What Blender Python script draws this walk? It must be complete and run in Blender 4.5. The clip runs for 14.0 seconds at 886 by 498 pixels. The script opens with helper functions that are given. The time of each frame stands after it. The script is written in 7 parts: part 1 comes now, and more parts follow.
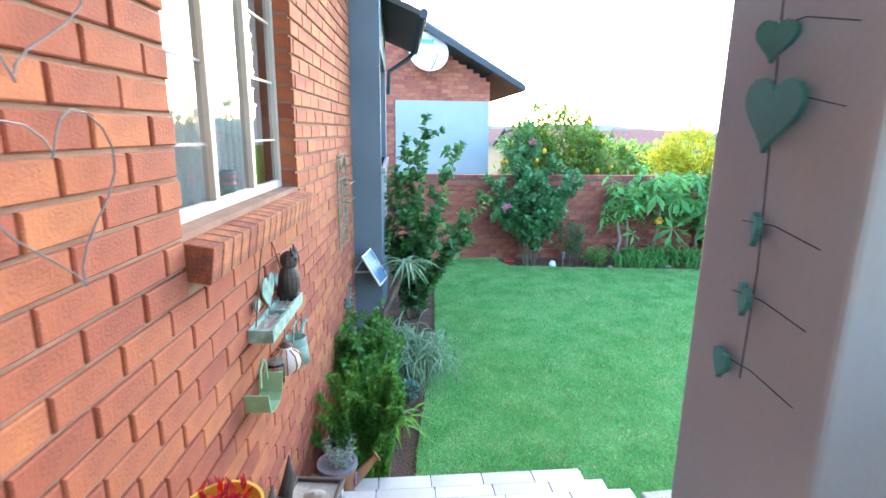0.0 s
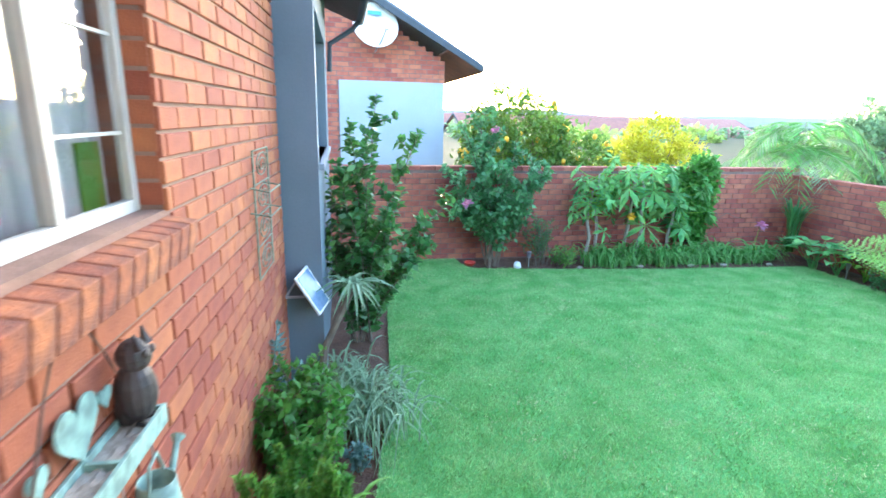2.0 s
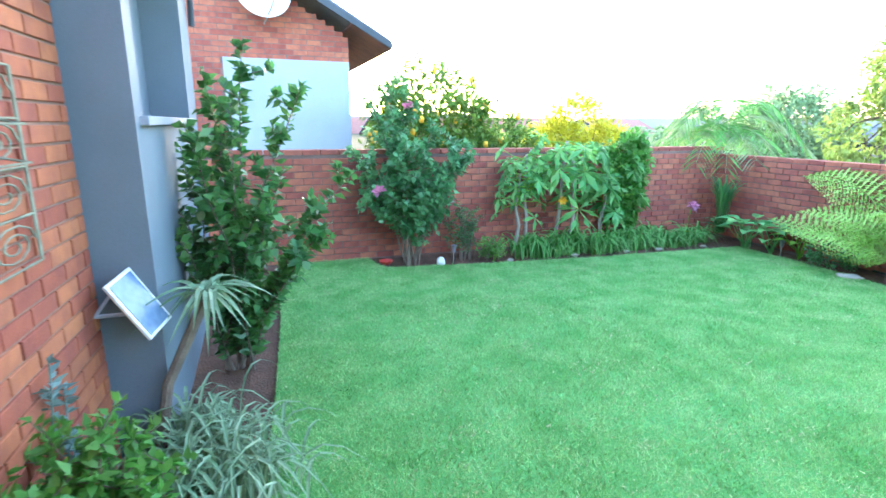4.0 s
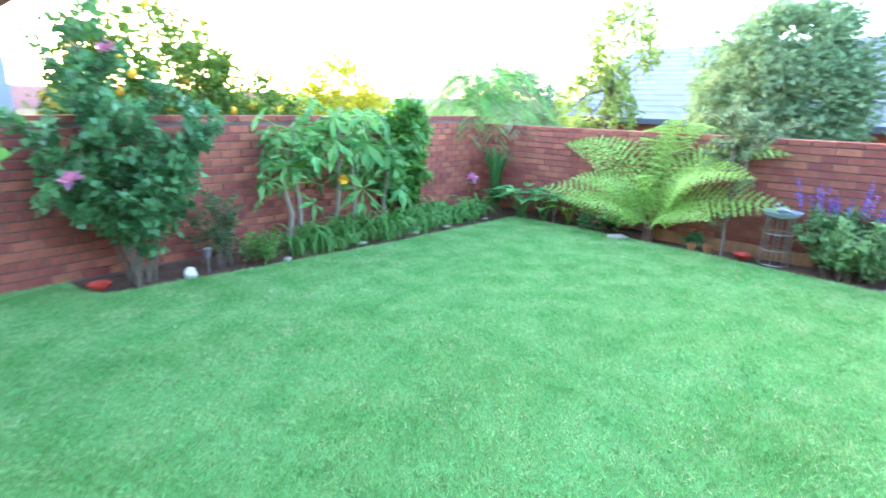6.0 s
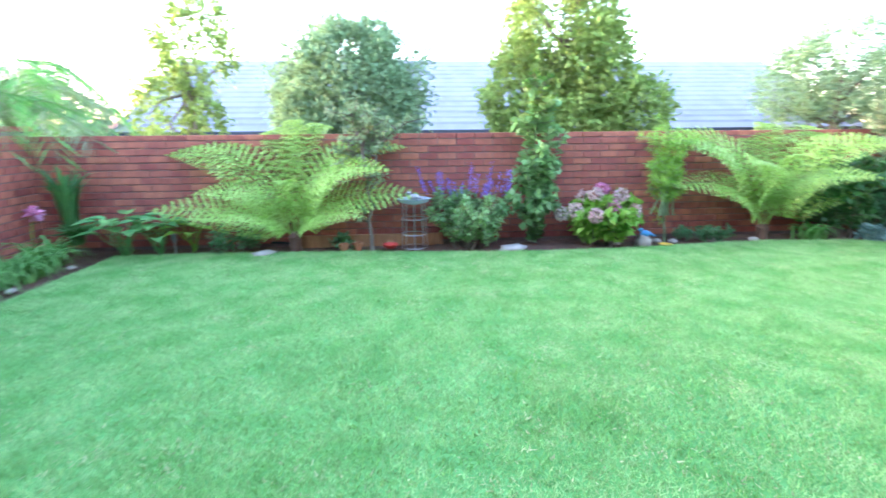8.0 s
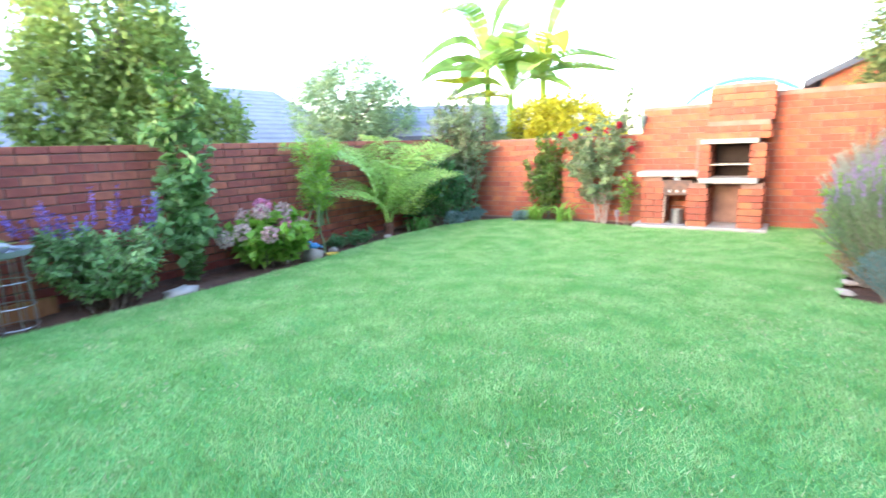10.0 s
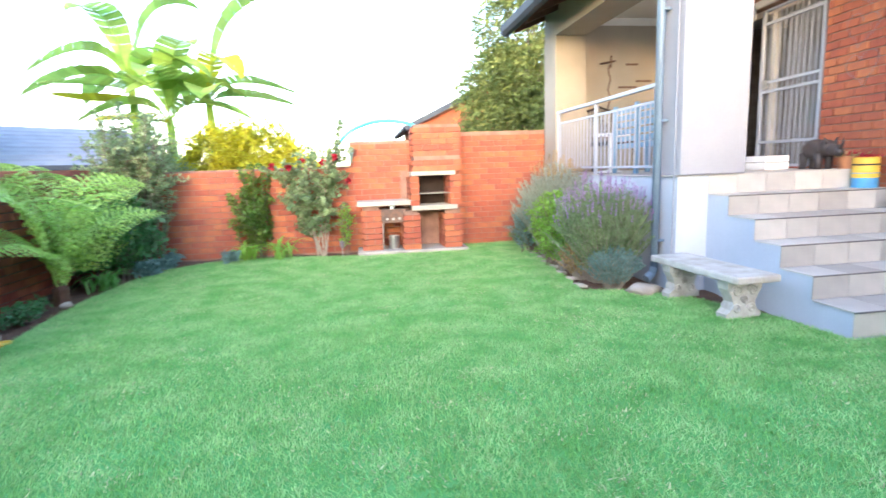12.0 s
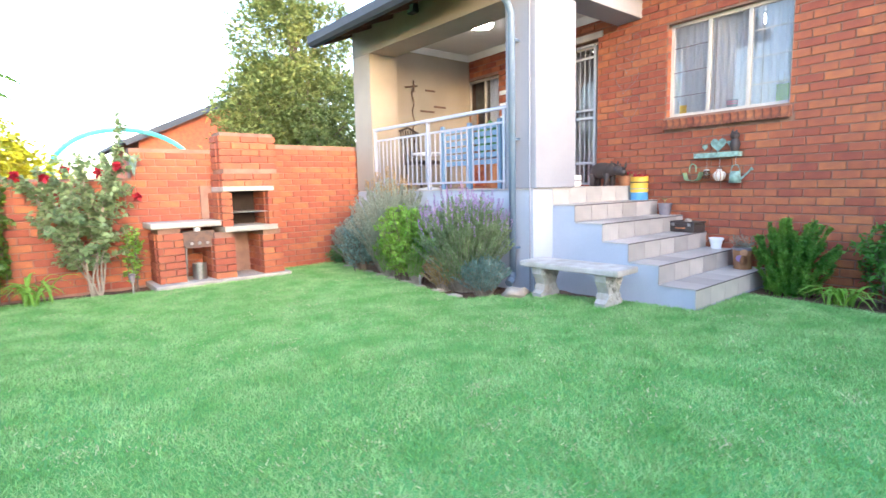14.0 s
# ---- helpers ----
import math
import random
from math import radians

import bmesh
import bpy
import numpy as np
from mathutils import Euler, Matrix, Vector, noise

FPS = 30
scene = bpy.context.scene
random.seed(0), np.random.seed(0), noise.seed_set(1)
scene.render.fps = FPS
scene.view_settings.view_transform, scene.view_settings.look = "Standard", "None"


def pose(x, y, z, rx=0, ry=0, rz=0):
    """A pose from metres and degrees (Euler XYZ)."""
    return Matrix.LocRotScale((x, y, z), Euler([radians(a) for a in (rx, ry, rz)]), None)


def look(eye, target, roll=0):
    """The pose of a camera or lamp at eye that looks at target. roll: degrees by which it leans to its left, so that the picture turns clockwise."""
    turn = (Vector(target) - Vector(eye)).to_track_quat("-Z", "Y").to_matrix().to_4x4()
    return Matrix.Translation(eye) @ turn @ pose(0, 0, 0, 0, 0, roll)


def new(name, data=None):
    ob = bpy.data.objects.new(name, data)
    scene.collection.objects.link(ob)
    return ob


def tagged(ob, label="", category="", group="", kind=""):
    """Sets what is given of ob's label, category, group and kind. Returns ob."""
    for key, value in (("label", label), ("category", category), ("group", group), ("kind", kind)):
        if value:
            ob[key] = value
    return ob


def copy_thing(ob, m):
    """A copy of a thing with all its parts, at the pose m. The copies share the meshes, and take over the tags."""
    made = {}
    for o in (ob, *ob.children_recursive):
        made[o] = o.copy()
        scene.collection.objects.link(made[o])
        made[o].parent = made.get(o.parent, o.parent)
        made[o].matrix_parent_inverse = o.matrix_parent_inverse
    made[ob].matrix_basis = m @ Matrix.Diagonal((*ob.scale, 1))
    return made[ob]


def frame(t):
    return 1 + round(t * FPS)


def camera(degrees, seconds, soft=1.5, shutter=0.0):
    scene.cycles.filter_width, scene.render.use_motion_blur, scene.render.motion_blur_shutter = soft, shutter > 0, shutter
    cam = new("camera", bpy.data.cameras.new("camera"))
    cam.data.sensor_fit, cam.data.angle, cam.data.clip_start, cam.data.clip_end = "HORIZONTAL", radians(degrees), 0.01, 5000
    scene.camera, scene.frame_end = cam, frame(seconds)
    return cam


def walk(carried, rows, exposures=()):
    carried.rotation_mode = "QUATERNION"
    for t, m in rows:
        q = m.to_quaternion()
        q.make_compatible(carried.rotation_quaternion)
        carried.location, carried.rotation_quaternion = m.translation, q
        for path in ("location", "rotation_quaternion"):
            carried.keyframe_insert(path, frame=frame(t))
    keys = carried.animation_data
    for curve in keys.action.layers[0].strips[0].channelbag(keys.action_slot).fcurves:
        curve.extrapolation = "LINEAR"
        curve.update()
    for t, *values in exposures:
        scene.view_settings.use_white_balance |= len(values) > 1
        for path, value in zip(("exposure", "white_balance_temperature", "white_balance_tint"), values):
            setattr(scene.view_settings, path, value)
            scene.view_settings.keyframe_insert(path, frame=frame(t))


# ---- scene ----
cam = camera(81.2, 14.0, soft=1.5, shutter=0.5)
PATH = [
    (0, (0.477, 0.416, 2.182), (0.653, 2.358, 1.739), 0.7),
    (0.5, (0.481, 0.655, 2.182), (0.663, 2.594, 1.727), 0.7),
    (1, (0.477, 0.892, 2.196), (0.688, 2.824, 1.724), 1.0),
    (1.5, (0.474, 1.126, 2.196), (0.745, 3.048, 1.715), 1.2),
    (2, (0.514, 1.448, 2.202), (0.884, 3.35, 1.704), 1.4),
    (2.5, (0.575, 1.759, 2.166), (1.048, 3.637, 1.666), 1.3),
    (2.7, (0.591, 1.881, 2.132), (1.109, 3.748, 1.637), 1.4),
    (4.8, (0.996, 2.753, 1.698), (1.81, 4.518, 1.227), 0.0),
    (5, (0.96, 2.869, 1.717), (1.855, 4.589, 1.225), 0.4),
    (5.5, (0.94, 3.261, 1.763), (2.087, 4.808, 1.225), 1.7),
    (6, (1.224, 3.767, 1.622), (2.655, 5.058, 1.086), 1.4),
    (6.5, (1.193, 4.174, 1.496), (2.879, 5.127, 0.999), 1.8),
    (7, (1.341, 4.643, 1.423), (3.212, 5.176, 0.958), 1.3),
    (7.5, (1.537, 4.849, 1.416), (3.475, 5.034, 0.958), 0.5),
    (8, (1.71, 4.902, 1.384), (3.652, 4.748, 0.934), -0.5),
    (8.5, (1.984, 5.33, 1.326), (3.845, 4.744, 0.885), -0.8),
    (9, (2.316, 5.638, 1.204), (3.994, 4.631, 0.79), -1.2),
    (9.2, (2.482, 5.742, 1.178), (4.06, 4.583, 0.771), -1.4),
    (11.3, (4.066, 6.138, 1.258), (4.282, 4.18, 0.91), -2.4),
    (11.5, (4.28, 6.137, 1.254), (4.351, 4.168, 0.915), -2.2),
    (12, (4.772, 6.011, 1.236), (4.481, 4.057, 0.922), -2.0),
    (12.5, (5.214, 5.868, 1.204), (4.601, 3.987, 0.913), -1.6),
    (13, (5.485, 5.632, 1.165), (4.605, 3.856, 0.897), -1.6),
    (13.5, (5.78, 5.407, 1.148), (4.688, 3.75, 0.893), -1.5),
    (14, (6.074, 5.12, 1.124), (4.808, 3.59, 0.883), -1.3),
]
walk(cam, [(t, look(eye, target, roll)) for t, eye, target, roll in PATH], exposures=[(0.0, 3.93, 5800, 8), (0.5, 4.12, 5800, 9), (1.5, 4.10, 5850, 10), (2.5, 4.05, 5850, 11), (5.0, 4.28, 5900, 13), (8.0, 4.16, 6000, 22), (9.0, 4.08, 6000, 23), (11.5, 3.48, 6000, 16), (14.0, 3.44, 6000, 19)])

# ---- world and sun: low evening sun beyond the back wall ----
SUN_AZ, SUN_EL = 12.0, 5.5
world = bpy.data.worlds.new("world")
scene.world = world
world.use_nodes = True
wn = world.node_tree.nodes
sky = wn.new("ShaderNodeTexSky")
sky.sky_type, sky.sun_disc = "NISHITA", False
sky.sun_elevation, sky.sun_rotation = radians(SUN_EL + 6), radians(SUN_AZ)
sky.dust_density, sky.air_density = 1.2, 1.0
wn["Background"].inputs["Strength"].default_value = 0.15
world.node_tree.links.new(sky.outputs[0], wn["Background"].inputs[0])
sun_data = bpy.data.lights.new("sun", "SUN")
sun_data.energy, sun_data.angle, sun_data.color = 0.11, radians(1.5), (1.0, 0.60, 0.30)
sun_dir = Vector((math.sin(radians(SUN_AZ)) * math.cos(radians(SUN_EL)), math.cos(radians(SUN_AZ)) * math.cos(radians(SUN_EL)), math.sin(radians(SUN_EL))))
new("sun", sun_data).matrix_world = look((0, 0, 30), Vector((0, 0, 30)) - sun_dir)

# ---- materials ----
def material(name, base, rough=0.8, second=None, scale=6.0, detail=40.0, bump=0.3, bump_size=0.01, metal=0.0, spread=0.12, rand="", translucent=0.0, emit=0.0, stretch=(1, 1, 1), vary=0.5):
    """A surface with stains at one scale, grain at a finer one, and fine relief. rand: object or island, for pieces that differ."""
    m = bpy.data.materials.new(name)
    m.use_nodes = True
    n, l = m.node_tree.nodes, m.node_tree.links
    b = n["Principled BSDF"]
    second = second or tuple(c * 0.7 for c in base)
    co = n.new("ShaderNodeTexCoord")
    mp = n.new("ShaderNodeMapping")
    mp.inputs["Scale"].default_value = stretch
    l.new(co.outputs["Object"], mp.inputs[0])
    big, fine = n.new("ShaderNodeTexNoise"), n.new("ShaderNodeTexNoise")
    for tex, s in ((big, scale), (fine, detail)):
        tex.inputs["Scale"].default_value, tex.inputs["Detail"].default_value = s, 4.0
        l.new(mp.outputs[0], tex.inputs["Vector"])
    mix = n.new("ShaderNodeMix")
    mix.data_type = "RGBA"
    ramp = n.new("ShaderNodeMapRange")
    ramp.inputs["From Min"].default_value, ramp.inputs["From Max"].default_value = 0.35, 0.65
    l.new(big.outputs[0], ramp.inputs[0])
    l.new(ramp.outputs[0], mix.inputs[0])
    mix.inputs[6].default_value, mix.inputs[7].default_value = (*base, 1), (*second, 1)
    hsv = n.new("ShaderNodeHueSaturation")
    l.new(mix.outputs[2], hsv.inputs["Color"])
    val = n.new("ShaderNodeMath")
    val.operation, val.inputs[1].default_value = "MULTIPLY_ADD", spread * 2
    l.new(fine.outputs[0], val.inputs[0])
    val.inputs[2].default_value = 1.0 - spread
    last = val
    if rand:
        src = n.new("ShaderNodeObjectInfo" if rand == "object" else "ShaderNodeNewGeometry")
        add = n.new("ShaderNodeMath")
        add.operation, add.inputs[1].default_value = "MULTIPLY_ADD", vary
        l.new(src.outputs["Random" if rand == "object" else "Random Per Island"], add.inputs[0])
        add.inputs[2].default_value = 1.0 - vary / 2
        last = n.new("ShaderNodeMath")
        last.operation = "MULTIPLY"
        l.new(val.outputs[0], last.inputs[0])
        l.new(add.outputs[0], last.inputs[1])
        hue = n.new("ShaderNodeMath")
        hue.operation, hue.inputs[1].default_value, hue.inputs[2].default_value = "MULTIPLY_ADD", 0.018, 0.491
        l.new(src.outputs["Random" if rand == "object" else "Random Per Island"], hue.inputs[0])
        l.new(hue.outputs[0], hsv.inputs["Hue"])
    l.new(last.outputs[0], hsv.inputs["Value"])
    l.new(hsv.outputs[0], b.inputs["Base Color"])
    b.inputs["Roughness"].default_value, b.inputs["Metallic"].default_value = rough, metal
    if bump:
        bp = n.new("ShaderNodeBump")
        bp.inputs["Strength"].default_value, bp.inputs["Distance"].default_value = bump, bump_size
        l.new(fine.outputs[0], bp.inputs["Height"])
        l.new(bp.outputs[0], b.inputs["Normal"])
    if emit:
        b.inputs["Emission Color"].default_value, b.inputs["Emission Strength"].default_value = (*base, 1), emit
    if translucent:
        tr, mx = n.new("ShaderNodeBsdfTranslucent"), n.new("ShaderNodeMixShader")
        l.new(hsv.outputs[0], tr.inputs[0])
        mx.inputs[0].default_value = translucent
        l.new(b.outputs[0], mx.inputs[1])
        l.new(tr.outputs[0], mx.inputs[2])
        l.new(mx.outputs[0], n["Material Output"].inputs[0])
    return m


def leaf(name, base, second=None, rough=0.5):
    return material(name, base, rough, second, scale=3.0, detail=25.0, bump=0.0, spread=0.1, rand="island", translucent=0.4)


M = {
    "mortar": material("mortar", (0.30, 0.175, 0.13), 0.95, detail=90),
    "mortar_dark": material("mortar_dark", (0.20, 0.13, 0.11), 0.95, detail=90),
    "brick": material("brick", (0.375, 0.108, 0.047), 0.85, (0.28, 0.078, 0.042), 9, 120, 0.5, 0.006, rand="object", vary=0.38),
    "brick_rest": material("brick_rest", (0.375, 0.108, 0.047), 0.85, (0.28, 0.078, 0.042), 9, 120, 0.5, 0.006, rand="island", vary=0.38),
    "brick_dark": material("brick_dark", (0.38, 0.110, 0.068), 0.85, (0.28, 0.080, 0.056), 9, 120, 0.5, 0.006, rand="object", vary=0.45),
    "brick_dark_rest": material("brick_dark_rest", (0.38, 0.110, 0.068), 0.85, (0.28, 0.080, 0.056), 9, 120, 0.5, 0.006, rand="island", vary=0.45),
    "brick_sill": material("brick_sill", (0.38, 0.115, 0.052), 0.85, (0.15, 0.060, 0.045), 16, 110, 0.7, 0.008, rand="object"),
    "plaster_base": material("plaster_base", (0.43, 0.465, 0.53), 0.85, (0.37, 0.405, 0.47), 1.6, 60, 0.25, 0.004, spread=0.05),
    "plaster": material("plaster", (0.30, 0.30, 0.33), 0.85, (0.265, 0.265, 0.295), 1.6, 60, 0.25, 0.004, spread=0.05),
    "plaster_cream": material("plaster_cream", (0.33, 0.29, 0.235), 0.85, (0.28, 0.245, 0.20), 1.6, 60, 0.25, 0.004, spread=0.05),
    "plaster_grey": material("plaster_grey", (0.15, 0.185, 0.225), 0.85, (0.125, 0.16, 0.195), 1.6, 60, 0.25, 0.004, spread=0.06),
    "panel_pale": material("panel_pale", (0.33, 0.375, 0.43), 0.8, (0.29, 0.335, 0.39), 1.2, 40, 0.2, 0.004, spread=0.04),
    "ceiling": material("ceiling", (0.60, 0.59, 0.56), 0.9, (0.56, 0.55, 0.52), 2, 60, 0.1),
    "tile": material("tile", (0.44, 0.41, 0.38), 0.4, (0.38, 0.355, 0.33), 5, 60, 0.05, spread=0.04, rand="object"),
    "grout": material("grout", (0.14, 0.13, 0.14), 0.9),
    "white_metal": material("white_metal", (0.37, 0.39, 0.45), 0.4, (0.33, 0.35, 0.41), 5, 60, 0.05, spread=0.04),
    "frame_cream": material("frame_cream", (0.58, 0.53, 0.47), 0.45, (0.51, 0.46, 0.40), 6, 60, 0.08, spread=0.05),
    "concrete": material("concrete", (0.42, 0.38, 0.33), 0.9, (0.33, 0.30, 0.26), 5, 70, 0.5, 0.006),
    "stone": material("stone", (0.42, 0.36, 0.30), 0.9, (0.30, 0.25, 0.21), 7, 50, 0.6, 0.01),
    "bench_stone": material("bench_stone", (0.47, 0.45, 0.42), 0.9, (0.34, 0.31, 0.27), 6, 45, 0.6, 0.008),
    "soil": material("soil", (0.15, 0.075, 0.046), 0.95, (0.10, 0.052, 0.034), 7, 60, 0.9, 0.03),
    "lawn": material("lawn", (0.12, 0.31, 0.085), 0.9, (0.13, 0.35, 0.11), 1.2, 80, 0.6, 0.02),
    "grass": material("grass", (0.175, 0.41, 0.108), 0.6, (0.35, 0.55, 0.21), 3.4, 17, 0.0, spread=0.28, rand="island", translucent=0.3),
    "bark": material("bark", (0.20, 0.155, 0.115), 0.9, (0.13, 0.10, 0.075), 10, 60, 0.8, 0.01),
    "bark_pale": material("bark_pale", (0.36, 0.31, 0.25), 0.9, (0.26, 0.22, 0.18), 10, 60, 0.8, 0.01),
    "roof": material("roof", (0.20, 0.215, 0.25), 0.7, (0.16, 0.175, 0.21), 2, 50, 0.3),
    "roof_red": material("roof_red", (0.30, 0.13, 0.10), 0.8, (0.25, 0.11, 0.09), 2, 50, 0.3),
    "dark_wood": material("dark_wood", (0.05, 0.035, 0.03), 0.7, (0.035, 0.025, 0.02), 4, 50, 0.3, stretch=(1, 1, 4)),
    "rafter": material("rafter", (0.20, 0.075, 0.05), 0.7, (0.14, 0.055, 0.04), 4, 50, 0.3),
    "wood": material("wood", (0.36, 0.17, 0.07), 0.6, (0.27, 0.12, 0.05), 5, 60, 0.3, stretch=(6, 6, 1)),
    "gutter": material("gutter", (0.05, 0.06, 0.08), 0.75, (0.04, 0.05, 0.065), 5, 40, 0.05),
    "pipe_blue": material("pipe_blue", (0.14, 0.20, 0.28), 0.45, (0.12, 0.17, 0.24), 5, 40, 0.05),
    "dark": material("dark", (0.02, 0.018, 0.017), 0.7),
    "soot": material("soot", (0.035, 0.025, 0.022), 0.95),
    "steel": material("steel", (0.42, 0.42, 0.42), 0.35, metal=0.9),
    "rust": material("rust", (0.16, 0.09, 0.06), 0.8, (0.09, 0.06, 0.05), 14, 80, 0.5, 0.004),
    "mint": material("mint", (0.29, 0.44, 0.37), 0.7, (0.15, 0.22, 0.19), 22, 60, 0.2, 0.003),
    "green_paint": material("green_paint", (0.25, 0.38, 0.21), 0.55, (0.19, 0.29, 0.16), 9, 60, 0.1, 0.003),
    "teal": material("teal", (0.035, 0.16, 0.16), 0.5, (0.025, 0.12, 0.13), 9, 60, 0.1, 0.003),
    "ceramic": material("ceramic", (0.70, 0.67, 0.62), 0.3, (0.60, 0.52, 0.44), 12, 60, 0.05),
    "terracotta": material("terracotta", (0.42, 0.17, 0.07), 0.7, (0.33, 0.13, 0.06), 9, 60, 0.2, 0.004),
    "grey_pot": material("grey_pot", (0.22, 0.19, 0.21), 0.6, (0.17, 0.15, 0.17), 9, 60, 0.1),
    "yellow": material("yellow", (0.75, 0.47, 0.05), 0.5, (0.66, 0.40, 0.05), 9, 60, 0.05),
    "blue": material("blue", (0.08, 0.30, 0.55), 0.5, (0.06, 0.24, 0.46), 9, 60, 0.05),
    "white": material("white", (0.78, 0.78, 0.77), 0.5, (0.72, 0.72, 0.71), 9, 60, 0.05, spread=0.04),
    "red": material("red", (0.55, 0.05, 0.03), 0.45, (0.45, 0.04, 0.03), 9, 60, 0.05),
    "rhino": material("rhino", (0.06, 0.042, 0.038), 0.55, (0.04, 0.03, 0.028), 9, 40, 0.4, 0.006),
    "leather": material("leather", (0.07, 0.05, 0.045), 0.5, (0.045, 0.035, 0.03), 9, 60, 0.2, 0.003),
    "curtain": material("curtain", (0.80, 0.82, 0.87), 0.9, (0.72, 0.75, 0.82), 3, 60, 0.1, stretch=(1, 6, 0.4), translucent=0.3),
    "net": material("net", (0.36, 0.36, 0.40), 0.9, (0.28, 0.27, 0.29), 3, 60, 0.1, stretch=(1, 6, 0.4), translucent=0.2),
    "room": material("room", (0.34, 0.30, 0.26), 0.9),
    "lamp": material("lamp", (1.0, 0.93, 0.80), 0.5, emit=6.0, spread=0.0, bump=0.0),
    "turquoise": material("turquoise", (0.08, 0.50, 0.55), 0.5, (0.06, 0.42, 0.48), 9, 60, 0.05),
    "trellis": material("trellis", (0.22, 0.25, 0.18), 0.8, (0.13, 0.13, 0.09), 14, 80, 0.4, 0.004),
    "solar": material("solar", (0.16, 0.24, 0.36), 0.25, (0.12, 0.19, 0.30), 30, 60, 0.05),
    "lamp_kitchen": material("lamp_kitchen", (1.0, 0.95, 0.85), 0.5, emit=14.0, spread=0.0, bump=0.0),
    "bench_blue": material("bench_blue", (0.20, 0.33, 0.46), 0.6, (0.17, 0.29, 0.41), 5, 60, 0.1),
    "straw": leaf("straw", (0.50, 0.52, 0.27), (0.58, 0.54, 0.33), 0.8),
    # hill: paled towards grey, the haze of distance is in the base colour
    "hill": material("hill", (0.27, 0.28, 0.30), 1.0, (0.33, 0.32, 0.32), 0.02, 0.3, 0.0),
    "field": material("field", (0.045, 0.062, 0.036), 1.0, (0.07, 0.072, 0.05), 0.03, 0.5, 0.0),
    "woods": material("woods", (0.10, 0.13, 0.10), 1.0, (0.14, 0.17, 0.13), 0.05, 0.6, 0.0),
    "shrub": leaf("shrub", (0.06, 0.19, 0.06), (0.13, 0.30, 0.075), 0.3),
    "hibiscus": leaf("hibiscus", (0.09, 0.26, 0.10), (0.15, 0.35, 0.13), 0.35),
    "climber": leaf("climber", (0.18, 0.36, 0.13), (0.27, 0.44, 0.15), 0.4),
    "citrus": leaf("citrus", (0.08, 0.19, 0.03), (0.18, 0.28, 0.04)),
    "papaya": leaf("papaya", (0.11, 0.34, 0.11), (0.24, 0.47, 0.13)),
    "fern": leaf("fern", (0.30, 0.49, 0.09), (0.42, 0.59, 0.16)),
    "strap": leaf("strap", (0.11, 0.31, 0.07), (0.18, 0.40, 0.10)),
    "spider": leaf("spider", (0.20, 0.34, 0.18), (0.30, 0.42, 0.26)),
    "foxtail": leaf("foxtail", (0.10, 0.30, 0.055), (0.24, 0.47, 0.08)),
    "myrtle": leaf("myrtle", (0.085, 0.27, 0.045), (0.14, 0.35, 0.06)),
    "lime": leaf("lime", (0.20, 0.42, 0.05), (0.28, 0.50, 0.08)),
    "gold": leaf("gold", (0.55, 0.52, 0.03), (0.42, 0.45, 0.03)),
    "olive": leaf("olive", (0.18, 0.28, 0.13), (0.28, 0.37, 0.18)),
    "tree_far": leaf("tree_far", (0.20, 0.33, 0.17), (0.29, 0.41, 0.20), 0.8),
    "tree_pine": leaf("tree_pine", (0.14, 0.20, 0.055), (0.25, 0.29, 0.085), 0.8),
    "tree_light": leaf("tree_light", (0.21, 0.33, 0.07), (0.36, 0.45, 0.12), 0.8),
    "grey_leaf": leaf("grey_leaf", (0.27, 0.33, 0.26), (0.38, 0.42, 0.34), 0.8),
    "blue_leaf": leaf("blue_leaf", (0.16, 0.29, 0.27), (0.22, 0.36, 0.33), 0.6),
    "banana": leaf("banana", (0.22, 0.40, 0.08), (0.36, 0.52, 0.12)),
    "dry": leaf("dry", (0.34, 0.24, 0.13), (0.45, 0.32, 0.16), 0.9),
    "pink": leaf("pink", (0.70, 0.22, 0.38), (0.62, 0.30, 0.42)),
    "pale_pink": leaf("pale_pink", (0.66, 0.44, 0.42), (0.70, 0.62, 0.52)),
    "rose_red": leaf("rose_red", (0.50, 0.02, 0.05), (0.40, 0.02, 0.04)),
    "purple": leaf("purple", (0.24, 0.16, 0.58), (0.32, 0.22, 0.62)),
    "lavender": leaf("lavender", (0.38, 0.25, 0.46), (0.46, 0.33, 0.50)),
    "fruit": material("fruit", (0.80, 0.50, 0.03), 0.4, (0.75, 0.40, 0.03)),
}
glass = bpy.data.materials.new("glass")
glass.use_nodes = True
gb = glass.node_tree.nodes["Principled BSDF"]
gb.inputs["Transmission Weight"].default_value, gb.inputs["Roughness"].default_value, gb.inputs["IOR"].default_value = 1.0, 0.0, 1.5
M["glass"] = glass
for far in ("hill", "field", "woods", "lawn"):
    M[far].node_tree.nodes["Principled BSDF"].inputs["Specular IOR Level"].default_value = 0.05

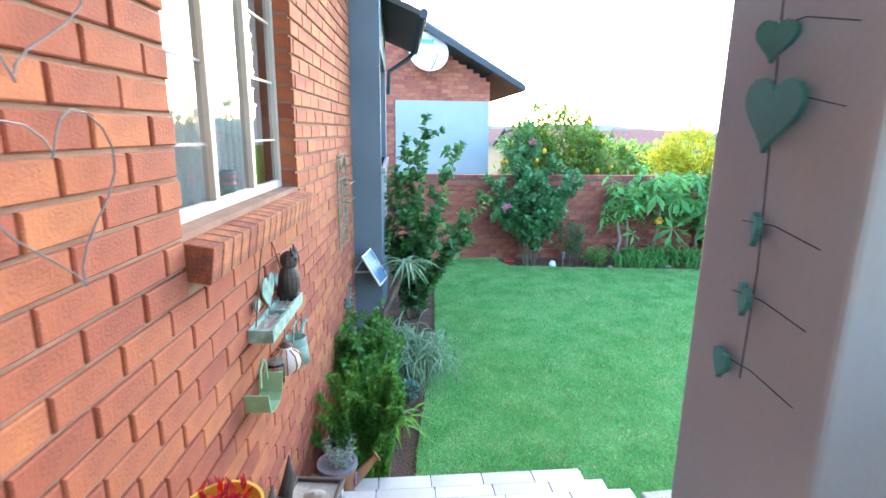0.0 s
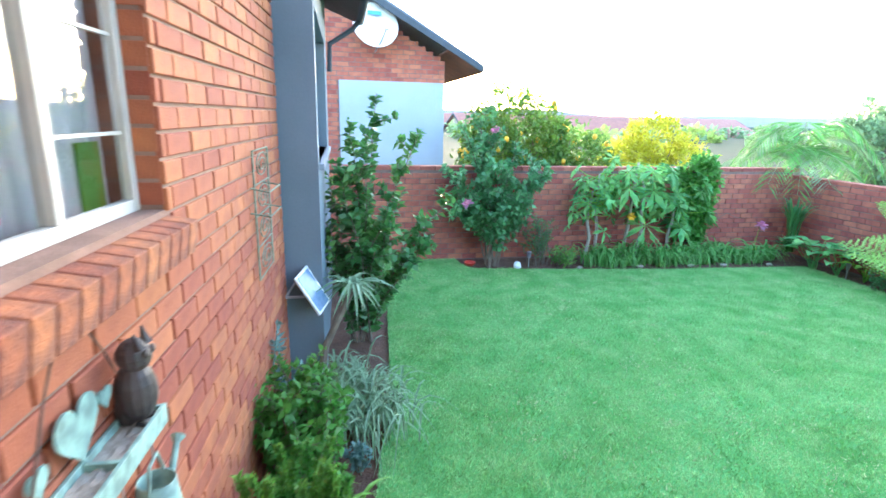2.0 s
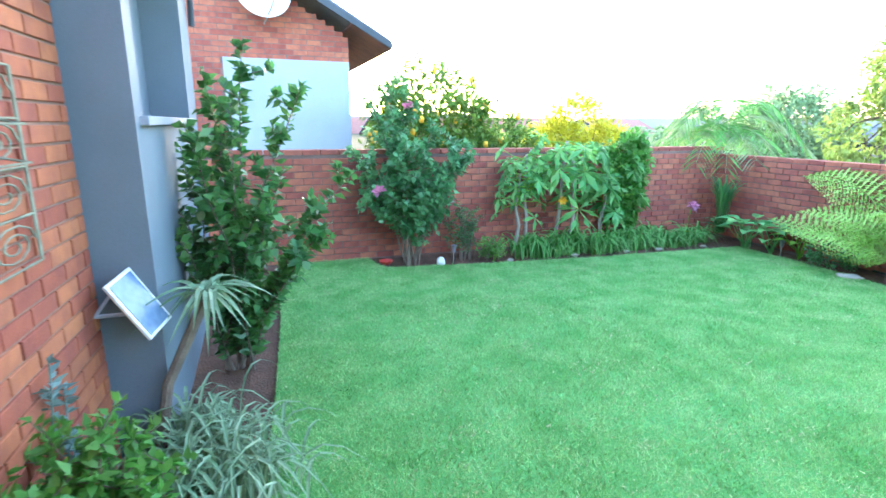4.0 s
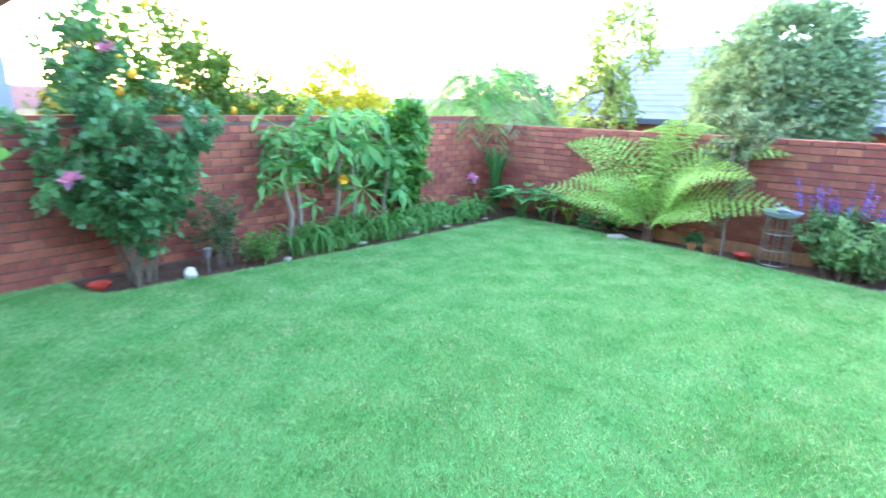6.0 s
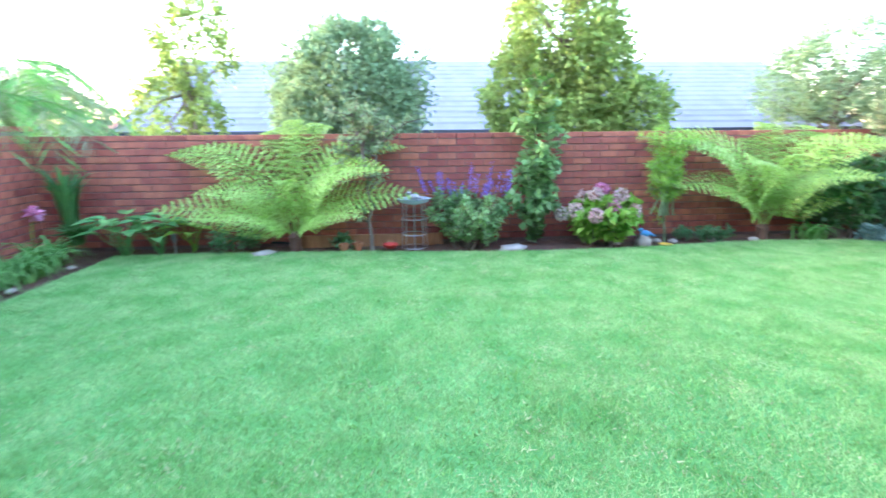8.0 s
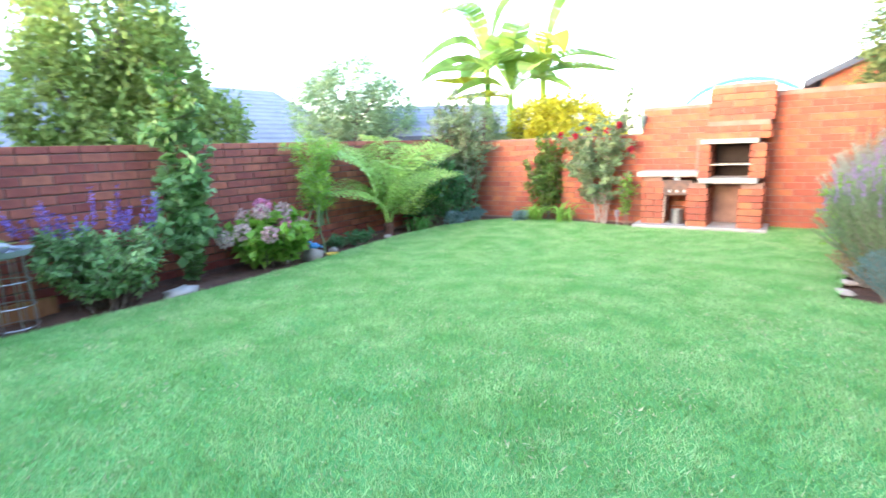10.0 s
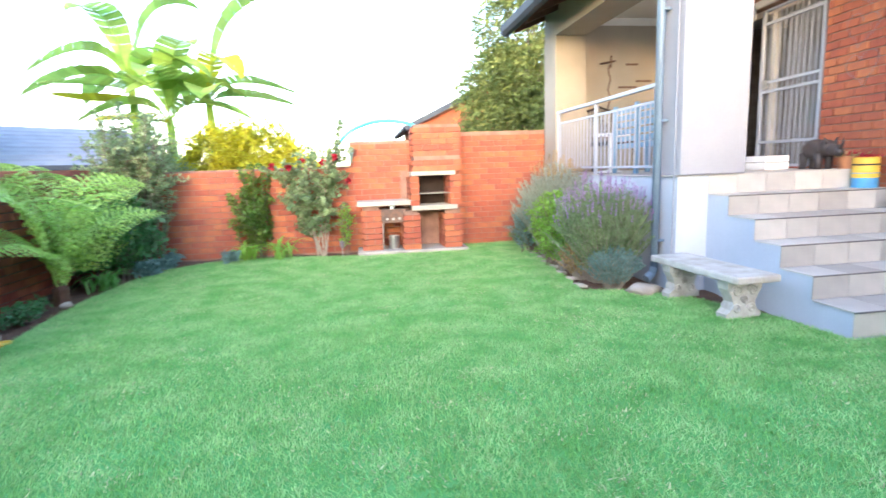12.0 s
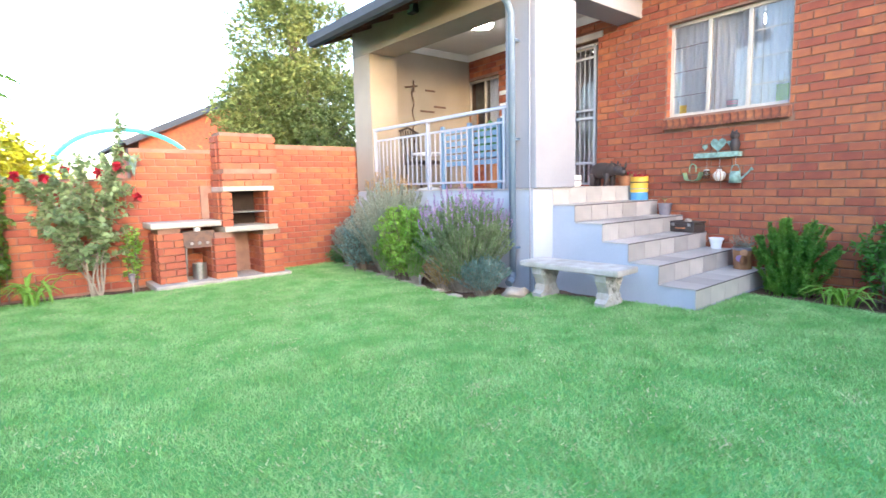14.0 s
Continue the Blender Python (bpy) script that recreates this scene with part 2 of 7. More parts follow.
# ---- builders ----
class Shape:
    """Gathers vertices and faces for one mesh."""

    def __init__(self):
        self.v, self.f = [], []

    def add(self, verts, faces):
        k = len(self.v)
        self.v.extend(tuple(p) for p in verts)
        self.f.extend(tuple(i + k for i in f) for f in faces)
        return self

    def box(self, x0, x1, y0, y1, z0, z1, c=0.0):
        """A box with edges chamfered by c."""
        if not c:
            return self.add([(x, y, z) for x in (x0, x1) for y in (y0, y1) for z in (z0, z1)],
                            [(0, 1, 3, 2), (4, 6, 7, 5), (0, 4, 5, 1), (2, 3, 7, 6), (0, 2, 6, 4), (1, 5, 7, 3)])
        bm = bmesh.new()
        bmesh.ops.create_cube(bm, size=1.0)
        for v in bm.verts:
            v.co = ((x0 + x1) / 2 + v.co.x * (x1 - x0), (y0 + y1) / 2 + v.co.y * (y1 - y0), (z0 + z1) / 2 + v.co.z * (z1 - z0))
        bmesh.ops.bevel(bm, geom=bm.edges[:], offset=c, segments=2, affect="EDGES", profile=0.5)
        bm.verts.index_update()
        self.add([v.co for v in bm.verts], [[v.index for v in f.verts] for f in bm.faces])
        bm.free()
        return self

    def tube(self, pts, radii, sides=8, caps=True):
        """A round bar along points."""
        pts = [Vector(p) for p in pts]
        if not hasattr(radii, "__len__"):
            radii = [radii] * len(pts)
        rings = []
        side = None
        for i, p in enumerate(pts):
            d = (pts[min(i + 1, len(pts) - 1)] - pts[max(i - 1, 0)]).normalized()
            ref = side if side is not None else (Vector((1, 0, 0)) if abs(d.x) < 0.8 else Vector((0, 1, 0)))
            a = (ref - d * ref.dot(d)).normalized()
            side = a
            b = d.cross(a)
            rings.append([p + (a * math.cos(2 * math.pi * k / sides) + b * math.sin(2 * math.pi * k / sides)) * radii[i] for k in range(sides)])
        verts = [p for r in rings for p in r]
        faces = [(i * sides + k, i * sides + (k + 1) % sides, (i + 1) * sides + (k + 1) % sides, (i + 1) * sides + k) for i in range(len(pts) - 1) for k in range(sides)]
        if caps:
            faces += [tuple(range(sides))[::-1], tuple(range((len(pts) - 1) * sides, len(pts) * sides))]
        return self.add(verts, faces)

    def lathe(self, profile, sides=20, at=(0, 0, 0)):
        """Turns (radius, height) rows about the upright axis."""
        verts = [(at[0] + r * math.cos(2 * math.pi * k / sides), at[1] + r * math.sin(2 * math.pi * k / sides), at[2] + z) for r, z in profile for k in range(sides)]
        n = len(profile)
        faces = [(i * sides + k, i * sides + (k + 1) % sides, (i + 1) * sides + (k + 1) % sides, (i + 1) * sides + k) for i in range(n - 1) for k in range(sides)]
        faces += [tuple(range(sides))[::-1], tuple(range((n - 1) * sides, n * sides))]
        return self.add(verts, faces)

    def blob(self, c, r, seg=12, rings=8, rough=0.0, seed=0):
        """A rounded lump with radii r about c."""
        verts, faces = [], []
        for i in range(rings + 1):
            t = math.pi * i / rings
            for k in range(seg):
                p = 2 * math.pi * k / seg
                d = Vector((math.sin(t) * math.cos(p), math.sin(t) * math.sin(p), math.cos(t)))
                s = 1 + rough * noise.noise(d * 1.7 + Vector((seed, seed * 2.3, 0)))
                verts.append((c[0] + d.x * r[0] * s, c[1] + d.y * r[1] * s, c[2] + d.z * r[2] * s))
        for i in range(rings):
            for k in range(seg):
                faces.append((i * seg + k, (i + 1) * seg + k, (i + 1) * seg + (k + 1) % seg, i * seg + (k + 1) % seg))
        return self.add(verts, faces)

    def turned(self, m):
        self.v = [tuple(m @ Vector(p)) for p in self.v]
        return self

    def prism(self, outline, axis, a, b):
        """An outline of (u, v) drawn out from a to b along an axis: x gives (y, z), y gives (x, z), z gives (x, y)."""
        put = {"x": lambda u, v, w: (w, u, v), "y": lambda u, v, w: (u, w, v), "z": lambda u, v, w: (u, v, w)}[axis]
        n = len(outline)
        return self.add([put(u, v, a) for u, v in outline] + [put(u, v, b) for u, v in outline],
                        [tuple(range(n)), tuple(range(2 * n - 1, n - 1, -1))] + [(i, i + n, (i + 1) % n + n, (i + 1) % n) for i in range(n)])


def mesh(name, shape, mat, smooth=False):
    me = bpy.data.meshes.new(name)
    me.from_pydata(shape.v, [], shape.f)
    me.materials.append(M[mat] if isinstance(mat, str) else mat)
    if smooth:
        me.polygons.foreach_set("use_smooth", [True] * len(me.polygons))
    bm = bmesh.new()
    bm.from_mesh(me)
    if len(bm.faces) < 20000:
        bmesh.ops.recalc_face_normals(bm, faces=bm.faces[:])
        bm.to_mesh(me)
    bm.free()
    return me


def part(name, shape, mat, parent, label="", smooth=False):
    ob = new(name, mesh(name, shape, mat, smooth))
    ob.parent = parent
    if label:
        tagged(ob, label)
    return ob


GROW = 1.16                       # the sketch plan of beds and surroundings is drawn this much too small


def spot(x, y, z):
    """From the sketch plan of the beds and what lies beyond them to the garden: the place and the scale there."""
    if x > 7.3 and y > -2.05 or y > 7.9:
        return 1 + (x - 1) * GROW, 3.4 + (y - 3) * GROW, z * GROW - 0.2, GROW * 1.03
    if y > 7.0 and x > 1.0:
        return (float(np.interp(x, (0.7, 2.06, 2.72, 3.66, 4.14, 5.4, 6.42, 6.8, 7.3), (1.0, 2.37, 3.11, 4.23, 4.85, 6.2, 7.2, 7.7, 8.25))),
                float(np.interp(y, (7.1, 7.4, 7.55, 7.85), (8.2, 8.58, 8.82, 9.2))), z * GROW, GROW)
    if x > 6.2 and y > -1.4:
        return (float(np.interp(x, (6.2, 6.8, 7.05, 7.3), (6.9, 7.6, 7.95, 8.25))),
                float(np.interp(y, (-1.5, 0.42, 1.7, 2.3, 4.6, 7.12), (-1.65, 0.28, 1.72, 2.42, 5.22, 8.2))), z * GROW, GROW)
    if x > 5.2 and -2.05 < y <= -1.4:
        return float(np.interp(x, (5.2, 6.0, 7.0), (5.2, 6.03, 7.8))), y - 0.05, z * 1.06, 1.06
    return x, y, z, 1.0


def placed(at, turn):
    x, y, z, size = spot(*at)
    return pose(x, y, z, 0, 0, turn) @ Matrix.Diagonal((size, size, size * (1.10 if size > GROW else 1.0), 1))


def thing(name, label, category, at=(0, 0, 0), turn=0, group="", kind=""):
    ob = new(name)
    ob.matrix_basis = pose(*at, 0, 0, turn) if kind == "structure" else placed(at, turn)
    return tagged(ob, label, category, group, kind)


def whole(name, shape, mat, label, category, at=(0, 0, 0), turn=0, group="", kind="", smooth=False):
    ob = new(name, mesh(name, shape, mat, smooth))
    ob.matrix_basis = pose(*at, 0, 0, turn) if kind == "structure" else placed(at, turn)
    return tagged(ob, label, category, group, kind)


def structure(name, shape, mat, label, category="wall"):
    return whole(name, shape, mat, label, category, kind="structure")


# ---- plan ----
LAND = 1.08                       # landing above the lawn
RISE = 0.18
STEP_Y = (1.85, 2.18, 2.47, 2.78, 3.12)   # front edges, top to bottom
WALL_X = 0.10                     # face of the house wall
SIDE_X, BACK_Y, FIRE_Y = 8.25, 9.25, -2.05
SIDE_TOP, BACK_TOP = 1.28, 1.40   # wall heights under the coping


# ---- ground ----
def lawn_height(x, y):
    return 0.012 * noise.noise(Vector((x * 0.7, y * 0.7, 0)))


g = Shape()
g.add([(-400, -400, -0.06), (400, -400, -0.06), (400, 400, -0.06), (-400, 400, -0.06)], [(0, 1, 2, 3)])
structure("ground", g, "field", "dry grassy ground reaching to the horizon", "ground")

# lawn edge, anticlockwise
LAWN = [(0.58, 3.15), (1.62, 3.15), (1.66, 2.6), (2.02, 1.55), (2.30, 1.46), (2.72, 1.36), (2.66, 0.9), (2.55, 0.0), (2.42, -1.05), (2.28, -2.0), (2.18, -2.04), (3.3, -2.04),
        (3.32, -1.62), (4.92, -1.50), (5.68, -1.70), (6.3, -1.76), (6.95, -1.66), (7.38, -1.3), (7.60, -0.6), (7.66, 0.3), (7.62, 1.2), (7.50, 2.1), (7.44, 3.2), (7.55, 4.5), (7.68, 5.6), (7.76, 7.0), (7.76, 8.18),
        (5.4, 8.30), (3.8, 8.46), (2.7, 8.60), (2.34, 8.68), (2.26, 8.95), (2.22, 9.22), (1.05, 9.22), (0.98, 7.2), (0.90, 6.0), (0.82, 5.1), (0.70, 4.4), (0.60, 3.6)]


def inside(x, y, poly):
    hit = False
    for (ax, ay), (bx, by) in zip(poly, poly[1:] + poly[:1]):
        if (ay > y) != (by > y) and x < (bx - ax) * (y - ay) / (by - ay) + ax:
            hit = not hit
    return hit


bed = Shape()
nx, ny = 103, 138
bed.add([(0.05 + i * 0.08, -2.1 + j * 0.083, -0.03 + 0.02 * noise.noise(Vector((i * 0.4, j * 0.4, 3)))) for i in range(nx) for j in range(ny)],
        [(i * ny + j, (i + 1) * ny + j, (i + 1) * ny + j + 1, i * ny + j + 1) for i in range(nx - 1) for j in range(ny - 1)])
whole("garden_soil", bed, "soil", "dark red-brown soil of the planting beds", "soil", kind="structure")
turf = Shape()
n = len(LAWN)
turf.v = [(x, y, 0.0) for x, y in LAWN] + [(x, y, -0.06) for x, y in LAWN]
turf.f = [tuple(range(n))] + [(i, (i + 1) % n, (i + 1) % n + n, i + n) for i in range(n)]
structure("lawn", turf, "lawn", "trimmed green lawn with a cut edge", "lawn")

rng = np.random.default_rng(4)


def blades(count, poly, name, label):
    """Short grass: one bent blade is two triangles, a mesh of single blades."""
    pts = []
    xs = [p[0] for p in poly]
    ys = [p[1] for p in poly]
    while len(pts) < count:
        x, y = rng.uniform(min(xs), max(xs)), rng.uniform(min(ys), max(ys))
        if inside(x, y, poly):
            pts.append((x, y))
    p = np.array(pts)
    a = rng.uniform(0, 2 * math.pi, count)
    thin = np.array([noise.noise(Vector((x * 1.6, y * 1.6, 5))) for x, y in pts])
    h = rng.uniform(0.014, 0.034, count) * (1.0 + 0.35 * thin)
    w = rng.uniform(0.0022, 0.0045, count)
    lean = rng.normal(0, 0.018, (count, 2))
    dx, dy = np.cos(a) * w, np.sin(a) * w
    base = np.stack([p[:, 0], p[:, 1], np.full(count, -0.002)], 1)
    v = np.empty((count, 3, 3))
    v[:, 0] = base + np.stack([dx, dy, np.zeros(count)], 1)
    v[:, 1] = base - np.stack([dx, dy, np.zeros(count)], 1)
    v[:, 2] = base + np.stack([lean[:, 0], lean[:, 1], h], 1)
    me = bpy.data.meshes.new(name)
    me.vertices.add(count * 3)
    me.vertices.foreach_set("co", v.ravel())
    me.loops.add(count * 3)
    me.loops.foreach_set("vertex_index", np.arange(count * 3, dtype=np.int32))
    me.polygons.add(count)
    me.polygons.foreach_set("loop_start", np.arange(0, count * 3, 3, dtype=np.int32))
    me.update(calc_edges=True)
    me.materials.append(M["grass"])
    return tagged(new(name, me), label, "grass", kind="stuff")


blades(590000, LAWN, "grass", "short mown bright green grass with paler worn flecks")

flecks = []
for k in range(620):
    cx, cy = rng.uniform(0.8, 7.7), rng.uniform(-1.5, 8.4)
    if not inside(cx, cy, LAWN):
        continue
    n_f = int(rng.uniform(12, 70))
    r_f = rng.uniform(0.03, 0.12)
    flecks.append(np.stack([rng.normal(cx, r_f * 1.4, n_f), rng.normal(cy, r_f, n_f), np.full(n_f, 0.004)], 1))
fp0 = np.concatenate(flecks)
fp0 = fp0[[inside(x, y, LAWN) for x, y, _ in fp0]]
n_f = len(fp0)
fl = rng.uniform(0.012, 0.024, n_f)[:, None]
fd = np.stack([rng.normal(0, 0.7, n_f), rng.normal(0, 0.7, n_f), np.full(n_f, 0.75)], 1)
fs = np.stack([rng.normal(0, 0.003, n_f), rng.normal(0, 0.003, n_f), np.zeros(n_f)], 1)
fv = np.stack([fp0 - fs, fp0 + fs, fp0 + fd * fl], 1)
fme = bpy.data.meshes.new("dry_grass")
fme.from_pydata(fv.reshape(-1, 3).tolist(), [], [(3 * i, 3 * i + 1, 3 * i + 2) for i in range(n_f)])
fme.materials.append(M["straw"])
tagged(new("dry_grass", fme), "pale worn flecks of dry grass in the lawn", "grass", kind="stuff")

# ---- house: brick wall beside the steps, with a window, and the veranda ----
HOUSE = pose(0.04, 4.9, 0, 0, 0, -3.15) @ pose(0, -4.9, 0)   # the house wall's own frame: face at x = 0
WIN = (1.92, 3.25, 1.885, 2.97)      # y0, y1, z0, z1 of the kitchen window
DOOR = (-0.70, 0.92, LAND, 3.04)
VWIN = (-1.90, -1.04, 1.75, 2.95)   # window on the veranda
BRICK_T = 0.012                     # bricks stand this far proud of the mortar bed


def wall_with_holes(axis, a0, a1, z0, z1, w0, w1, holes):
    """A wall of thickness w0..w1 along an axis, pierced by (a0, a1, z0, z1) holes."""
    cuts_a = sorted({a0, a1, *[h[0] for h in holes], *[h[1] for h in holes]})
    cuts_z = sorted({z0, z1, *[h[2] for h in holes], *[h[3] for h in holes]})
    s = Shape()
    for i in range(len(cuts_a) - 1):
        for j in range(len(cuts_z) - 1):
            ca, cz = (cuts_a[i] + cuts_a[i + 1]) / 2, (cuts_z[j] + cuts_z[j + 1]) / 2
            if any(h[0] < ca < h[1] and h[2] < cz < h[3] for h in holes):
                continue
            if axis == "y":
                s.box(w0, w1, cuts_a[i], cuts_a[i + 1], cuts_z[j], cuts_z[j + 1])
            else:
                s.box(cuts_a[i], cuts_a[i + 1], w0, w1, cuts_z[j], cuts_z[j + 1])
    return s


def at_house(ob):
    ob.matrix_basis = HOUSE @ ob.matrix_basis
    return ob


house_wall = at_house(structure("wall_house", wall_with_holes("y", -2.0, 5.36, -0.1, 4.0, -0.24, -BRICK_T, [WIN, DOOR, VWIN]), "mortar", "orange-red face-brick house wall beside the steps", "wall"))
rooms = Shape()
rooms.box(-3.2, -3.1, -2.0, 5.4, 0.9, 3.6)
rooms.box(-3.1, -0.25, -2.05, -1.97, 0.9, 3.6)
rooms.box(-3.1, -0.25, 5.3, 5.38, 0.9, 3.6)
rooms.box(-3.1, -0.25, 1.40, 1.45, 1.08, 3.6)
at_house(structure("wall_rooms", rooms, "room", "plain inner walls behind the windows", "wall"))
at_house(structure("floor_rooms", Shape().box(-3.2, -0.25, -2.05, 5.38, 1.0, 1.07), "room", "plain floor inside the house", "floor"))
at_house(structure("ceiling_rooms", Shape().box(-3.2, -0.25, -2.05, 5.38, 3.26, 3.36), "ceiling", "plain ceiling inside the house", "ceiling"))

# veranda base, landing, pillars, beams
structure("wall_veranda_base", Shape().box(-0.32, 1.88, -2.0, 1.55, -0.1, LAND - 0.012), "plaster_base", "pale bluish plastered veranda base", "wall")
structure("floor_veranda", Shape().box(-0.34, 1.90, -1.9, 1.56, LAND - 0.012, LAND, 0.003), "tile", "pale tiled veranda floor", "floor")
structure("pillar_1", Shape().box(1.215, 1.88, 1.165, 1.59, LAND, 3.06, 0.012), "plaster", "square pale plastered veranda pillar", "pillar")
structure("pillar_2", Shape().box(1.42, 1.90, -1.98, -1.5, LAND, 3.06, 0.012), "plaster_cream", "square cream plastered veranda pillar", "pillar")
structure("wall_veranda_end", Shape().box(-0.35, 1.42, -1.98, -1.80, LAND, 3.36), "plaster_cream", "cream and grey plastered end wall of the veranda", "wall")
structure("beam_front", Shape().box(1.44, 1.89, -1.99, 1.585, 3.06, 3.46, 0.008), "plaster_cream", "plastered beam over the veranda rail", "beam")
structure("beam_side", Shape().box(-0.2, 1.44, 1.22, 1.575, 3.13, 3.46, 0.008), "plaster", "plastered beam over the steps", "beam")
structure("ceiling_veranda", Shape().box(-0.35, 1.5, -1.9, 1.3, 3.36, 3.42), "ceiling", "cream veranda ceiling", "ceiling")
cor = Shape().prism([(-1.80, 3.27), (-1.785, 3.27), (-1.72, 3.34), (-1.72, 3.36), (-1.80, 3.36)], "x", -0.3, 1.44)
structure("trim_cornice", cor, "white", "white cornice along the end wall", "trim")
at_house(structure("trim_cornice_side", Shape().prism([(0.0, 3.27), (0.015, 3.27), (0.08, 3.34), (0.08, 3.36), (0.0, 3.36)], "y", -1.8, 1.22), "white", "white cornice along the brick wall", "trim"))

# steps with tiles
flight = Shape()
prev = 1.55
for k, y in enumerate(STEP_Y):
    flight.box(-0.22, 1.56, prev, y - 0.012, -0.1, LAND - RISE * (k + 1) - 0.012)
    prev = y - 0.012
stairs = structure("stairs", flight, "plaster_base", "pale plastered garden steps with tiled treads", "stairs")
tile_meshes = {}


def tile(x0, x1, y0, y1, z0, z1):
    key = (round(x1 - x0, 3), round(y1 - y0, 3), round(z1 - z0, 3))
    if key not in tile_meshes:
        tile_meshes[key] = mesh("tile", Shape().box(0, x1 - x0, 0, y1 - y0, 0, z1 - z0, 0.002), "tile")
    ob = new("tile", tile_meshes[key])
    ob.location, ob.parent = (x0, y0, z0), stairs


edges_x = [-0.19, 0.055, 0.36, 0.665, 0.97, 1.275, 1.575]
prev = 1.575
for k, y in enumerate(STEP_Y):
    z = LAND - RISE * (k + 1)
    for x0, x1 in zip(edges_x, edges_x[1:]):
        tile(x0, x1 - 0.005, prev + 0.001, y, z - 0.012, z)
        tile(x0, x1 - 0.005, y - 0.012, y - 0.002, z - RISE + 0.001, z - 0.013)
    structure("trim_nosing", Shape().box(-0.19, 1.577, y - 0.001, y + 0.004, z - 0.013, z - 0.002), "grout", "dark metal step edge", "trim")
    prev = y
for x0, x1 in zip(edges_x, edges_x[1:]):
    tile(x0, x1 - 0.005, 1.553, 1.563, LAND - RISE + 0.001, LAND - 0.013)

# roofs: slope rising from the gutter
def roof_plane(name, y0, y1, x_eave, z_eave, x_top, z_top, label):
    s = Shape()
    s.prism([(x_eave, z_eave), (x_eave, z_eave + 0.05), (x_top, z_top + 0.05), (x_top, z_top)], "y", y0, y1)
    return structure(name, s, "dark_wood", label, "roof")


roof_plane("roof_house", -2.1, 1.75, 2.44, 3.30, -2.0, 5.08, "dark boarded roof over the veranda")
roof_plane("roof_house_kitchen", 1.75, 5.4, 0.45, 3.62, -2.0, 4.6, "dark boarded roof over the kitchen")
for k in range(7):
    y = -2.02 + k * 0.55
    structure("trim_rafter", Shape().prism([(1.86, 3.40), (2.36, 3.20), (2.36, 3.31), (1.86, 3.51)], "y", y, y + 0.05), "rafter", "dark red-brown rafter end", "trim")
structure("gutter_veranda", Shape().prism([(2.42, 3.19), (2.42, 3.33), (2.55, 3.33), (2.545, 3.23), (2.50, 3.185)], "y", -2.14, 1.76), "gutter", "dark grey metal eaves gutter", "gutter")

# grey plastered window surround further along the house
GREY_WIN = (5.58, 7.7, 1.83, 2.95)
gs = wall_with_holes("y", 5.38, 8.35, -0.1, 3.5, -0.3, 0.33, [GREY_WIN])
structure("wall_grey", gs, "plaster_grey", "blue-grey plastered house wall with a recessed window", "wall")
structure("wall_grey_recess", Shape().box(-0.30, 0.02, 5.5, 7.8, 1.75, 3.0), "plaster_grey", "blue-grey shuttered window recess", "wall")
structure("sill_grey", Shape().box(0.02, 0.37, 5.5, 7.78, 1.78, 1.83, 0.005), "plaster", "pale plastered sill of the recess", "sill")
structure("roof_grey", Shape().prism([(0.72, 3.32), (0.72, 3.38), (-2.0, 4.48), (-2.0, 4.38)], "y", 6.0, 8.6), "dark_wood", "dark boarded eaves", "roof")
structure("gutter_grey", Shape().tube([(0.76, 6.0, 3.34), (0.76, 8.6, 3.34)], 0.05, 10).tube([(0.74, 8.3, 3.30), (0.66, 8.3, 3.20), (0.38, 8.3, 3.02), (0.37, 8.3, 2.7)], 0.03, 8), "gutter", "dark gutter with an angled outlet pipe", "gutter")

# garden walls
side_wall = structure("wall_side", Shape().box(SIDE_X + BRICK_T, SIDE_X + 0.22, FIRE_Y, BACK_Y + 0.22, -0.1, SIDE_TOP), "mortar_dark", "red-brown brick garden wall behind the flower bed", "wall")
back_wall = structure("wall_back", Shape().box(0.2, SIDE_X, BACK_Y + BRICK_T, BACK_Y + 0.22, -0.1, BACK_TOP), "mortar_dark", "red-brown brick garden wall at the foot of the lawn", "wall")
fire_wall = structure("wall_fireplace", Shape().box(1.3, 3.7, FIRE_Y - 0.22, FIRE_Y - BRICK_T, -0.1, 1.76).box(3.7, 4.95, FIRE_Y - 0.22, FIRE_Y - BRICK_T, -0.1, 1.66).box(4.95, SIDE_X, FIRE_Y - 0.22, FIRE_Y - BRICK_T, -0.1, 1.3), "mortar", "orange-red brick garden wall behind the fireplace", "wall")

# neighbour's gable
nb = thing("neighbour_house", "red-brick neighbouring house with a pale blue panel and grey gable", "house")
part("wall", Shape().prism([(-6, -0.1), (2.51, -0.1), (2.51, 3.2), (-0.3, 4.85), (-6, 4.85)], "y", 12.0, 16.0), "mortar_dark", nb)
part("panel", Shape().box(0.46, 2.51, 11.965, 11.999, 0.5, 2.83), "panel_pale", nb, "pale blue plastered panel")
part("roof", Shape().prism([(3.20, 3.08), (3.20, 3.17), (-0.6, 5.34), (-0.6, 5.22)], "y", 11.6, 16.4), "roof", nb)
part("fascia", Shape().prism([(3.20, 3.02), (3.20, 3.13), (-0.6, 5.26), (-0.6, 5.10)], "y", 11.55, 11.6), "gutter", nb)
part("soffit", Shape().prism([(2.52, 3.40), (3.18, 3.02), (3.18, 3.05), (2.52, 3.44)], "y", 11.62, 16.2), "rafter", nb, "red-brown boarded soffit")

# ---- plant builders ----
prng = np.random.default_rng(11)


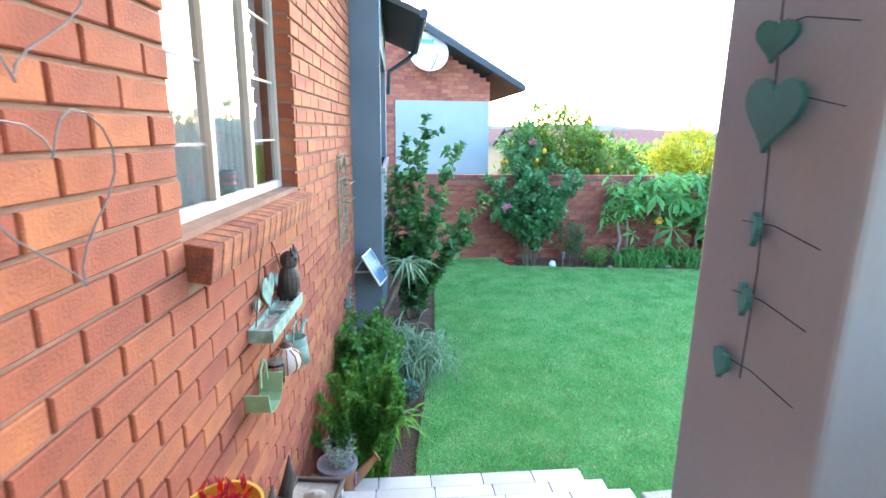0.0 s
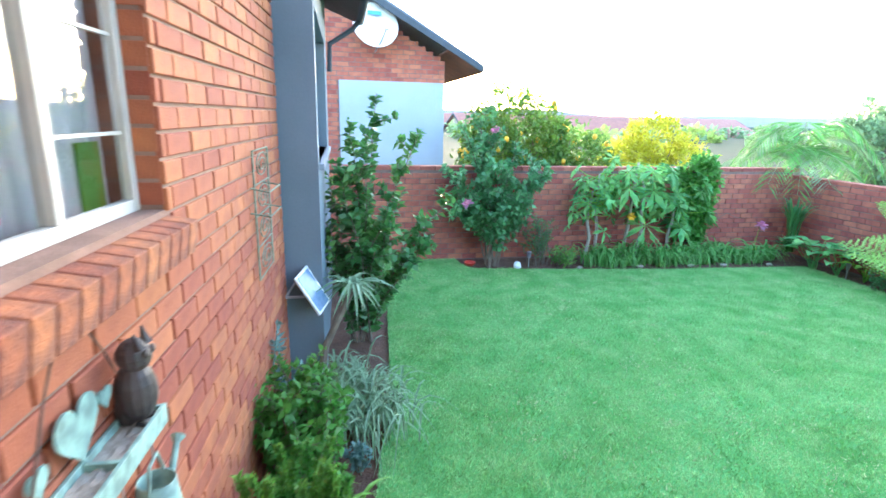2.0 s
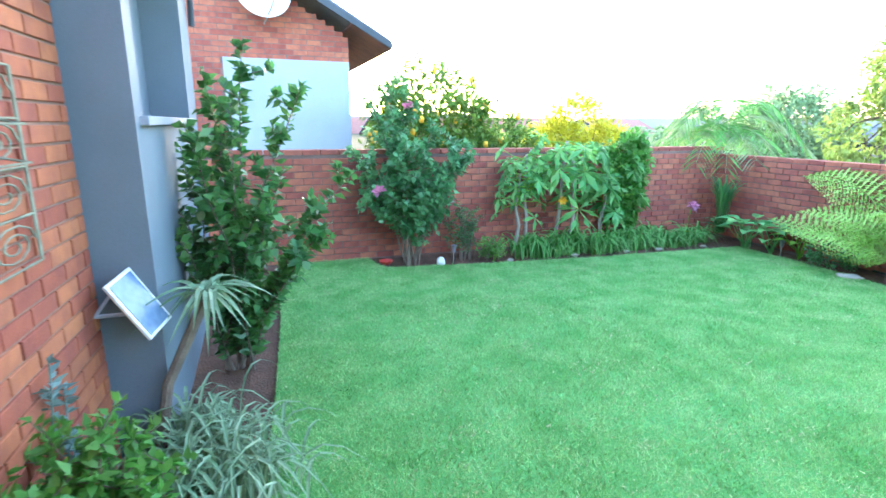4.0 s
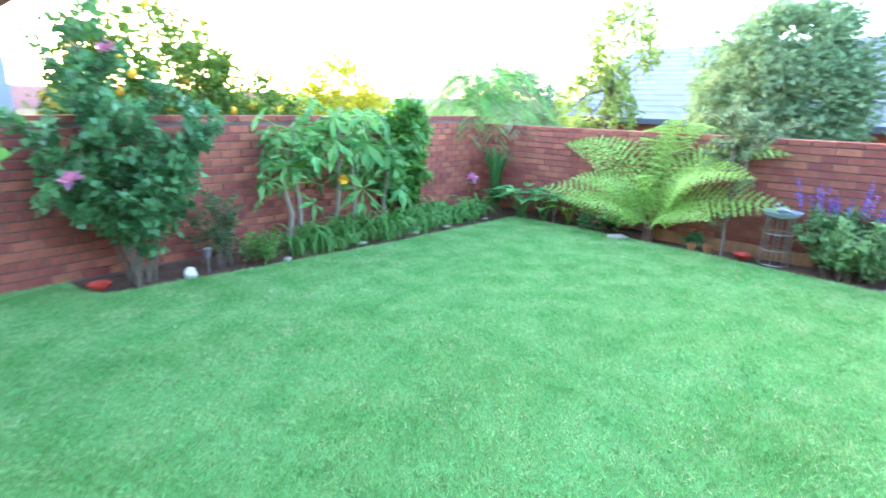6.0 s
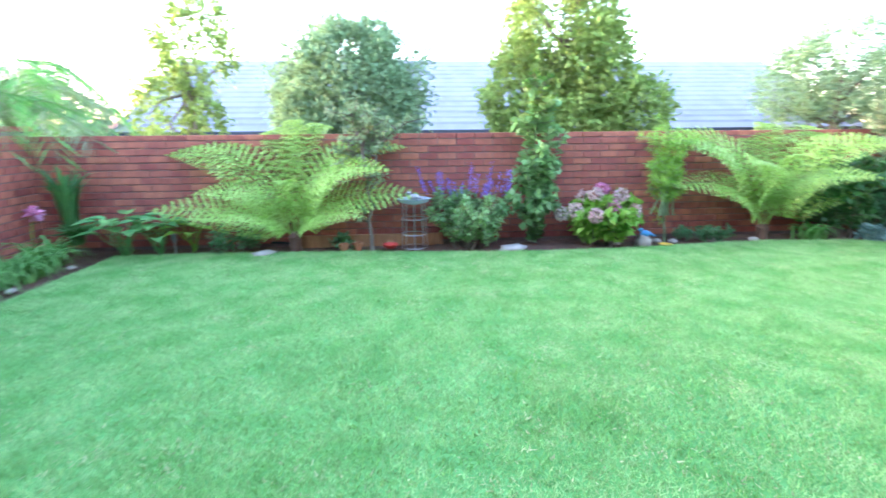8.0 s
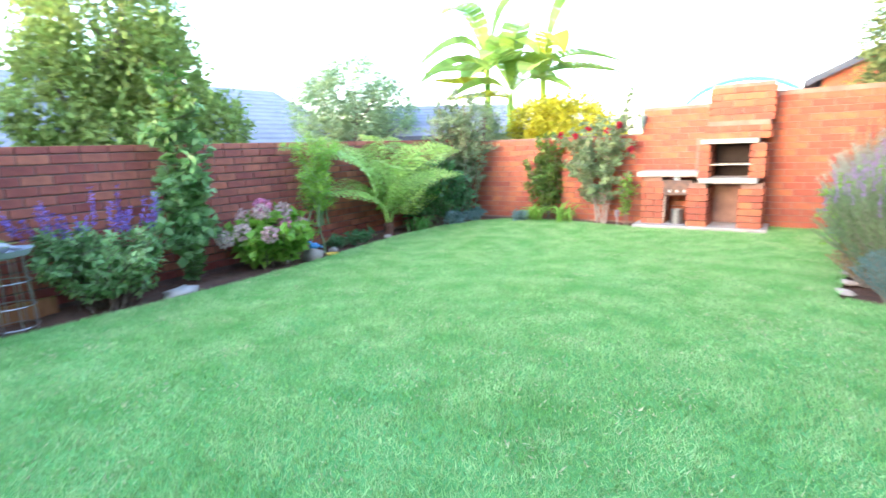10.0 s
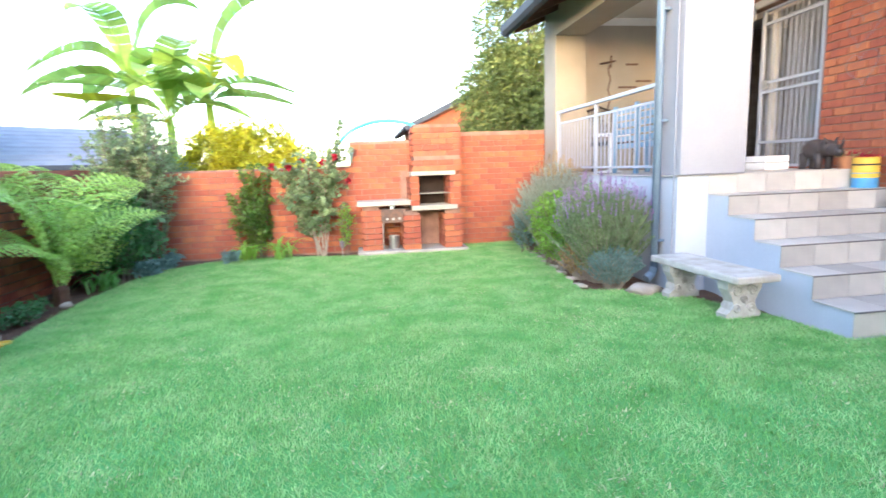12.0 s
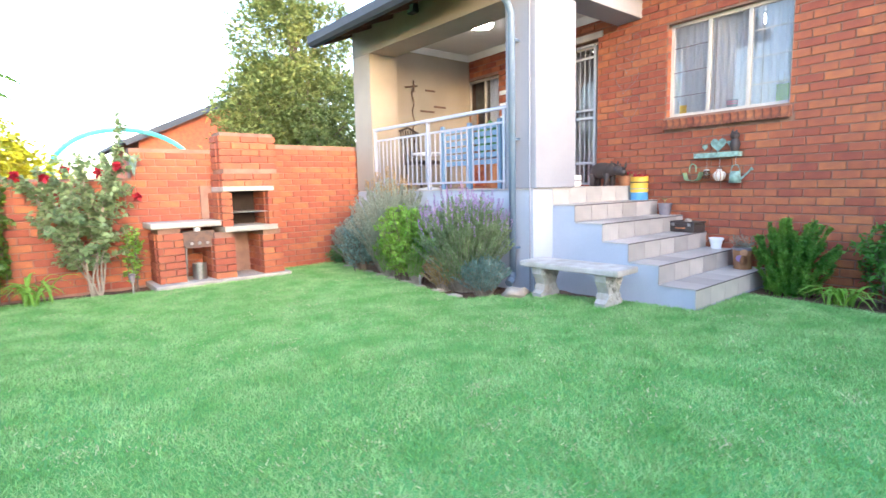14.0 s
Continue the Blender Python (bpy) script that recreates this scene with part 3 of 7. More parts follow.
def fast_mesh(name, verts, corners, mat):
    """A mesh whose faces each own their vertices; corners: how many a face has."""
    verts = np.asarray(verts, dtype=np.float32).reshape(-1, 3)
    count = len(verts) // corners
    me = bpy.data.meshes.new(name)
    me.vertices.add(count * corners)
    me.vertices.foreach_set("co", verts.ravel())
    me.loops.add(count * corners)
    me.loops.foreach_set("vertex_index", np.arange(count * corners, dtype=np.int32))
    me.polygons.add(count)
    me.polygons.foreach_set("loop_start", np.arange(0, count * corners, corners, dtype=np.int32))
    me.update(calc_edges=True)
    me.materials.append(M[mat])
    return me


def unit(a):
    return a / np.maximum(np.linalg.norm(a, axis=1, keepdims=True), 1e-6)


def leaf_quads(p, d, length, width, fold=0.25):
    """Pointed leaves at p along d: one folded four-corner blade each."""
    n = len(p)
    length, width = np.broadcast_to(length, n)[:, None], np.broadcast_to(width, n)[:, None]
    d = unit(d)
    side = unit(np.cross(d, prng.normal(0, 1, (n, 3)) + np.array([0, 0, 1.5])))
    up = np.cross(side, d)
    q = np.empty((n, 4, 3))
    mid = p + d * length * 0.45
    q[:, 0] = p
    q[:, 1] = mid + side * width * 0.5 + up * width * fold
    q[:, 2] = p + d * length - up * length * 0.12
    q[:, 3] = mid - side * width * 0.5 + up * width * fold
    return q


def put(name, me, parent, label=""):
    ob = new(name, me)
    ob.parent = parent
    if label:
        tagged(ob, label)
    return ob


def bend(base, tip, k=7, bow=0.15, wob=0.02):
    """A curved line from base to tip, bowed up and outwards."""
    base, tip = np.array(base, float), np.array(tip, float)
    t = np.linspace(0, 1, k)[:, None]
    out = (tip - base) * np.array([1, 1, 0])
    line = base + (tip - base) * t
    line -= out * bow * (np.sin(math.pi * t))
    return line + prng.normal(0, wob, (k, 3)) * np.sin(math.pi * t)


def stem_leaves(lines, per_metre, length, width, start=0.25, spread=0.9, up=0.3):
    """Leaves standing off along stems."""
    ps, ds = [], []
    for line in lines:
        seg = np.diff(line, axis=0)
        total = np.linalg.norm(seg, axis=1).sum()
        n = max(3, int(per_metre * total * (1 - start)))
        t = prng.uniform(start, 1.0, n) * (len(line) - 1)
        i = np.minimum(t.astype(int), len(line) - 2)
        f = (t - i)[:, None]
        ps.append(line[i] * (1 - f) + line[i + 1] * f)
        d = unit(seg[i])
        r = prng.normal(0, 1, (n, 3))
        r = unit(r - d * (r * d).sum(1, keepdims=True))
        ds.append(d * (1 - spread) + r * spread + np.array([0, 0, up]))
    p, d = np.concatenate(ps), np.concatenate(ds)
    n = len(p)
    return leaf_quads(p, d, length * prng.uniform(0.6, 1.2, n), width * prng.uniform(0.7, 1.2, n))


def stem_shape(lines, r0, r1=0.003, sides=5):
    s = Shape()
    for line in lines:
        s.tube([tuple(p) for p in line], list(np.linspace(r0, r1, len(line))), sides)
    return s


def stemmed(name, label, category, at, stems, per_metre, length, width, mat, r0=0.012, bark="bark", start=0.2, spread=0.9, up=0.3, group="", side=6, side_len=0.3, flowers=None):
    """A shrub of stems with side twigs. stems: (base, tip) pairs. flowers: (material, count, size, name)."""
    root = thing(name, label, category, at, group=group)
    foot = 0.05 if len(stems) > 7 else 0.0
    lines = [bend(np.array(b) + np.array([prng.normal(0, foot), prng.normal(0, foot), 0]), t) for b, t in stems]
    twigs = []
    for line in lines:
        for _ in range(side):
            t = prng.uniform(0.3, 0.95) * (len(line) - 1)
            i = min(int(t), len(line) - 2)
            p = line[i] + (line[i + 1] - line[i]) * (t - i)
            d = prng.normal(0, 1, 3) * np.array([1, 1, 0.4]) + np.array([0, 0, 0.7])
            twigs.append(bend(p, p + d / np.linalg.norm(d) * side_len * prng.uniform(0.5, 1.1), 4, 0.1, 0.01))
    put("stem", mesh("stem", Shape().add(*_joined(stem_shape(lines, r0), stem_shape(twigs, r0 * 0.4, 0.002, 4))), bark), root)
    put("foliage", fast_mesh("foliage", np.concatenate([stem_leaves(lines, per_metre, length, width, start, spread, up)] + ([stem_leaves(twigs, per_metre, length, width, 0.15, spread, up)] if twigs else [])), 4, mat), root)
    if flowers:
        fm, count, size, fname = flowers
        ends = [l[-1] for l in lines + twigs]
        for k in range(count):
            c = ends[k % len(ends)]
            put(fname, flower_mesh(fm, size, c), root)
    return root


def _joined(a, b):
    n = len(a.v)
    return a.v + b.v, a.f + [tuple(i + n for i in f) for f in b.f]


def flower_mesh(mat, size, c, petals=14):
    d = prng.normal(0, 1, (petals, 3)) + np.array([0, 0, 0.5])
    return fast_mesh("flower", leaf_quads(np.repeat(np.array([c], float), petals, 0), d, size, size * 0.8), 4, mat)


def crown_leaves(blobs, count, length, width, gap=0.0, seed=0.0, shell=0.45):
    """Leaves in twig clumps filling rounded volumes, with gaps and an uneven outline. blobs: (x, y, z, rx, ry, rz)."""
    vol = np.array([b[3] * b[4] * b[5] for b in blobs]) ** 0.67
    pick = prng.choice(len(blobs), count, p=vol / vol.sum())
    b = np.array(blobs)[pick]
    clumps = max(40, count // 22)
    cd = unit(prng.normal(0, 1, (clumps, 3)))
    cr = prng.uniform(shell, 1.0, clumps) ** 0.5
    which = prng.integers(0, clumps, count)
    d = cd[which]
    lump = np.array([noise.noise(Vector(x * 1.9) + Vector((seed, seed, seed))) for x in d])
    r = cr[which] * (1 + 0.3 * lump)
    p = b[:, :3] + d * r[:, None] * b[:, 3:] + prng.normal(0, 0.11, (count, 3)) * b[:, 3:]
    if gap:
        keep = np.array([noise.noise(Vector(x * 2.2) + Vector((seed, 0, 7))) > -0.5 + gap for x in p])
        p, d = p[keep], d[keep]
    n = len(p)
    return leaf_quads(p, d * 0.7 + prng.normal(0, 0.7, (n, 3)) + np.array([0, 0, -0.1]), length * prng.uniform(0.6, 1.3, n), width * prng.uniform(0.7, 1.3, n))


def tree(name, label, at, height, trunk_r, blobs, count, length, width, mat, bark="bark", category="tree", gap=0.1, limbs=9, group="", fruit=None, shell=0.45):
    root = thing(name, label, category, at, group=group)
    mid = np.mean([[b[0], b[1], b[2]] for b in blobs], axis=0)
    trunk = bend((0, 0, -0.05), (mid[0], mid[1], height * 0.8), 9, 0.0, 0.03)
    s = stem_shape([trunk], trunk_r, trunk_r * 0.25, 9)
    part("trunk", s, bark, root, smooth=True)
    for k in range(limbs):
        b = blobs[k % len(blobs)]
        i = prng.integers(2, 8)
        d = unit(prng.normal(0, 1, (1, 3)))[0]
        tip = np.array(b[:3]) + d * np.array(b[3:]) * 0.8
        part("limb", stem_shape([bend(trunk[i], tip, 6, -0.1, 0.02)], trunk_r * 0.4, 0.006, 6), bark, root)
    put("crown", fast_mesh("crown", crown_leaves(blobs, count, length, width, gap, at[0] + at[1], shell), 4, mat), root)
    if fruit:
        fm, n, r = fruit
        me = mesh("fruit", Shape().blob((0, 0, 0), (r, r, r * 1.1), 8, 6), fm, True)
        for k in range(n):
            b = blobs[k % len(blobs)]
            d = unit(prng.normal(0, 1, (1, 3)))[0]
            o = put("fruit", me, root)
            o.location = tuple(np.array(b[:3]) + d * np.array(b[3:]) * 0.97)
    return root


def ribbon(line, width, taper=0.5, fold=0.0, roll=0.0):
    """A blade along a line: quads, in two halves if folded."""
    line = np.asarray(line)
    k = len(line)
    d = np.gradient(line, axis=0)
    side = unit(np.cross(d, np.array([0, 0, 1.0])) + 1e-5)
    up = np.cross(side, unit(d))
    side = side * math.cos(roll) + up * math.sin(roll)
    t = np.linspace(0, 1, k)
    w = (width * np.clip(np.minimum(1.0, (1 - t) * 2.2) * (0.55 + 0.45 * np.minimum(1, t * 4)), 0.02, 1))[:, None] if taper else np.full((k, 1), width)
    left, right = line + side * w * 0.5 + up * w * fold, line - side * w * 0.5 + up * w * fold
    q = []
    for i in range(k - 1):
        if fold:
            q += [line[i], left[i], left[i + 1], line[i + 1], line[i], line[i + 1], right[i + 1], right[i]]
        else:
            q += [right[i], left[i], left[i + 1], right[i + 1]]
    return np.array(q)


def arch(c, az, length, rise, droop, k=7):
    """A line that rises from c and arches over towards az."""
    t = np.linspace(0, 1, k)
    out = length * t * (0.35 + 0.65 * t) if droop else length * t
    z = rise * (t * 1.9 - t * t * (0.9 + droop))
    return np.stack([c[0] + np.cos(az) * out, c[1] + np.sin(az) * out, c[2] + z], 1)


def strap_plant(name, label, at, count, length, rise, width, mat, droop=0.7, spread=0.06, category="plant", group="", sector=None):
    root = thing(name, label, category, at, group=group)
    q = []
    for k in range(count):
        az = prng.uniform(*sector) if sector else prng.uniform(0, 2 * math.pi)
        s = prng.uniform(0.6, 1.1)
        c = (prng.normal(0, spread), prng.normal(0, spread), 0)
        q.append(ribbon(arch(c, az, length * s * prng.uniform(0.5, 1.0), rise * s, droop * prng.uniform(0.6, 1.3)), width, 1, 0.22))
    put("foliage", fast_mesh("foliage", np.concatenate(q), 4, mat), root)
    return root


def fern_plant(name, label, at, fronds, trunk_h, trunk_r, mat, group=""):
    """fronds: (azimuth degrees, length, rise) rows; every frond is a part with its own midrib."""
    root = thing(name, label, "fern", at, group=group)
    s = Shape()
    s.lathe([(trunk_r * 1.3, -0.05), (trunk_r, trunk_h * 0.4), (trunk_r * 1.15, trunk_h), (trunk_r * 0.5, trunk_h + 0.05)], 10)
    part("trunk", s, "soil", root, "fibrous brown fern trunk")
    for az, length, rise in fronds:
        az = radians(az)
        line = arch((0.03 * math.cos(az), 0.03 * math.sin(az), trunk_h), az, length, rise * 1.3, 0.25, 26)
        d = np.gradient(line, axis=0)
        side = unit(np.cross(d, np.array([-0.6, 0.1, 1.0])))   # blades turned to the open lawn
        up = unit(np.cross(side, d))
        q = []
        gap = np.linalg.norm(np.diff(line, axis=0), axis=1).mean()
        for i in range(3, 26):
            t = i / 25
            reach = length * 0.26 * math.sin(math.pi * min(1, 0.14 + t * 0.88)) ** 0.7
            for sgn in (1, -1):
                fwd = unit(d[i:i + 1])[0]
                out = side[i] * sgn * 0.93 + fwd * 0.38 + up[i] * 0.16
                u = np.linspace(0.0, 1, 6)[:, None]
                pp = line[i] + out * reach * u - np.array([0, 0, 1]) * (reach * 0.16) * u ** 2 + prng.normal(0, 0.006, 3) * u
                across = np.cross(out, up[i])
                k = 11
                v = np.linspace(0.04, 0.97, k)[:, None]
                on = line[i] + out * reach * v - np.array([0, 0, 1]) * (reach * 0.16) * v ** 2
                for s2 in (1, -1):
                    q.append(leaf_quads(on, across * s2 + out * 0.45 - up[i] * 0.25 + prng.normal(0, 0.07, (k, 3)), (gap * 0.62 * (1 - 0.6 * v ** 2))[:, 0], reach / k * 1.15, 0.08).reshape(-1, 3))
                q.append(ribbon(pp, gap * 0.35, 1, 0.1))
        put("frond", fast_mesh("frond", np.concatenate(q), 4, mat), root)
        part("midrib", stem_shape([line], 0.007, 0.002, 4), mat, root.children[-1])
    return root


def banana(name, label, at, height, leaves, group=""):
    root = thing(name, label, "banana plant", at, group=group)
    part("trunk", Shape().tube([(0, 0, -0.05), (0.03, 0.02, height * 0.5), (0.05, 0, height)], [0.12, 0.10, 0.07], 12), "banana", root, "pale green banana stem", True)
    for az, length, rise, droop, mat in leaves:
        line = arch((0.05, 0, height - 0.1), radians(az), length * 1.45, rise * 1.5, droop * 0.9, 15)
        t = np.linspace(0, 1, 15)
        d = np.gradient(line, axis=0)
        side = unit(np.cross(d, np.array([0, 0, 1.0])))
        up = unit(np.cross(side, d))
        w = 0.30 * np.clip(np.sin(math.pi * np.clip((t - 0.12) / 0.88, 0, 1)) ** 0.6, 0.02, 1)
        q = []
        for i in range(1, 14):
            for sgn in (1, -1):
                tear = prng.uniform(0.0, 0.012)
                a, b = line[i], line[i + 1]
                oa, ob = side[i] * sgn * w[i] + up[i] * w[i] * 0.35, side[i + 1] * sgn * w[i + 1] + up[i + 1] * w[i + 1] * 0.35
                q += [a, b - (b - a) * 0.02, b + ob - d[i] * tear - up[i] * prng.uniform(0, 0.03), a + oa + d[i] * tear]
        lf = put("leaf", fast_mesh("leaf", np.array(q), 4, mat), root)
        part("midrib", stem_shape([line], 0.014, 0.004, 5), "banana", lf)
    return root


def palmate(c, d, size, lobes=7):
    """A many-fingered leaf at c facing d: each finger a pair of folded blades."""
    d = np.array(d) / np.linalg.norm(d)
    a = np.cross(d, (0.3, 0.2, 0.9))
    a /= np.linalg.norm(a)
    b = np.cross(d, a)
    q = []
    for k in range(lobes):
        th = radians(-140 + 280 * k / (lobes - 1))
        v = d * 0.0 + (a * math.sin(th) + b * math.cos(th)) - d * 0.25
        ln = size * (0.62 + 0.38 * math.cos(th * 0.55))
        q.append(leaf_quads(np.array([c]), np.array([v]), ln, ln * 0.30, 0.05))
        for s in (0.55, -0.55):
            v2 = v + (a * math.sin(th + s) + b * math.cos(th + s)) * 0.7
            q.append(leaf_quads(np.array([c + v * ln * 0.35]), np.array([v2]), ln * 0.45, ln * 0.2, 0.05))
    return np.concatenate(q)


def papaya(name, label, at, height, count, size, mat, whorl=False, reach=0.4, group=""):
    root = thing(name, label, "tree", at, group=group)
    lean = prng.uniform(-0.14, 0.14)
    trunk = bend((0, 0, -0.05), (lean, 0, height), 6, 0, 0.02)
    part("trunk", stem_shape([trunk], 0.027, 0.015, 9), "bark_pale", root, "pale ringed trunk", True)
    q, st = [], []
    for k in range(count):
        az = 2.4 * k + prng.uniform(-0.4, 0.4)
        t = k / count
        z = height * (1.0 - 0.4 * t)
        r = reach * prng.uniform(0.45, 1.25)
        end = np.array([lean * z / height + math.cos(az) * r, min(math.sin(az) * r * 0.8, 0.12), max(0.52, z + prng.uniform(-0.2, 0.28))])
        st.append(bend((lean * z / height, 0, z), end, 5, -0.1, 0.005))
        q.append(palmate(end, (math.cos(az) * 0.7 + prng.normal(0, 0.25), math.sin(az) * 0.7 + prng.normal(0, 0.25), 0.7), size * prng.uniform(0.6, 1.15), 5 if whorl else 7))
    part("stalk", stem_shape(st, 0.007, 0.004, 4), "lime", root, "green leaf stalks")
    put("foliage", fast_mesh("foliage", np.concatenate(q), 4, mat), root)
    return root


def feather_palm(name, label, at, height, count, length, group=""):
    root = thing(name, label, "palm", at, group=group)
    part("trunk", Shape().tube([(0, 0, -0.05), (0.02, 0, height * 0.6), (0, 0, height)], [0.10, 0.08, 0.06], 10), "bark_pale", root, "grey palm trunk", True)
    for k in range(count):
        az = radians(360 / count * k + prng.uniform(-12, 12))
        line = arch((0, 0, height), az, length * prng.uniform(0.8, 1.1), length * prng.uniform(0.45, 1.25), 1.15, 22)
        d = np.gradient(line, axis=0)
        side = unit(np.cross(d, np.array([0, 0, 1.0])))
        q = []
        for i in range(3, 22):
            for sgn in (1, -1):
                for f in (0.0, 0.5):
                    p = line[i] - d[i] * f
                    v = side[i] * sgn + unit(d[i:i + 1])[0] * 0.8 + np.array([0, 0, -0.35])
                    ln = length * 0.36 * (1 - 0.6 * abs(i / 21 - 0.45))
                    q.append(leaf_quads(p[None], v[None], ln, 0.022, 0.1))
        fr = put("frond", fast_mesh("frond", np.concatenate(q), 4, "strap" if k % 3 else "olive"), root)
        part("midrib", stem_shape([line], 0.012, 0.003, 4), "olive", fr)
    return root


def ring(n, r, h, jitter=0.2, z0=0.0, lo=0.6):
    """Stems that spread from one root: (base, tip) pairs."""
    out = []
    for k in range(n):
        az = 2 * math.pi * k / n + prng.uniform(-0.5, 0.5)
        rr = r * prng.uniform(0.25, 1.0)
        hh = h * prng.uniform(lo, 1.0) * (1 - 0.25 * (rr / r) ** 2)
        out.append(((math.cos(az) * rr * 0.30, math.sin(az) * rr * 0.30, z0), (math.cos(az) * rr, math.sin(az) * rr, hh)))
    return out


# ---- house bed ----
stemmed("foxtail_fern", "dense bright green foxtail fern clump beside the lowest step", "fern", (0.27, 3.46, -0.02), ring(58, 0.40, 0.80), 1100, 0.036, 0.013, "foxtail", 0.005, "foxtail", 0.05, 0.8, 0.35, side=0)
strap_plant("strap_leaf_plant", "arching yellow-green strap-leaved plant at the lawn edge", (0.42, 3.88, -0.02), 34, 0.40, 0.28, 0.030, "lime", 0.8)
stemmed("leafy_shrub", "compact glossy green shrub in the house bed", "shrub", (0.20, 4.28, -0.02), ring(42, 0.34, 0.84), 95, 0.065, 0.032, "myrtle", 0.008, side=7, side_len=0.16)
strap_plant("spider_plant", "pale grey-green spider plant spilling over the lawn edge", (0.62, 4.86, -0.02), 190, 0.58, 0.60, 0.019, "spider", 0.9, 0.14)
strap_plant("spider_plant", "pale grey-green spider plant with fine arching leaves", (0.48, 5.20, -0.02), 150, 0.50, 0.56, 0.018, "spider", 0.9, 0.12)
yuc = strap_plant("aloe", "leaning aloe with a rosette of long pale recurved leaves", (0.56, 5.42, 0.84), 30, 0.46, 0.20, 0.042, "spider", 1.6, 0.02)
part("stem", Shape().tube([(-0.30, -0.20, -0.87), (-0.22, -0.12, -0.42), (0, 0, 0.02)], [0.03, 0.028, 0.03], 8), "bark", yuc, "scaly leaning aloe stem")
stemmed("blue_succulent", "tall powdery blue succulent against the brick wall", "succulent", (0.06, 4.72, -0.02), [((0, 0, 0), (0.02, -0.1, 0.95)), ((0, 0, 0), (0.0, 0.05, 0.75)), ((0, 0, 0), (0.14, -0.05, 0.6))], 110, 0.07, 0.024, "blue_leaf", 0.010, "blue_leaf", 0.4, side=0)
stemmed("blue_succulent", "small powdery blue succulent rosette on the soil", "succulent", (0.56, 4.35, -0.02), ring(7, 0.10, 0.22), 150, 0.05, 0.025, "blue_leaf", 0.006, "blue_leaf", 0.2, side=0)
stemmed("tall_shrub", "tall dark glossy-leaved hibiscus shrub with upright stems", "shrub", (0.66, 6.34, -0.02),
        [((0, 0, 0), (0.18, 0.32, 2.42)), ((0, 0, 0), (-0.1, 0.2, 2.15)), ((0, 0, 0), (-0.22, -0.05, 1.8)), ((0, 0, 0), (-0.30, 0.3, 1.65)), ((0.03, 0, 0), (0.08, -0.05, 1.95)), ((0.05, 0, 0), (0.53, -0.1, 2.05)), ((0.05, 0, 0), (0.40, 0.05, 1.5)),
         ((0.05, 0, 0), (0.90, 0.05, 1.45)), ((0, 0, 0), (-0.42, 0.1, 1.35)), ((0.03, 0, 0), (0.25, -0.2, 1.4)), ((0.05, 0, 0), (0.74, 0.05, 1.1)), ((0.05, 0, 0), (0.50, -0.15, 0.9)), ((0, 0, 0), (-0.1, -0.32, 1.35)), ((0, 0, 0), (-0.32, -0.2, 1.1)), ((0, 0, 0), (0.12, -0.25, 1.0)), ((0, 0, 0), (0.2, 0.4, 1.2))],
        95, 0.095, 0.062, "shrub", 0.012, "bark", 0.10, side=8, side_len=0.24)

# ---- back bed ----
stemmed("hibiscus", "rounded hibiscus bush with a pink flower against the back wall", "shrub", (2.35, 7.55, -0.02),
        [((0, 0, 0), (0.02, 0.1, 1.75)), ((0, 0, 0), (-0.35, 0, 1.65)), ((0, 0, 0), (-0.66, 0.05, 1.3)), ((0, 0, 0), (0.72, 0.0, 1.25)), ((0, 0, 0), (-0.2, 0.1, 1.95)), ((0, 0, 0), (-0.5, -0.1, 1.0)), ((0, 0, 0), (0.3, 0.1, 1.6)), ((0, 0, 0), (0.58, -0.05, 1.35)), ((0, 0, 0), (0.5, 0.1, 1.1)),
         ((0, 0, 0), (-0.15, -0.2, 1.4)), ((0, 0, 0), (0.15, -0.2, 1.3)), ((0, 0, 0), (0.3, -0.2, 1.0)), ((0, 0, 0), (-0.3, -0.2, 0.85))], 115, 0.080, 0.055, "hibiscus", 0.011, "bark", 0.36, side=14, side_len=0.34, flowers=("pink", 1, 0.075, "flower"))
put("flower", flower_mesh("pink", 0.085, (0, 0, 0)), thing("hibiscus_flower", "single open pink hibiscus flower", "flower", (1.92, 7.33, 0.86)))
stemmed("small_shrub", "small dark airy shrub at the foot of the wall", "shrub", (3.02, 7.55, -0.02), ring(18, 0.24, 0.72), 90, 0.035, 0.015, "shrub", 0.006, side=6, side_len=0.14)
stemmed("low_shrub", "low mounded green shrub at the lawn edge", "shrub", (3.32, 7.45, -0.02), ring(20, 0.22, 0.30), 110, 0.035, 0.018, "foxtail", 0.004, side=5, side_len=0.1)
papaya("young_tree", "young slender tree with whorls of bright green leaves", (3.66, 7.55, -0.02), 1.0, 26, 0.19, "papaya", True, 0.30)
papaya("young_tree", "young forked tree with whorls of bright green leaves", (3.86, 7.62, -0.02), 1.22, 26, 0.19, "papaya", True, 0.30)
papaya("papaya_tree", "papaya tree with large many-fingered leaves", (4.18, 7.58, -0.02), 1.38, 17, 0.29, "papaya", False, 0.46, "papaya trees in the back bed")
papaya("papaya_tree", "papaya tree with large many-fingered leaves", (4.44, 7.55, -0.02), 1.22, 17, 0.30, "papaya", False, 0.52, "papaya trees in the back bed")
papaya("papaya_tree", "papaya tree with large drooping many-fingered leaves", (4.92, 7.60, -0.02), 0.98, 17, 0.29, "papaya", False, 0.46, "papaya trees in the back bed")
put("flower", flower_mesh("fruit", 0.07, (0, 0, 0), 18), thing("dry_flower", "orange-brown wilted flower head", "flower", (4.14, 7.42, 0.66)))
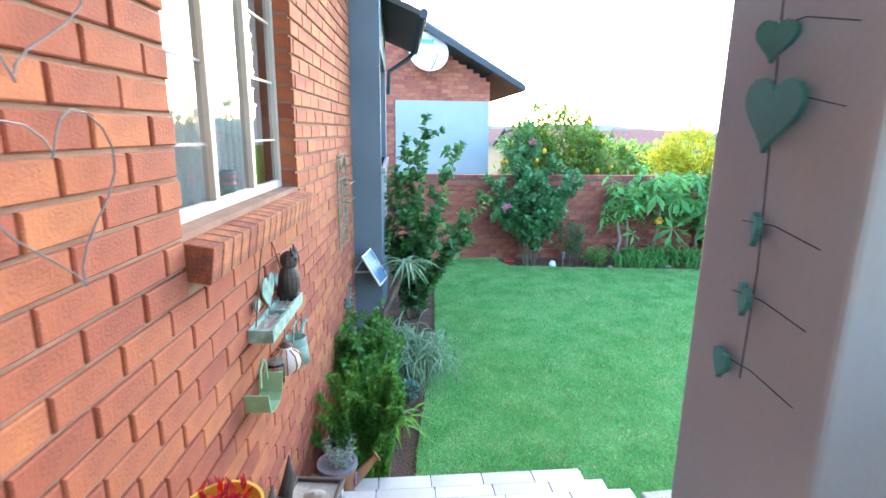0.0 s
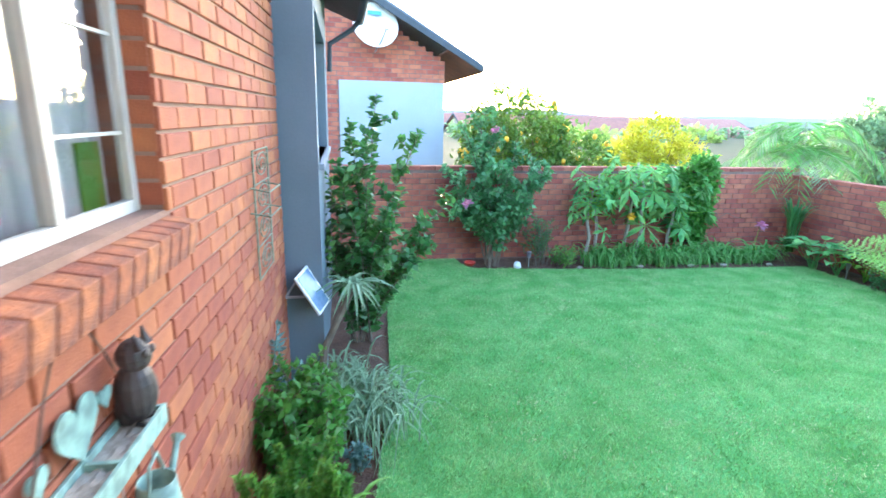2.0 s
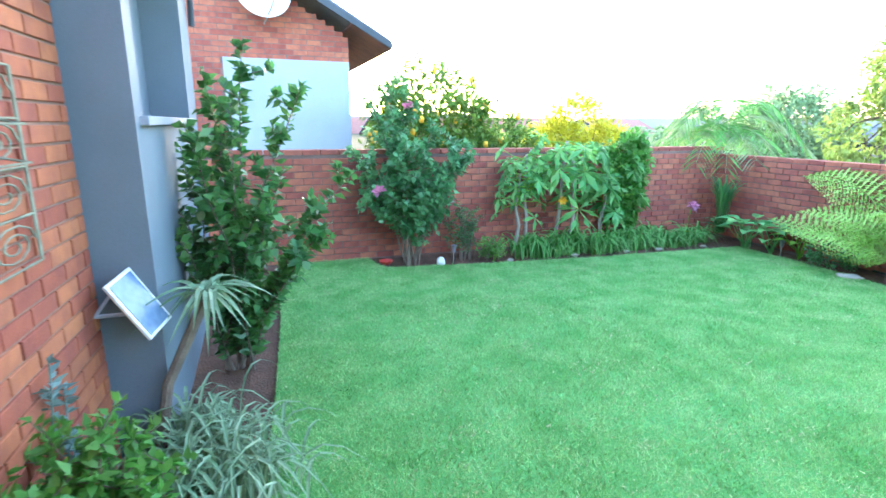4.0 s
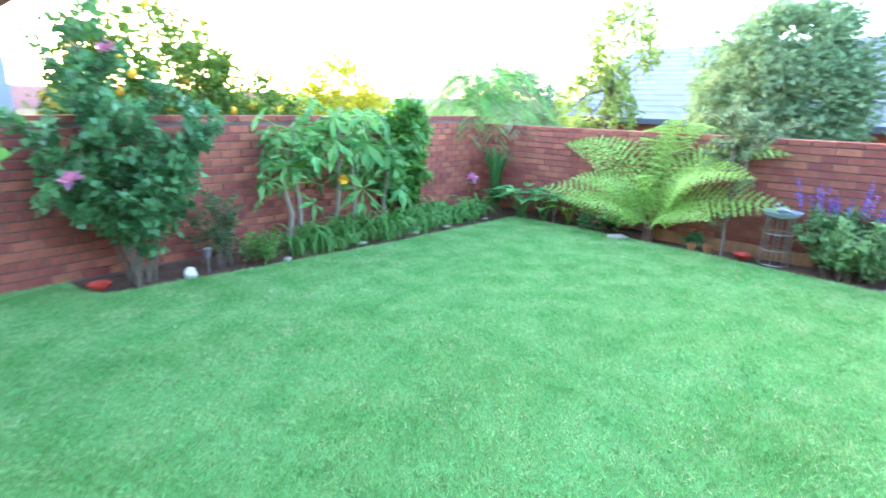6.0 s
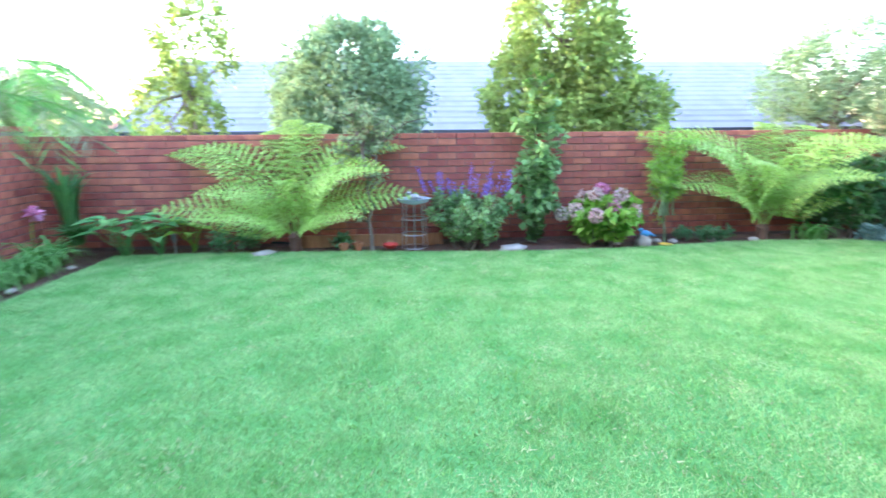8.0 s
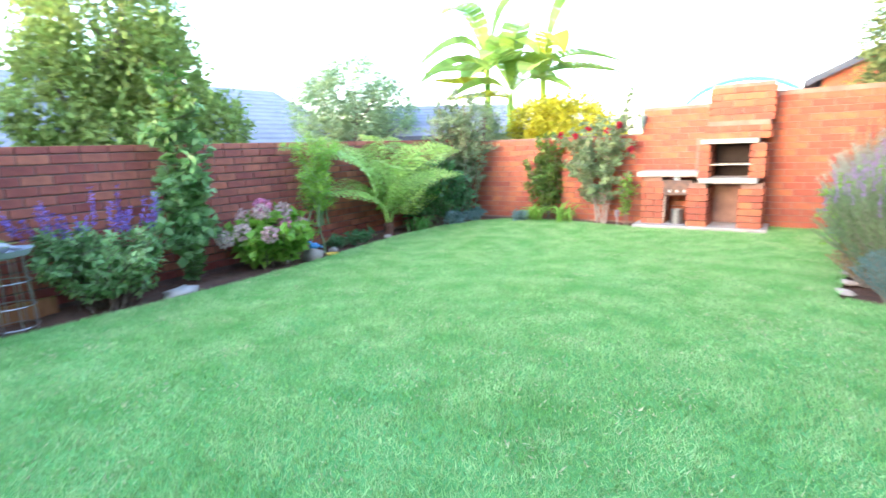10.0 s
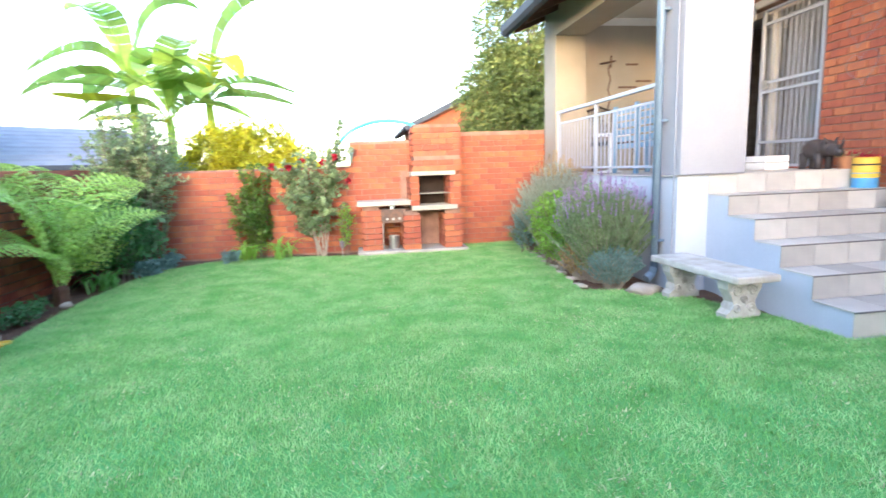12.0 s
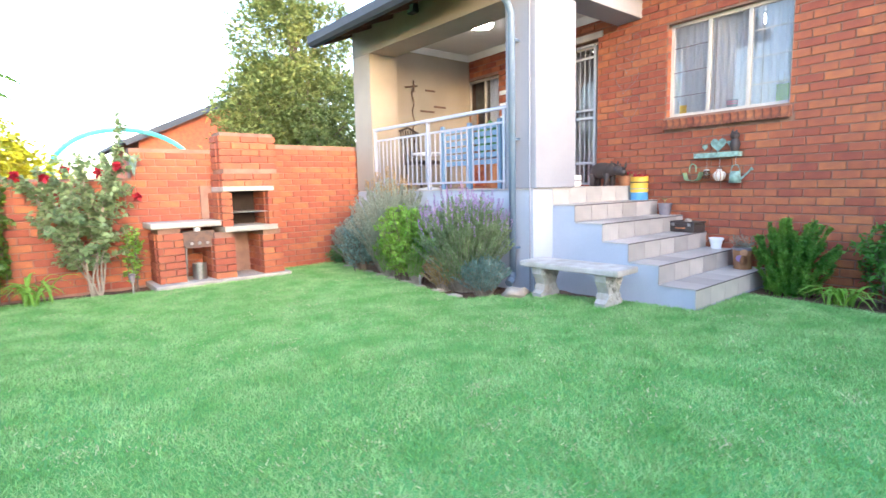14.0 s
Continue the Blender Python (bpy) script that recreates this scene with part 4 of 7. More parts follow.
for k in range(26):
    x = 3.70 + k * 0.118 + prng.uniform(-0.05, 0.05)
    strap_plant("agapanthus", "clump of glossy green strap leaves along the lawn edge", (x, 7.42 + prng.uniform(-0.06, 0.08), -0.02), 30, 0.40, 0.42 * prng.uniform(0.6, 1.3), 0.026, "strap", 0.85, 0.05, group="agapanthus along the back bed")
ivy = thing("wall_creeper", "dense green creeper climbing over the back wall", "climber", (5.42, 7.76, -0.02))
put("foliage", fast_mesh("foliage", crown_leaves([(0, -0.05, 1.10, 0.32, 0.18, 0.36), (0.05, -0.04, 0.70, 0.26, 0.12, 0.45), (0, 0, 0.3, 0.24, 0.08, 0.3)], 4200, 0.075, 0.055, 0.1, 2.0), 4, "myrtle"), ivy)
part("stem", stem_shape([bend((0, 0.02, 0), (0.05, 0, 1.2), 6), bend((0.1, 0.02, 0.7), (0.95, 0.06, 0.55), 7, 0, 0.04), bend((0.2, 0.03, 0.9), (0.6, 0.06, 1.2), 6)], 0.008), "bark", ivy)
strap_plant("yucca", "upright yucca with stiff dark green sword leaves in the corner", (6.98, 7.48, 0.28), 60, 0.34, 0.62, 0.035, "shrub", 0.1, 0.03)
strap_plant("yucca", "spreading yucca rosette with stiff dark leaves", (6.88, 7.42, 0.12), 46, 0.46, 0.24, 0.035, "shrub", 0.3, 0.03)
put("flower", flower_mesh("pink", 0.09, (0, 0, 0), 26), thing("pink_flower", "pink flower head on a stalk in the corner bed", "flower", (6.42, 7.42, 0.50)))
part("stem", stem_shape([bend((0, 0, 0), (0, 0, 0.5), 5)], 0.005), "lime", thing("flower_stalk", "thin green flower stalk", "stalk", (6.42, 7.44, -0.02)))
put("flower", flower_mesh("gold", 0.04, (0, 0, 0)), thing("yellow_flower", "small yellow flower near the corner", "flower", (6.36, 7.42, 0.16)))


def broad_plant(at, n, size, h, mat="papaya", label="broad-leaved green plant at the bed's edge"):
    root = thing("broad_leaf_plant", label, "plant", at, group="broad-leaved plants")
    q, st = [], []
    for k in range(n):
        az = 2.4 * k
        e = np.array([math.cos(az) * size * prng.uniform(0.5, 1.3), math.sin(az) * size * prng.uniform(0.5, 1.3), h * prng.uniform(0.5, 1.0)])
        st.append(bend((0, 0, 0), e, 5))
        q.append(ribbon(arch(e, az, size * 1.2, size * 0.2, 0.9, 6), size * 0.75, 1, 0.15))
    part("stalk", stem_shape(st, 0.006), mat, root)
    put("foliage", fast_mesh("foliage", np.concatenate(q), 4, mat), root)


broad_plant((6.90, 7.00, -0.02), 18, 0.20, 0.42)
broad_plant((6.98, 6.72, -0.02), 14, 0.18, 0.36)
broad_plant((7.08, 6.45, -0.02), 10, 0.15, 0.30, "lime")

# ---- side bed ----
fern_plant("tree_fern", "large bright green tree fern spreading over the side bed", (7.02, 5.42, -0.02),
           [(95, 1.35, 0.32), (78, 1.30, 0.85), (112, 0.90, 0.50), (268, 1.30, 0.42), (252, 1.05, 0.70), (284, 1.20, 0.90), (28, 0.75, 1.05), (332, 0.75, 1.10), (180, 0.5, 0.6), (0, 0.5, 1.15), (125, 1.0, 0.30), (235, 0.9, 0.28)],
           0.15, 0.06, "fern", "tree ferns")
fern_plant("tree_fern", "bright green tree fern with upright arching fronds", (7.02, 0.42, -0.02),
           [(88, 1.35, 0.95), (100, 1.2, 0.5), (268, 1.45, 0.55), (250, 1.15, 0.9), (292, 1.1, 1.0), (20, 0.6, 1.0), (335, 0.7, 1.1), (180, 0.6, 0.8), (135, 0.95, 0.75), (222, 0.95, 0.6)],
           0.13, 0.06, "fern", "tree ferns")
stemmed("standard_rose", "thin-trunked small tree with airy foliage", "tree", (7.02, 4.66, -0.02), [((0, 0, 0), (0, 0.02, 0.95))] + [((0, 0.02, 0.85), (prng.uniform(-0.25, 0.25), prng.uniform(-0.4, 0.4), prng.uniform(1.1, 1.5))) for _ in range(8)], 85, 0.06, 0.034, "olive", 0.022, "bark", 0.6, side=8, side_len=0.28)
stemmed("plumbago", "bushy green shrub with violet flower spikes", "shrub", (6.98, 3.68, -0.02), ring(46, 0.46, 0.66), 100, 0.060, 0.034, "climber", 0.006, side=6, side_len=0.15)
sal = thing("sage_flowers", "violet flower spikes standing above the shrub", "flower", (7.02, 3.70, 0.0))
put("spike", fast_mesh("spike", np.concatenate([stem_leaves([bend((x, y, 0.45), (x * 1.3, y * 1.3, prng.uniform(0.62, 0.85)), 4, 0, 0.01)], 200, 0.024, 0.014, 0.3) for x, y in prng.uniform(-0.3, 0.3, (34, 2)) * np.array([0.5, 1.3])]), 4, "purple"), sal)
stemmed("climber", "tall climber with heart-shaped leaves on a post", "climber", (7.08, 2.98, -0.02),
        [((0, 0, 0), (0.02, 0.05, 1.75)), ((0, 0, 0), (-0.05, -0.12, 1.5)), ((0, 0, 0), (0.05, 0.15, 1.3)), ((0, 0, 0), (-0.08, 0.1, 0.9)), ((0, 0, 0), (0, -0.2, 0.6)), ((0, 0, 0), (-0.1, 0.25, 0.5)), ((0, 0, 0), (0.0, -0.30, 1.2))], 95, 0.095, 0.080, "climber", 0.009, "bark", 0.03, side=11, side_len=0.22)
stemmed("climber", "orange-green new growth at the top of the climber", "climber", (7.10, 2.98, 1.2), ring(6, 0.22, 0.62), 60, 0.065, 0.05, "citrus", 0.005, side=4, side_len=0.12)
hyd = stemmed("hydrangea", "hydrangea bush with broad yellow-green leaves", "shrub", (6.96, 2.30, -0.02), ring(36, 0.44, 0.54), 75, 0.11, 0.085, "lime", 0.006, side=5, side_len=0.12)
for k in range(12):
    az, rr = 2.4 * k, 0.38 * math.sqrt((k + 0.5) / 13)
    c = np.array([-0.04 + math.cos(az) * rr * 0.7, 0.04 + math.sin(az) * rr * 1.2, 0.58 - 0.7 * rr + (0.06 if k < 4 else 0)])
    put("flower_head", fast_mesh("flower_head", leaf_quads(c + 0.065 * unit(prng.normal(0, 1, (150, 3))), prng.normal(0, 1, (150, 3)), 0.03, 0.03), 4, "pale_pink" if k % 4 else "pink"), hyd, "faded pink and cream flower head")
stemmed("small_tree", "slender young tree with sparse pale needle leaves", "tree", (6.98, 1.62, -0.02), [((0, 0, 0), (0, 0, 0.7))] + [((0, 0, 0.3), (prng.uniform(-0.16, 0.16), prng.uniform(-0.3, 0.3), prng.uniform(0.7, 1.25))) for _ in range(12)], 230, 0.06, 0.010, "lime", 0.012, "olive", 0.35, side=9, side_len=0.22)
stemmed("green_shrub", "dark green leafy shrub beside the fern", "shrub", (7.02, -0.5, -0.02), ring(32, 0.50, 1.05), 75, 0.085, 0.055, "shrub", 0.010, side=7, side_len=0.2)
stemmed("green_shrub", "leafy shrub with small orange flowers in the corner", "shrub", (6.95, -1.05, -0.02), ring(22, 0.36, 0.8), 62, 0.08, 0.05, "hibiscus", 0.010, side=7, side_len=0.2, flowers=("fruit", 6, 0.03, "flower"))
stemmed("wall_shrub", "tall brownish-green shrub in the corner", "shrub", (7.0, -1.5, -0.02), ring(32, 0.55, 2.25, lo=0.7), 110, 0.055, 0.03, "olive", 0.012, "bark", 0.2, side=9, side_len=0.26)
for x, y in ((6.75, -0.75), (6.66, -1.25), (6.35, -1.5)):
    stemmed("blue_succulent", "low blue-grey succulent at the bed's edge", "succulent", (x, y, -0.02), ring(14, 0.16, 0.2), 130, 0.05, 0.03, "blue_leaf", 0.006, "blue_leaf", 0.2, side=3, side_len=0.08)
strap_plant("corner_strap_plant", "dark strap-leaved clump under the fern", (6.9, -0.15, -0.02), 34, 0.34, 0.28, 0.03, "strap", 0.8)
for y, s in ((1.15, 0.16), (0.95, 0.13), (1.35, 0.12), (5.9, 0.2), (6.1, 0.24), (4.95, 0.12)):
    stemmed("bedding_plant", "small green bedding plant on the dark soil", "plant", (7.0 + prng.uniform(-0.08, 0.08), y, -0.02), ring(9, s * 0.8, s * 1.3), 130, 0.04, 0.022, "hibiscus", 0.004, side=3, side_len=0.08, group="small bedding plants")

# ---- bed along the fireplace wall ----
stemmed("rose_bush", "tall rose bush with open lower stems", "shrub", (5.42, -1.72, -0.02),
        [((0, 0, 0), (-0.38, 0.0, 1.85)), ((0, 0, 0), (-0.30, 0.1, 1.4)), ((0, 0, 0), (0.05, 0.1, 1.35)), ((0, 0, 0), (0.35, 0.05, 1.2)), ((0, 0, 0), (0.55, 0.1, 1.25)), ((0, 0, 0), (0.2, 0.2, 1.1)), ((0, 0, 0), (-0.15, 0.2, 1.15)), ((0, 0, 0), (0.5, 0.15, 0.9))],
        150, 0.064, 0.044, "olive", 0.012, "bark_pale", 0.36, side=15, side_len=0.32)
for x, z in ((6.0, 1.24), (5.78, 1.22), (5.32, 1.27), (4.98, 1.08), (5.15, 1.42), (5.6, 1.3)):
    put("flower", flower_mesh("rose_red", 0.062, (0, 0, 0), 34), thing("rose", "deep red rose bloom", "flower", (x, -1.58, z), group="red roses"))
stemmed("young_rose", "small yellow-green rose by the fireplace", "shrub", (5.05, -1.70, -0.02), ring(7, 0.16, 0.78, lo=0.8), 60, 0.05, 0.036, "lime", 0.006, side=5, side_len=0.12)
strap_plant("strap_leaf_plant", "yellow-green strap-leaved plant by the wall", (5.95, -1.58, -0.02), 34, 0.36, 0.40, 0.034, "lime", 0.6)
strap_plant("strap_leaf_plant", "yellow-green strap-leaved clump at the lawn corner", (6.25, -1.60, -0.02), 30, 0.34, 0.36, 0.034, "lime", 0.6)
stemmed("wall_climber", "yellow-green climber hanging on the brick wall", "climber", (6.18, -1.86, -0.02), ring(22, 0.36, 1.35, lo=0.6), 130, 0.055, 0.04, "citrus", 0.007, side=7, side_len=0.18)

# ---- veranda bed ----
def lavender(name, label, at, n, r, h, mat, tip, tips, leaf_l=0.032):
    root = thing(name, label, "lavender", at, group="lavender bushes")
    stems = []
    for k in range(n):
        az, u = 2.39996 * k, math.sqrt((k + 0.5) / n)
        rr = r * u * prng.uniform(0.85, 1.1)
        stems.append(((math.cos(az) * rr * 0.25, math.sin(az) * rr * 0.25, 0), (math.cos(az) * rr, math.sin(az) * rr, h * (0.42 + 0.58 * math.sqrt(max(0.0, 1 - u * u * 0.97))) * prng.uniform(0.85, 1.05))))
    lines = [bend(b, t, 6, 0.1, 0.01) for b, t in stems]
    part("stem", stem_shape(lines, 0.006, 0.002, 4), "bark_pale", root)
    put("foliage", fast_mesh("foliage", stem_leaves(lines, 360, leaf_l * 1.15, 0.009, 0.26, 0.6, 0.6), 4, mat), root)
    if tip:
        spikes = [bend(l[-1], l[-1] + (l[-1] - l[-2]) * 0.25 + np.array([0, 0, prng.uniform(0.04, 0.14)]), 4, 0, 0.004) for l in lines[:tips]]
        put("flower_spike", fast_mesh("flower_spike", stem_leaves(spikes, 420, 0.016, 0.012, 0.2), 4, tip), root)


lavender("lavender", "big grey-green lavender bush with dry flower stems", (2.26, -0.55, -0.02), 190, 0.60, 1.20, "grey_leaf", "dry", 60, 0.045)
lavender("lavender", "silvery low lavender bush by the brick wall", (2.24, -1.60, -0.02), 90, 0.34, 0.70, "grey_leaf", None, 0, 0.04)
stemmed("silver_shrub", "silver-blue leafy shrub below the lavender", "shrub", (2.40, -0.98, -0.02), ring(44, 0.38, 0.86), 100, 0.05, 0.026, "blue_leaf", 0.007, side=6, side_len=0.15)
stemmed("green_bush", "bright lime green feathery bush", "shrub", (2.44, 0.06, -0.02), ring(54, 0.40, 1.0), 120, 0.055, 0.026, "lime", 0.007, side=8, side_len=0.18)
lavender("rosemary", "dark green upright rosemary bush", (2.44, -0.35, -0.02), 60, 0.22, 0.55, "foxtail", None, 0)
lavender("rosemary", "dark green low rosemary at the bed's edge", (2.48, 0.25, -0.02), 50, 0.20, 0.5, "foxtail", None, 0)
stemmed("low_green_plant", "low green leafy plant by the brick wall", "plant", (2.30, -1.85, -0.02), ring(20, 0.25, 0.3), 90, 0.05, 0.03, "shrub", 0.005, side=4, side_len=0.1)
lavender("lavender", "round lavender bush topped with purple flower spikes", (2.32, 0.95, -0.02), 200, 0.56, 1.0, "olive", "lavender", 170, 0.045)
lavender("dry_lavender", "dry brown twiggy lavender remains", (2.50, 0.80, -0.02), 70, 0.26, 0.42, "dry", None, 0)
lavender("cotton_lavender", "low blue-green cotton lavender mound", (2.36, 1.28, -0.02), 150, 0.30, 0.42, "blue_leaf", None, 0, 0.03)

# ---- beyond the walls ----
tree("citrus_tree", "lemon tree bearing many yellow fruits beyond the wall", (3.20, 9.0, -0.05), 2.0, 0.06, [(0, 0, 1.65, 0.75, 0.6, 0.60), (0.9, 0, 1.3, 0.6, 0.5, 0.45), (0.45, 0, 1.35, 0.6, 0.5, 0.5), (-0.4, 0, 1.4, 0.5, 0.5, 0.5)], 9500, 0.085, 0.042, "citrus", fruit=("fruit", 46, 0.036))
tree("golden_conifer", "golden-leaved conifer beyond the back wall", (6.0, 9.8, -0.05), 1.8, 0.06, [(0, 0, 1.45, 0.5, 0.5, 0.55), (-0.4, 0, 1.15, 0.5, 0.5, 0.5), (0.45, 0, 1.15, 0.6, 0.5, 0.45)], 6500, 0.13, 0.028, "gold", group="golden shrubs")
feather_palm("palm", "grey-green feather palm beyond the wall corner", (7.75, 8.5, -0.05), 1.25, 17, 1.25)
tree("lime_tree", "young light green tree beyond the side wall", (9.6, 7.2, -0.05), 2.9, 0.06, [(0.1, -0.05, 2.3, 0.5, 0.55, 0.62), (0, 0.45, 1.5, 0.45, 0.5, 0.45), (0, -0.1, 1.35, 0.35, 0.3, 0.35)], 3400, 0.10, 0.055, "tree_light", gap=0.16)
tree("far_tree", "dark rounded tree behind the young one", (14.5, 12.6, -0.05), 2.3, 0.12, [(0, 0, 1.4, 1.2, 1.5, 1.0)], 5000, 0.16, 0.09, "tree_far", group="trees beyond the walls")
tree("round_tree", "rounded grey-green tree beyond the side wall", (11.2, 5.15, -0.05), 3.0, 0.10, [(0, 0, 1.85, 0.95, 1.25, 1.0), (0, 0.7, 1.45, 0.7, 0.6, 0.7), (0, -0.6, 1.5, 0.7, 0.65, 0.75), (0, 0.0, 2.42, 0.6, 0.75, 0.48)], 20000, 0.10, 0.055, "tree_far", gap=0.05, group="trees beyond the walls")
tree("tall_tree", "tall dense yellow-green tree beyond the side wall", (11.0, 1.45, -0.05), 4.0, 0.12, [(0, 0, 2.8, 0.85, 0.95, 1.1), (0, 0.75, 1.8, 0.55, 0.6, 0.75), (0, -0.6, 2.0, 0.75, 0.7, 0.9), (0, -1.45, 1.5, 0.55, 0.55, 0.55), (0, 0.0, 1.3, 0.8, 1.0, 0.6)], 22000, 0.11, 0.06, "tree_light", gap=0.1, group="trees beyond the walls")
tree("round_tree", "broad rounded olive-green tree beyond the wall", (14.8, -6.45, -0.1), 4.0, 0.14, [(0, 0, 2.9, 1.3, 1.4, 1.4), (0.5, 0.8, 2.6, 1.1, 1.0, 1.1), (-0.5, -0.9, 2.5, 1.1, 1.0, 1.1)], 15000, 0.11, 0.06, "tree_far", gap=0.05, group="trees beyond the walls")
banana("banana_plant", "tall banana plant with wide torn leaves", (8.75, -4.4, -0.05), 2.9,
       [(80, 1.0, 1.2, 0.5, "banana"), (150, 1.3, 0.75, 1.0, "banana"), (30, 1.1, 0.9, 1.0, "banana"), (0, 1.3, 0.5, 1.2, "banana"), (200, 0.9, 1.4, 0.3, "banana"), (-40, 1.2, 0.6, 1.2, "banana"), (120, 1.2, 0.3, 1.5, "banana"), (10, 0.9, -0.2, 1.0, "gold"), (230, 1.2, 0.4, 1.3, "banana"), (285, 1.0, 1.0, 0.8, "banana"), (60, 1.1, 0.1, 1.4, "banana")], "banana plants")
banana("banana_plant", "banana plant with a long raised leaf", (7.45, -4.4, -0.05), 2.7,
       [(178, 1.25, 1.55, 0.25, "banana"), (170, 1.2, 0.45, 1.0, "banana"), (100, 1.1, 0.3, 1.4, "banana"), (0, 1.0, 0.9, 0.8, "banana"), (60, 1.2, 0.5, 1.2, "banana"), (190, 1.1, 0.2, 1.3, "banana"), (300, 1.1, 0.7, 1.0, "banana"), (130, 0.9, 0.9, 0.9, "gold")], "banana plants")
banana("banana_plant", "younger banana plant with yellowing lower leaves", (8.1, -4.2, -0.05), 2.3,
       [(95, 1.0, 0.9, 0.6, "banana"), (165, 1.1, 0.5, 1.1, "banana"), (20, 1.0, 0.5, 1.1, "banana"), (130, 0.9, 1.2, 0.4, "banana"), (60, 1.0, 0.1, 1.3, "gold"), (185, 1.0, 0.9, 0.8, "banana")], "banana plants")
tree("golden_shrub", "golden-yellow shrub beyond the wall by the roses", (6.5, -3.2, -0.05), 2.1, 0.05, [(0, 0, 1.6, 0.65, 0.4, 0.5), (0.55, 0, 1.6, 0.55, 0.4, 0.48), (-0.5, 0, 1.25, 0.5, 0.4, 0.42), (1.0, 0.1, 1.2, 0.4, 0.3, 0.4)], 9000, 0.12, 0.045, "gold", group="golden shrubs", category="shrub")
tree("vine_tree", "brownish creeper-covered trunk behind the corner", (8.0, -2.6, -0.05), 2.3, 0.08, [(0, 0, 1.4, 0.42, 0.4, 0.8), (-0.2, 0, 1.0, 0.4, 0.4, 0.7)], 4200, 0.06, 0.035, "olive", category="climber")
tree("tall_evergreen", "tall feathery evergreen tree behind the veranda", (0.2, -8.2, -0.05), 6.8, 0.16, [(0.3, 0, 4.9, 1.1, 1.0, 1.4), (-0.3, 0, 3.5, 1.7, 1.3, 1.2), (0.6, 0, 3.3, 1.3, 1.2, 1.1), (0, 0, 6.0, 0.7, 0.7, 1.0), (0.4, 0.3, 2.2, 1.5, 1.3, 0.9), (-1.2, 0, 5.4, 0.7, 0.7, 0.9), (-1.4, 0, 3.3, 1.3, 1.1, 1.2)], 44000, 0.13, 0.055, "tree_pine", gap=0.12, limbs=18)

# ---- kitchen window, sill, door ----
def in_house(name, label, category, at=(0, 0, 0), turn=0, group="", kind=""):
    ob = thing(name, label, category, at, turn, group, kind)
    ob.matrix_basis = HOUSE @ ob.matrix_basis
    return ob


def window(name, y0, y1, z0, z1, mullions, label, bars=()):
    """A steel-framed window set back in the wall: frame bars and panes as parts."""
    root = in_house(name, label, "window", kind="structure")
    x0, x1, b = -0.125, -0.085, 0.04
    part("window_frame", Shape().box(x0, x1, y0, y0 + b, z0, z1, 0.004).box(x0, x1, y1 - b, y1, z0, z1, 0.004).box(x0, x1, y0 + b, y1 - b, z0, z0 + b, 0.004).box(x0, x1, y0 + b, y1 - b, z1 - b, z1, 0.004), "frame_cream", root)
    for m in mullions:
        part("mullion", Shape().box(x0, x1 + 0.004, m - 0.02, m + 0.02, z0 + b, z1 - b, 0.004), "frame_cream", root)
    for m in bars:
        part("glazing_bar", Shape().box(x0 + 0.012, x1 - 0.012, m[0], m[1], m[2] - 0.005, m[2] + 0.005), "frame_cream" if m[0] > 2.5 else "grey_pot", root)
    ys = [y0 + b, *mullions, y1 - b]
    for a, c in zip(ys, ys[1:]):
        p = part("pane", Shape().box(-0.107, -0.103, a + 0.015, c - 0.015, z0 + b, z1 - b), "glass", root)
        p.visible_shadow = False
    return root


window("window_1", *WIN, (2.38, 2.81), "cream steel-framed kitchen window with three panes", [(1.95, 2.37, z) for z in (2.13, 2.41, 2.69)] + [(2.83, 3.22, z) for z in (2.13, 2.41, 2.69)])
window("window_2", *VWIN, (-1.47,), "cream steel-framed window on the veranda")


def drape(y0, y1, z0, z1, x, waves):
    s = Shape()
    n = int((y1 - y0) * 60)
    pts = [(x + 0.025 * math.sin(waves * k / n * 6.28), y0 + (y1 - y0) * k / n) for k in range(n + 1)]
    s.add([(a, b, z) for a, b in pts for z in (z0, z1)] + [(a - 0.004, b, z) for a, b in pts for z in (z0, z1)],
          [(2 * k, 2 * k + 2, 2 * k + 3, 2 * k + 1) for k in range(n)] + [(2 * (n + 1) + 2 * k + 1, 2 * (n + 1) + 2 * k + 3, 2 * (n + 1) + 2 * k + 2, 2 * (n + 1) + 2 * k) for k in range(n)])
    return s


for a, c, w in ((1.90, 2.40, 6), (2.41, 2.90, 7), (2.91, 3.27, 5)):
    at_house(whole("curtain", drape(a, c, 1.87, 2.99, -0.19, w), "curtain", "sheer white net curtain hanging inside the window", "curtain", group="kitchen curtains", smooth=True))
at_house(whole("curtain", drape(-1.45, -0.55, 1.72, 2.98, -0.19, 9), "curtain", "sheer white net curtain in the veranda window", "curtain", smooth=True))
at_house(structure("sill_inside", Shape().box(-0.30, -0.13, 1.90, 3.27, 1.835, 1.885, 0.004), "white", "white inner window sill", "sill"))


def pot(name, label, at, r0, r1, h, mat, parent_house=True, rim=None, fill="soil", group=""):
    root = in_house(name, label, "pot", at, group=group) if parent_house else thing(name, label, "pot", at, group=group)
    t = 0.012
    part("body", Shape().lathe([(r0, 0), (r1, h * 0.86), (r1 + 0.008, h * 0.87), (r1 + 0.008, h), (r1 - t, h), (r1 - t, h - 0.03), (0.001, h - 0.032)], 24), mat, root, smooth=False)
    part("soil", Shape().lathe([(0.001, h - 0.034), (r1 - t - 0.002, h - 0.034), (r1 - t - 0.002, h - 0.022), (r1 * 0.4, h - 0.012), (0.001, h - 0.01)], 18), fill, root)
    return root


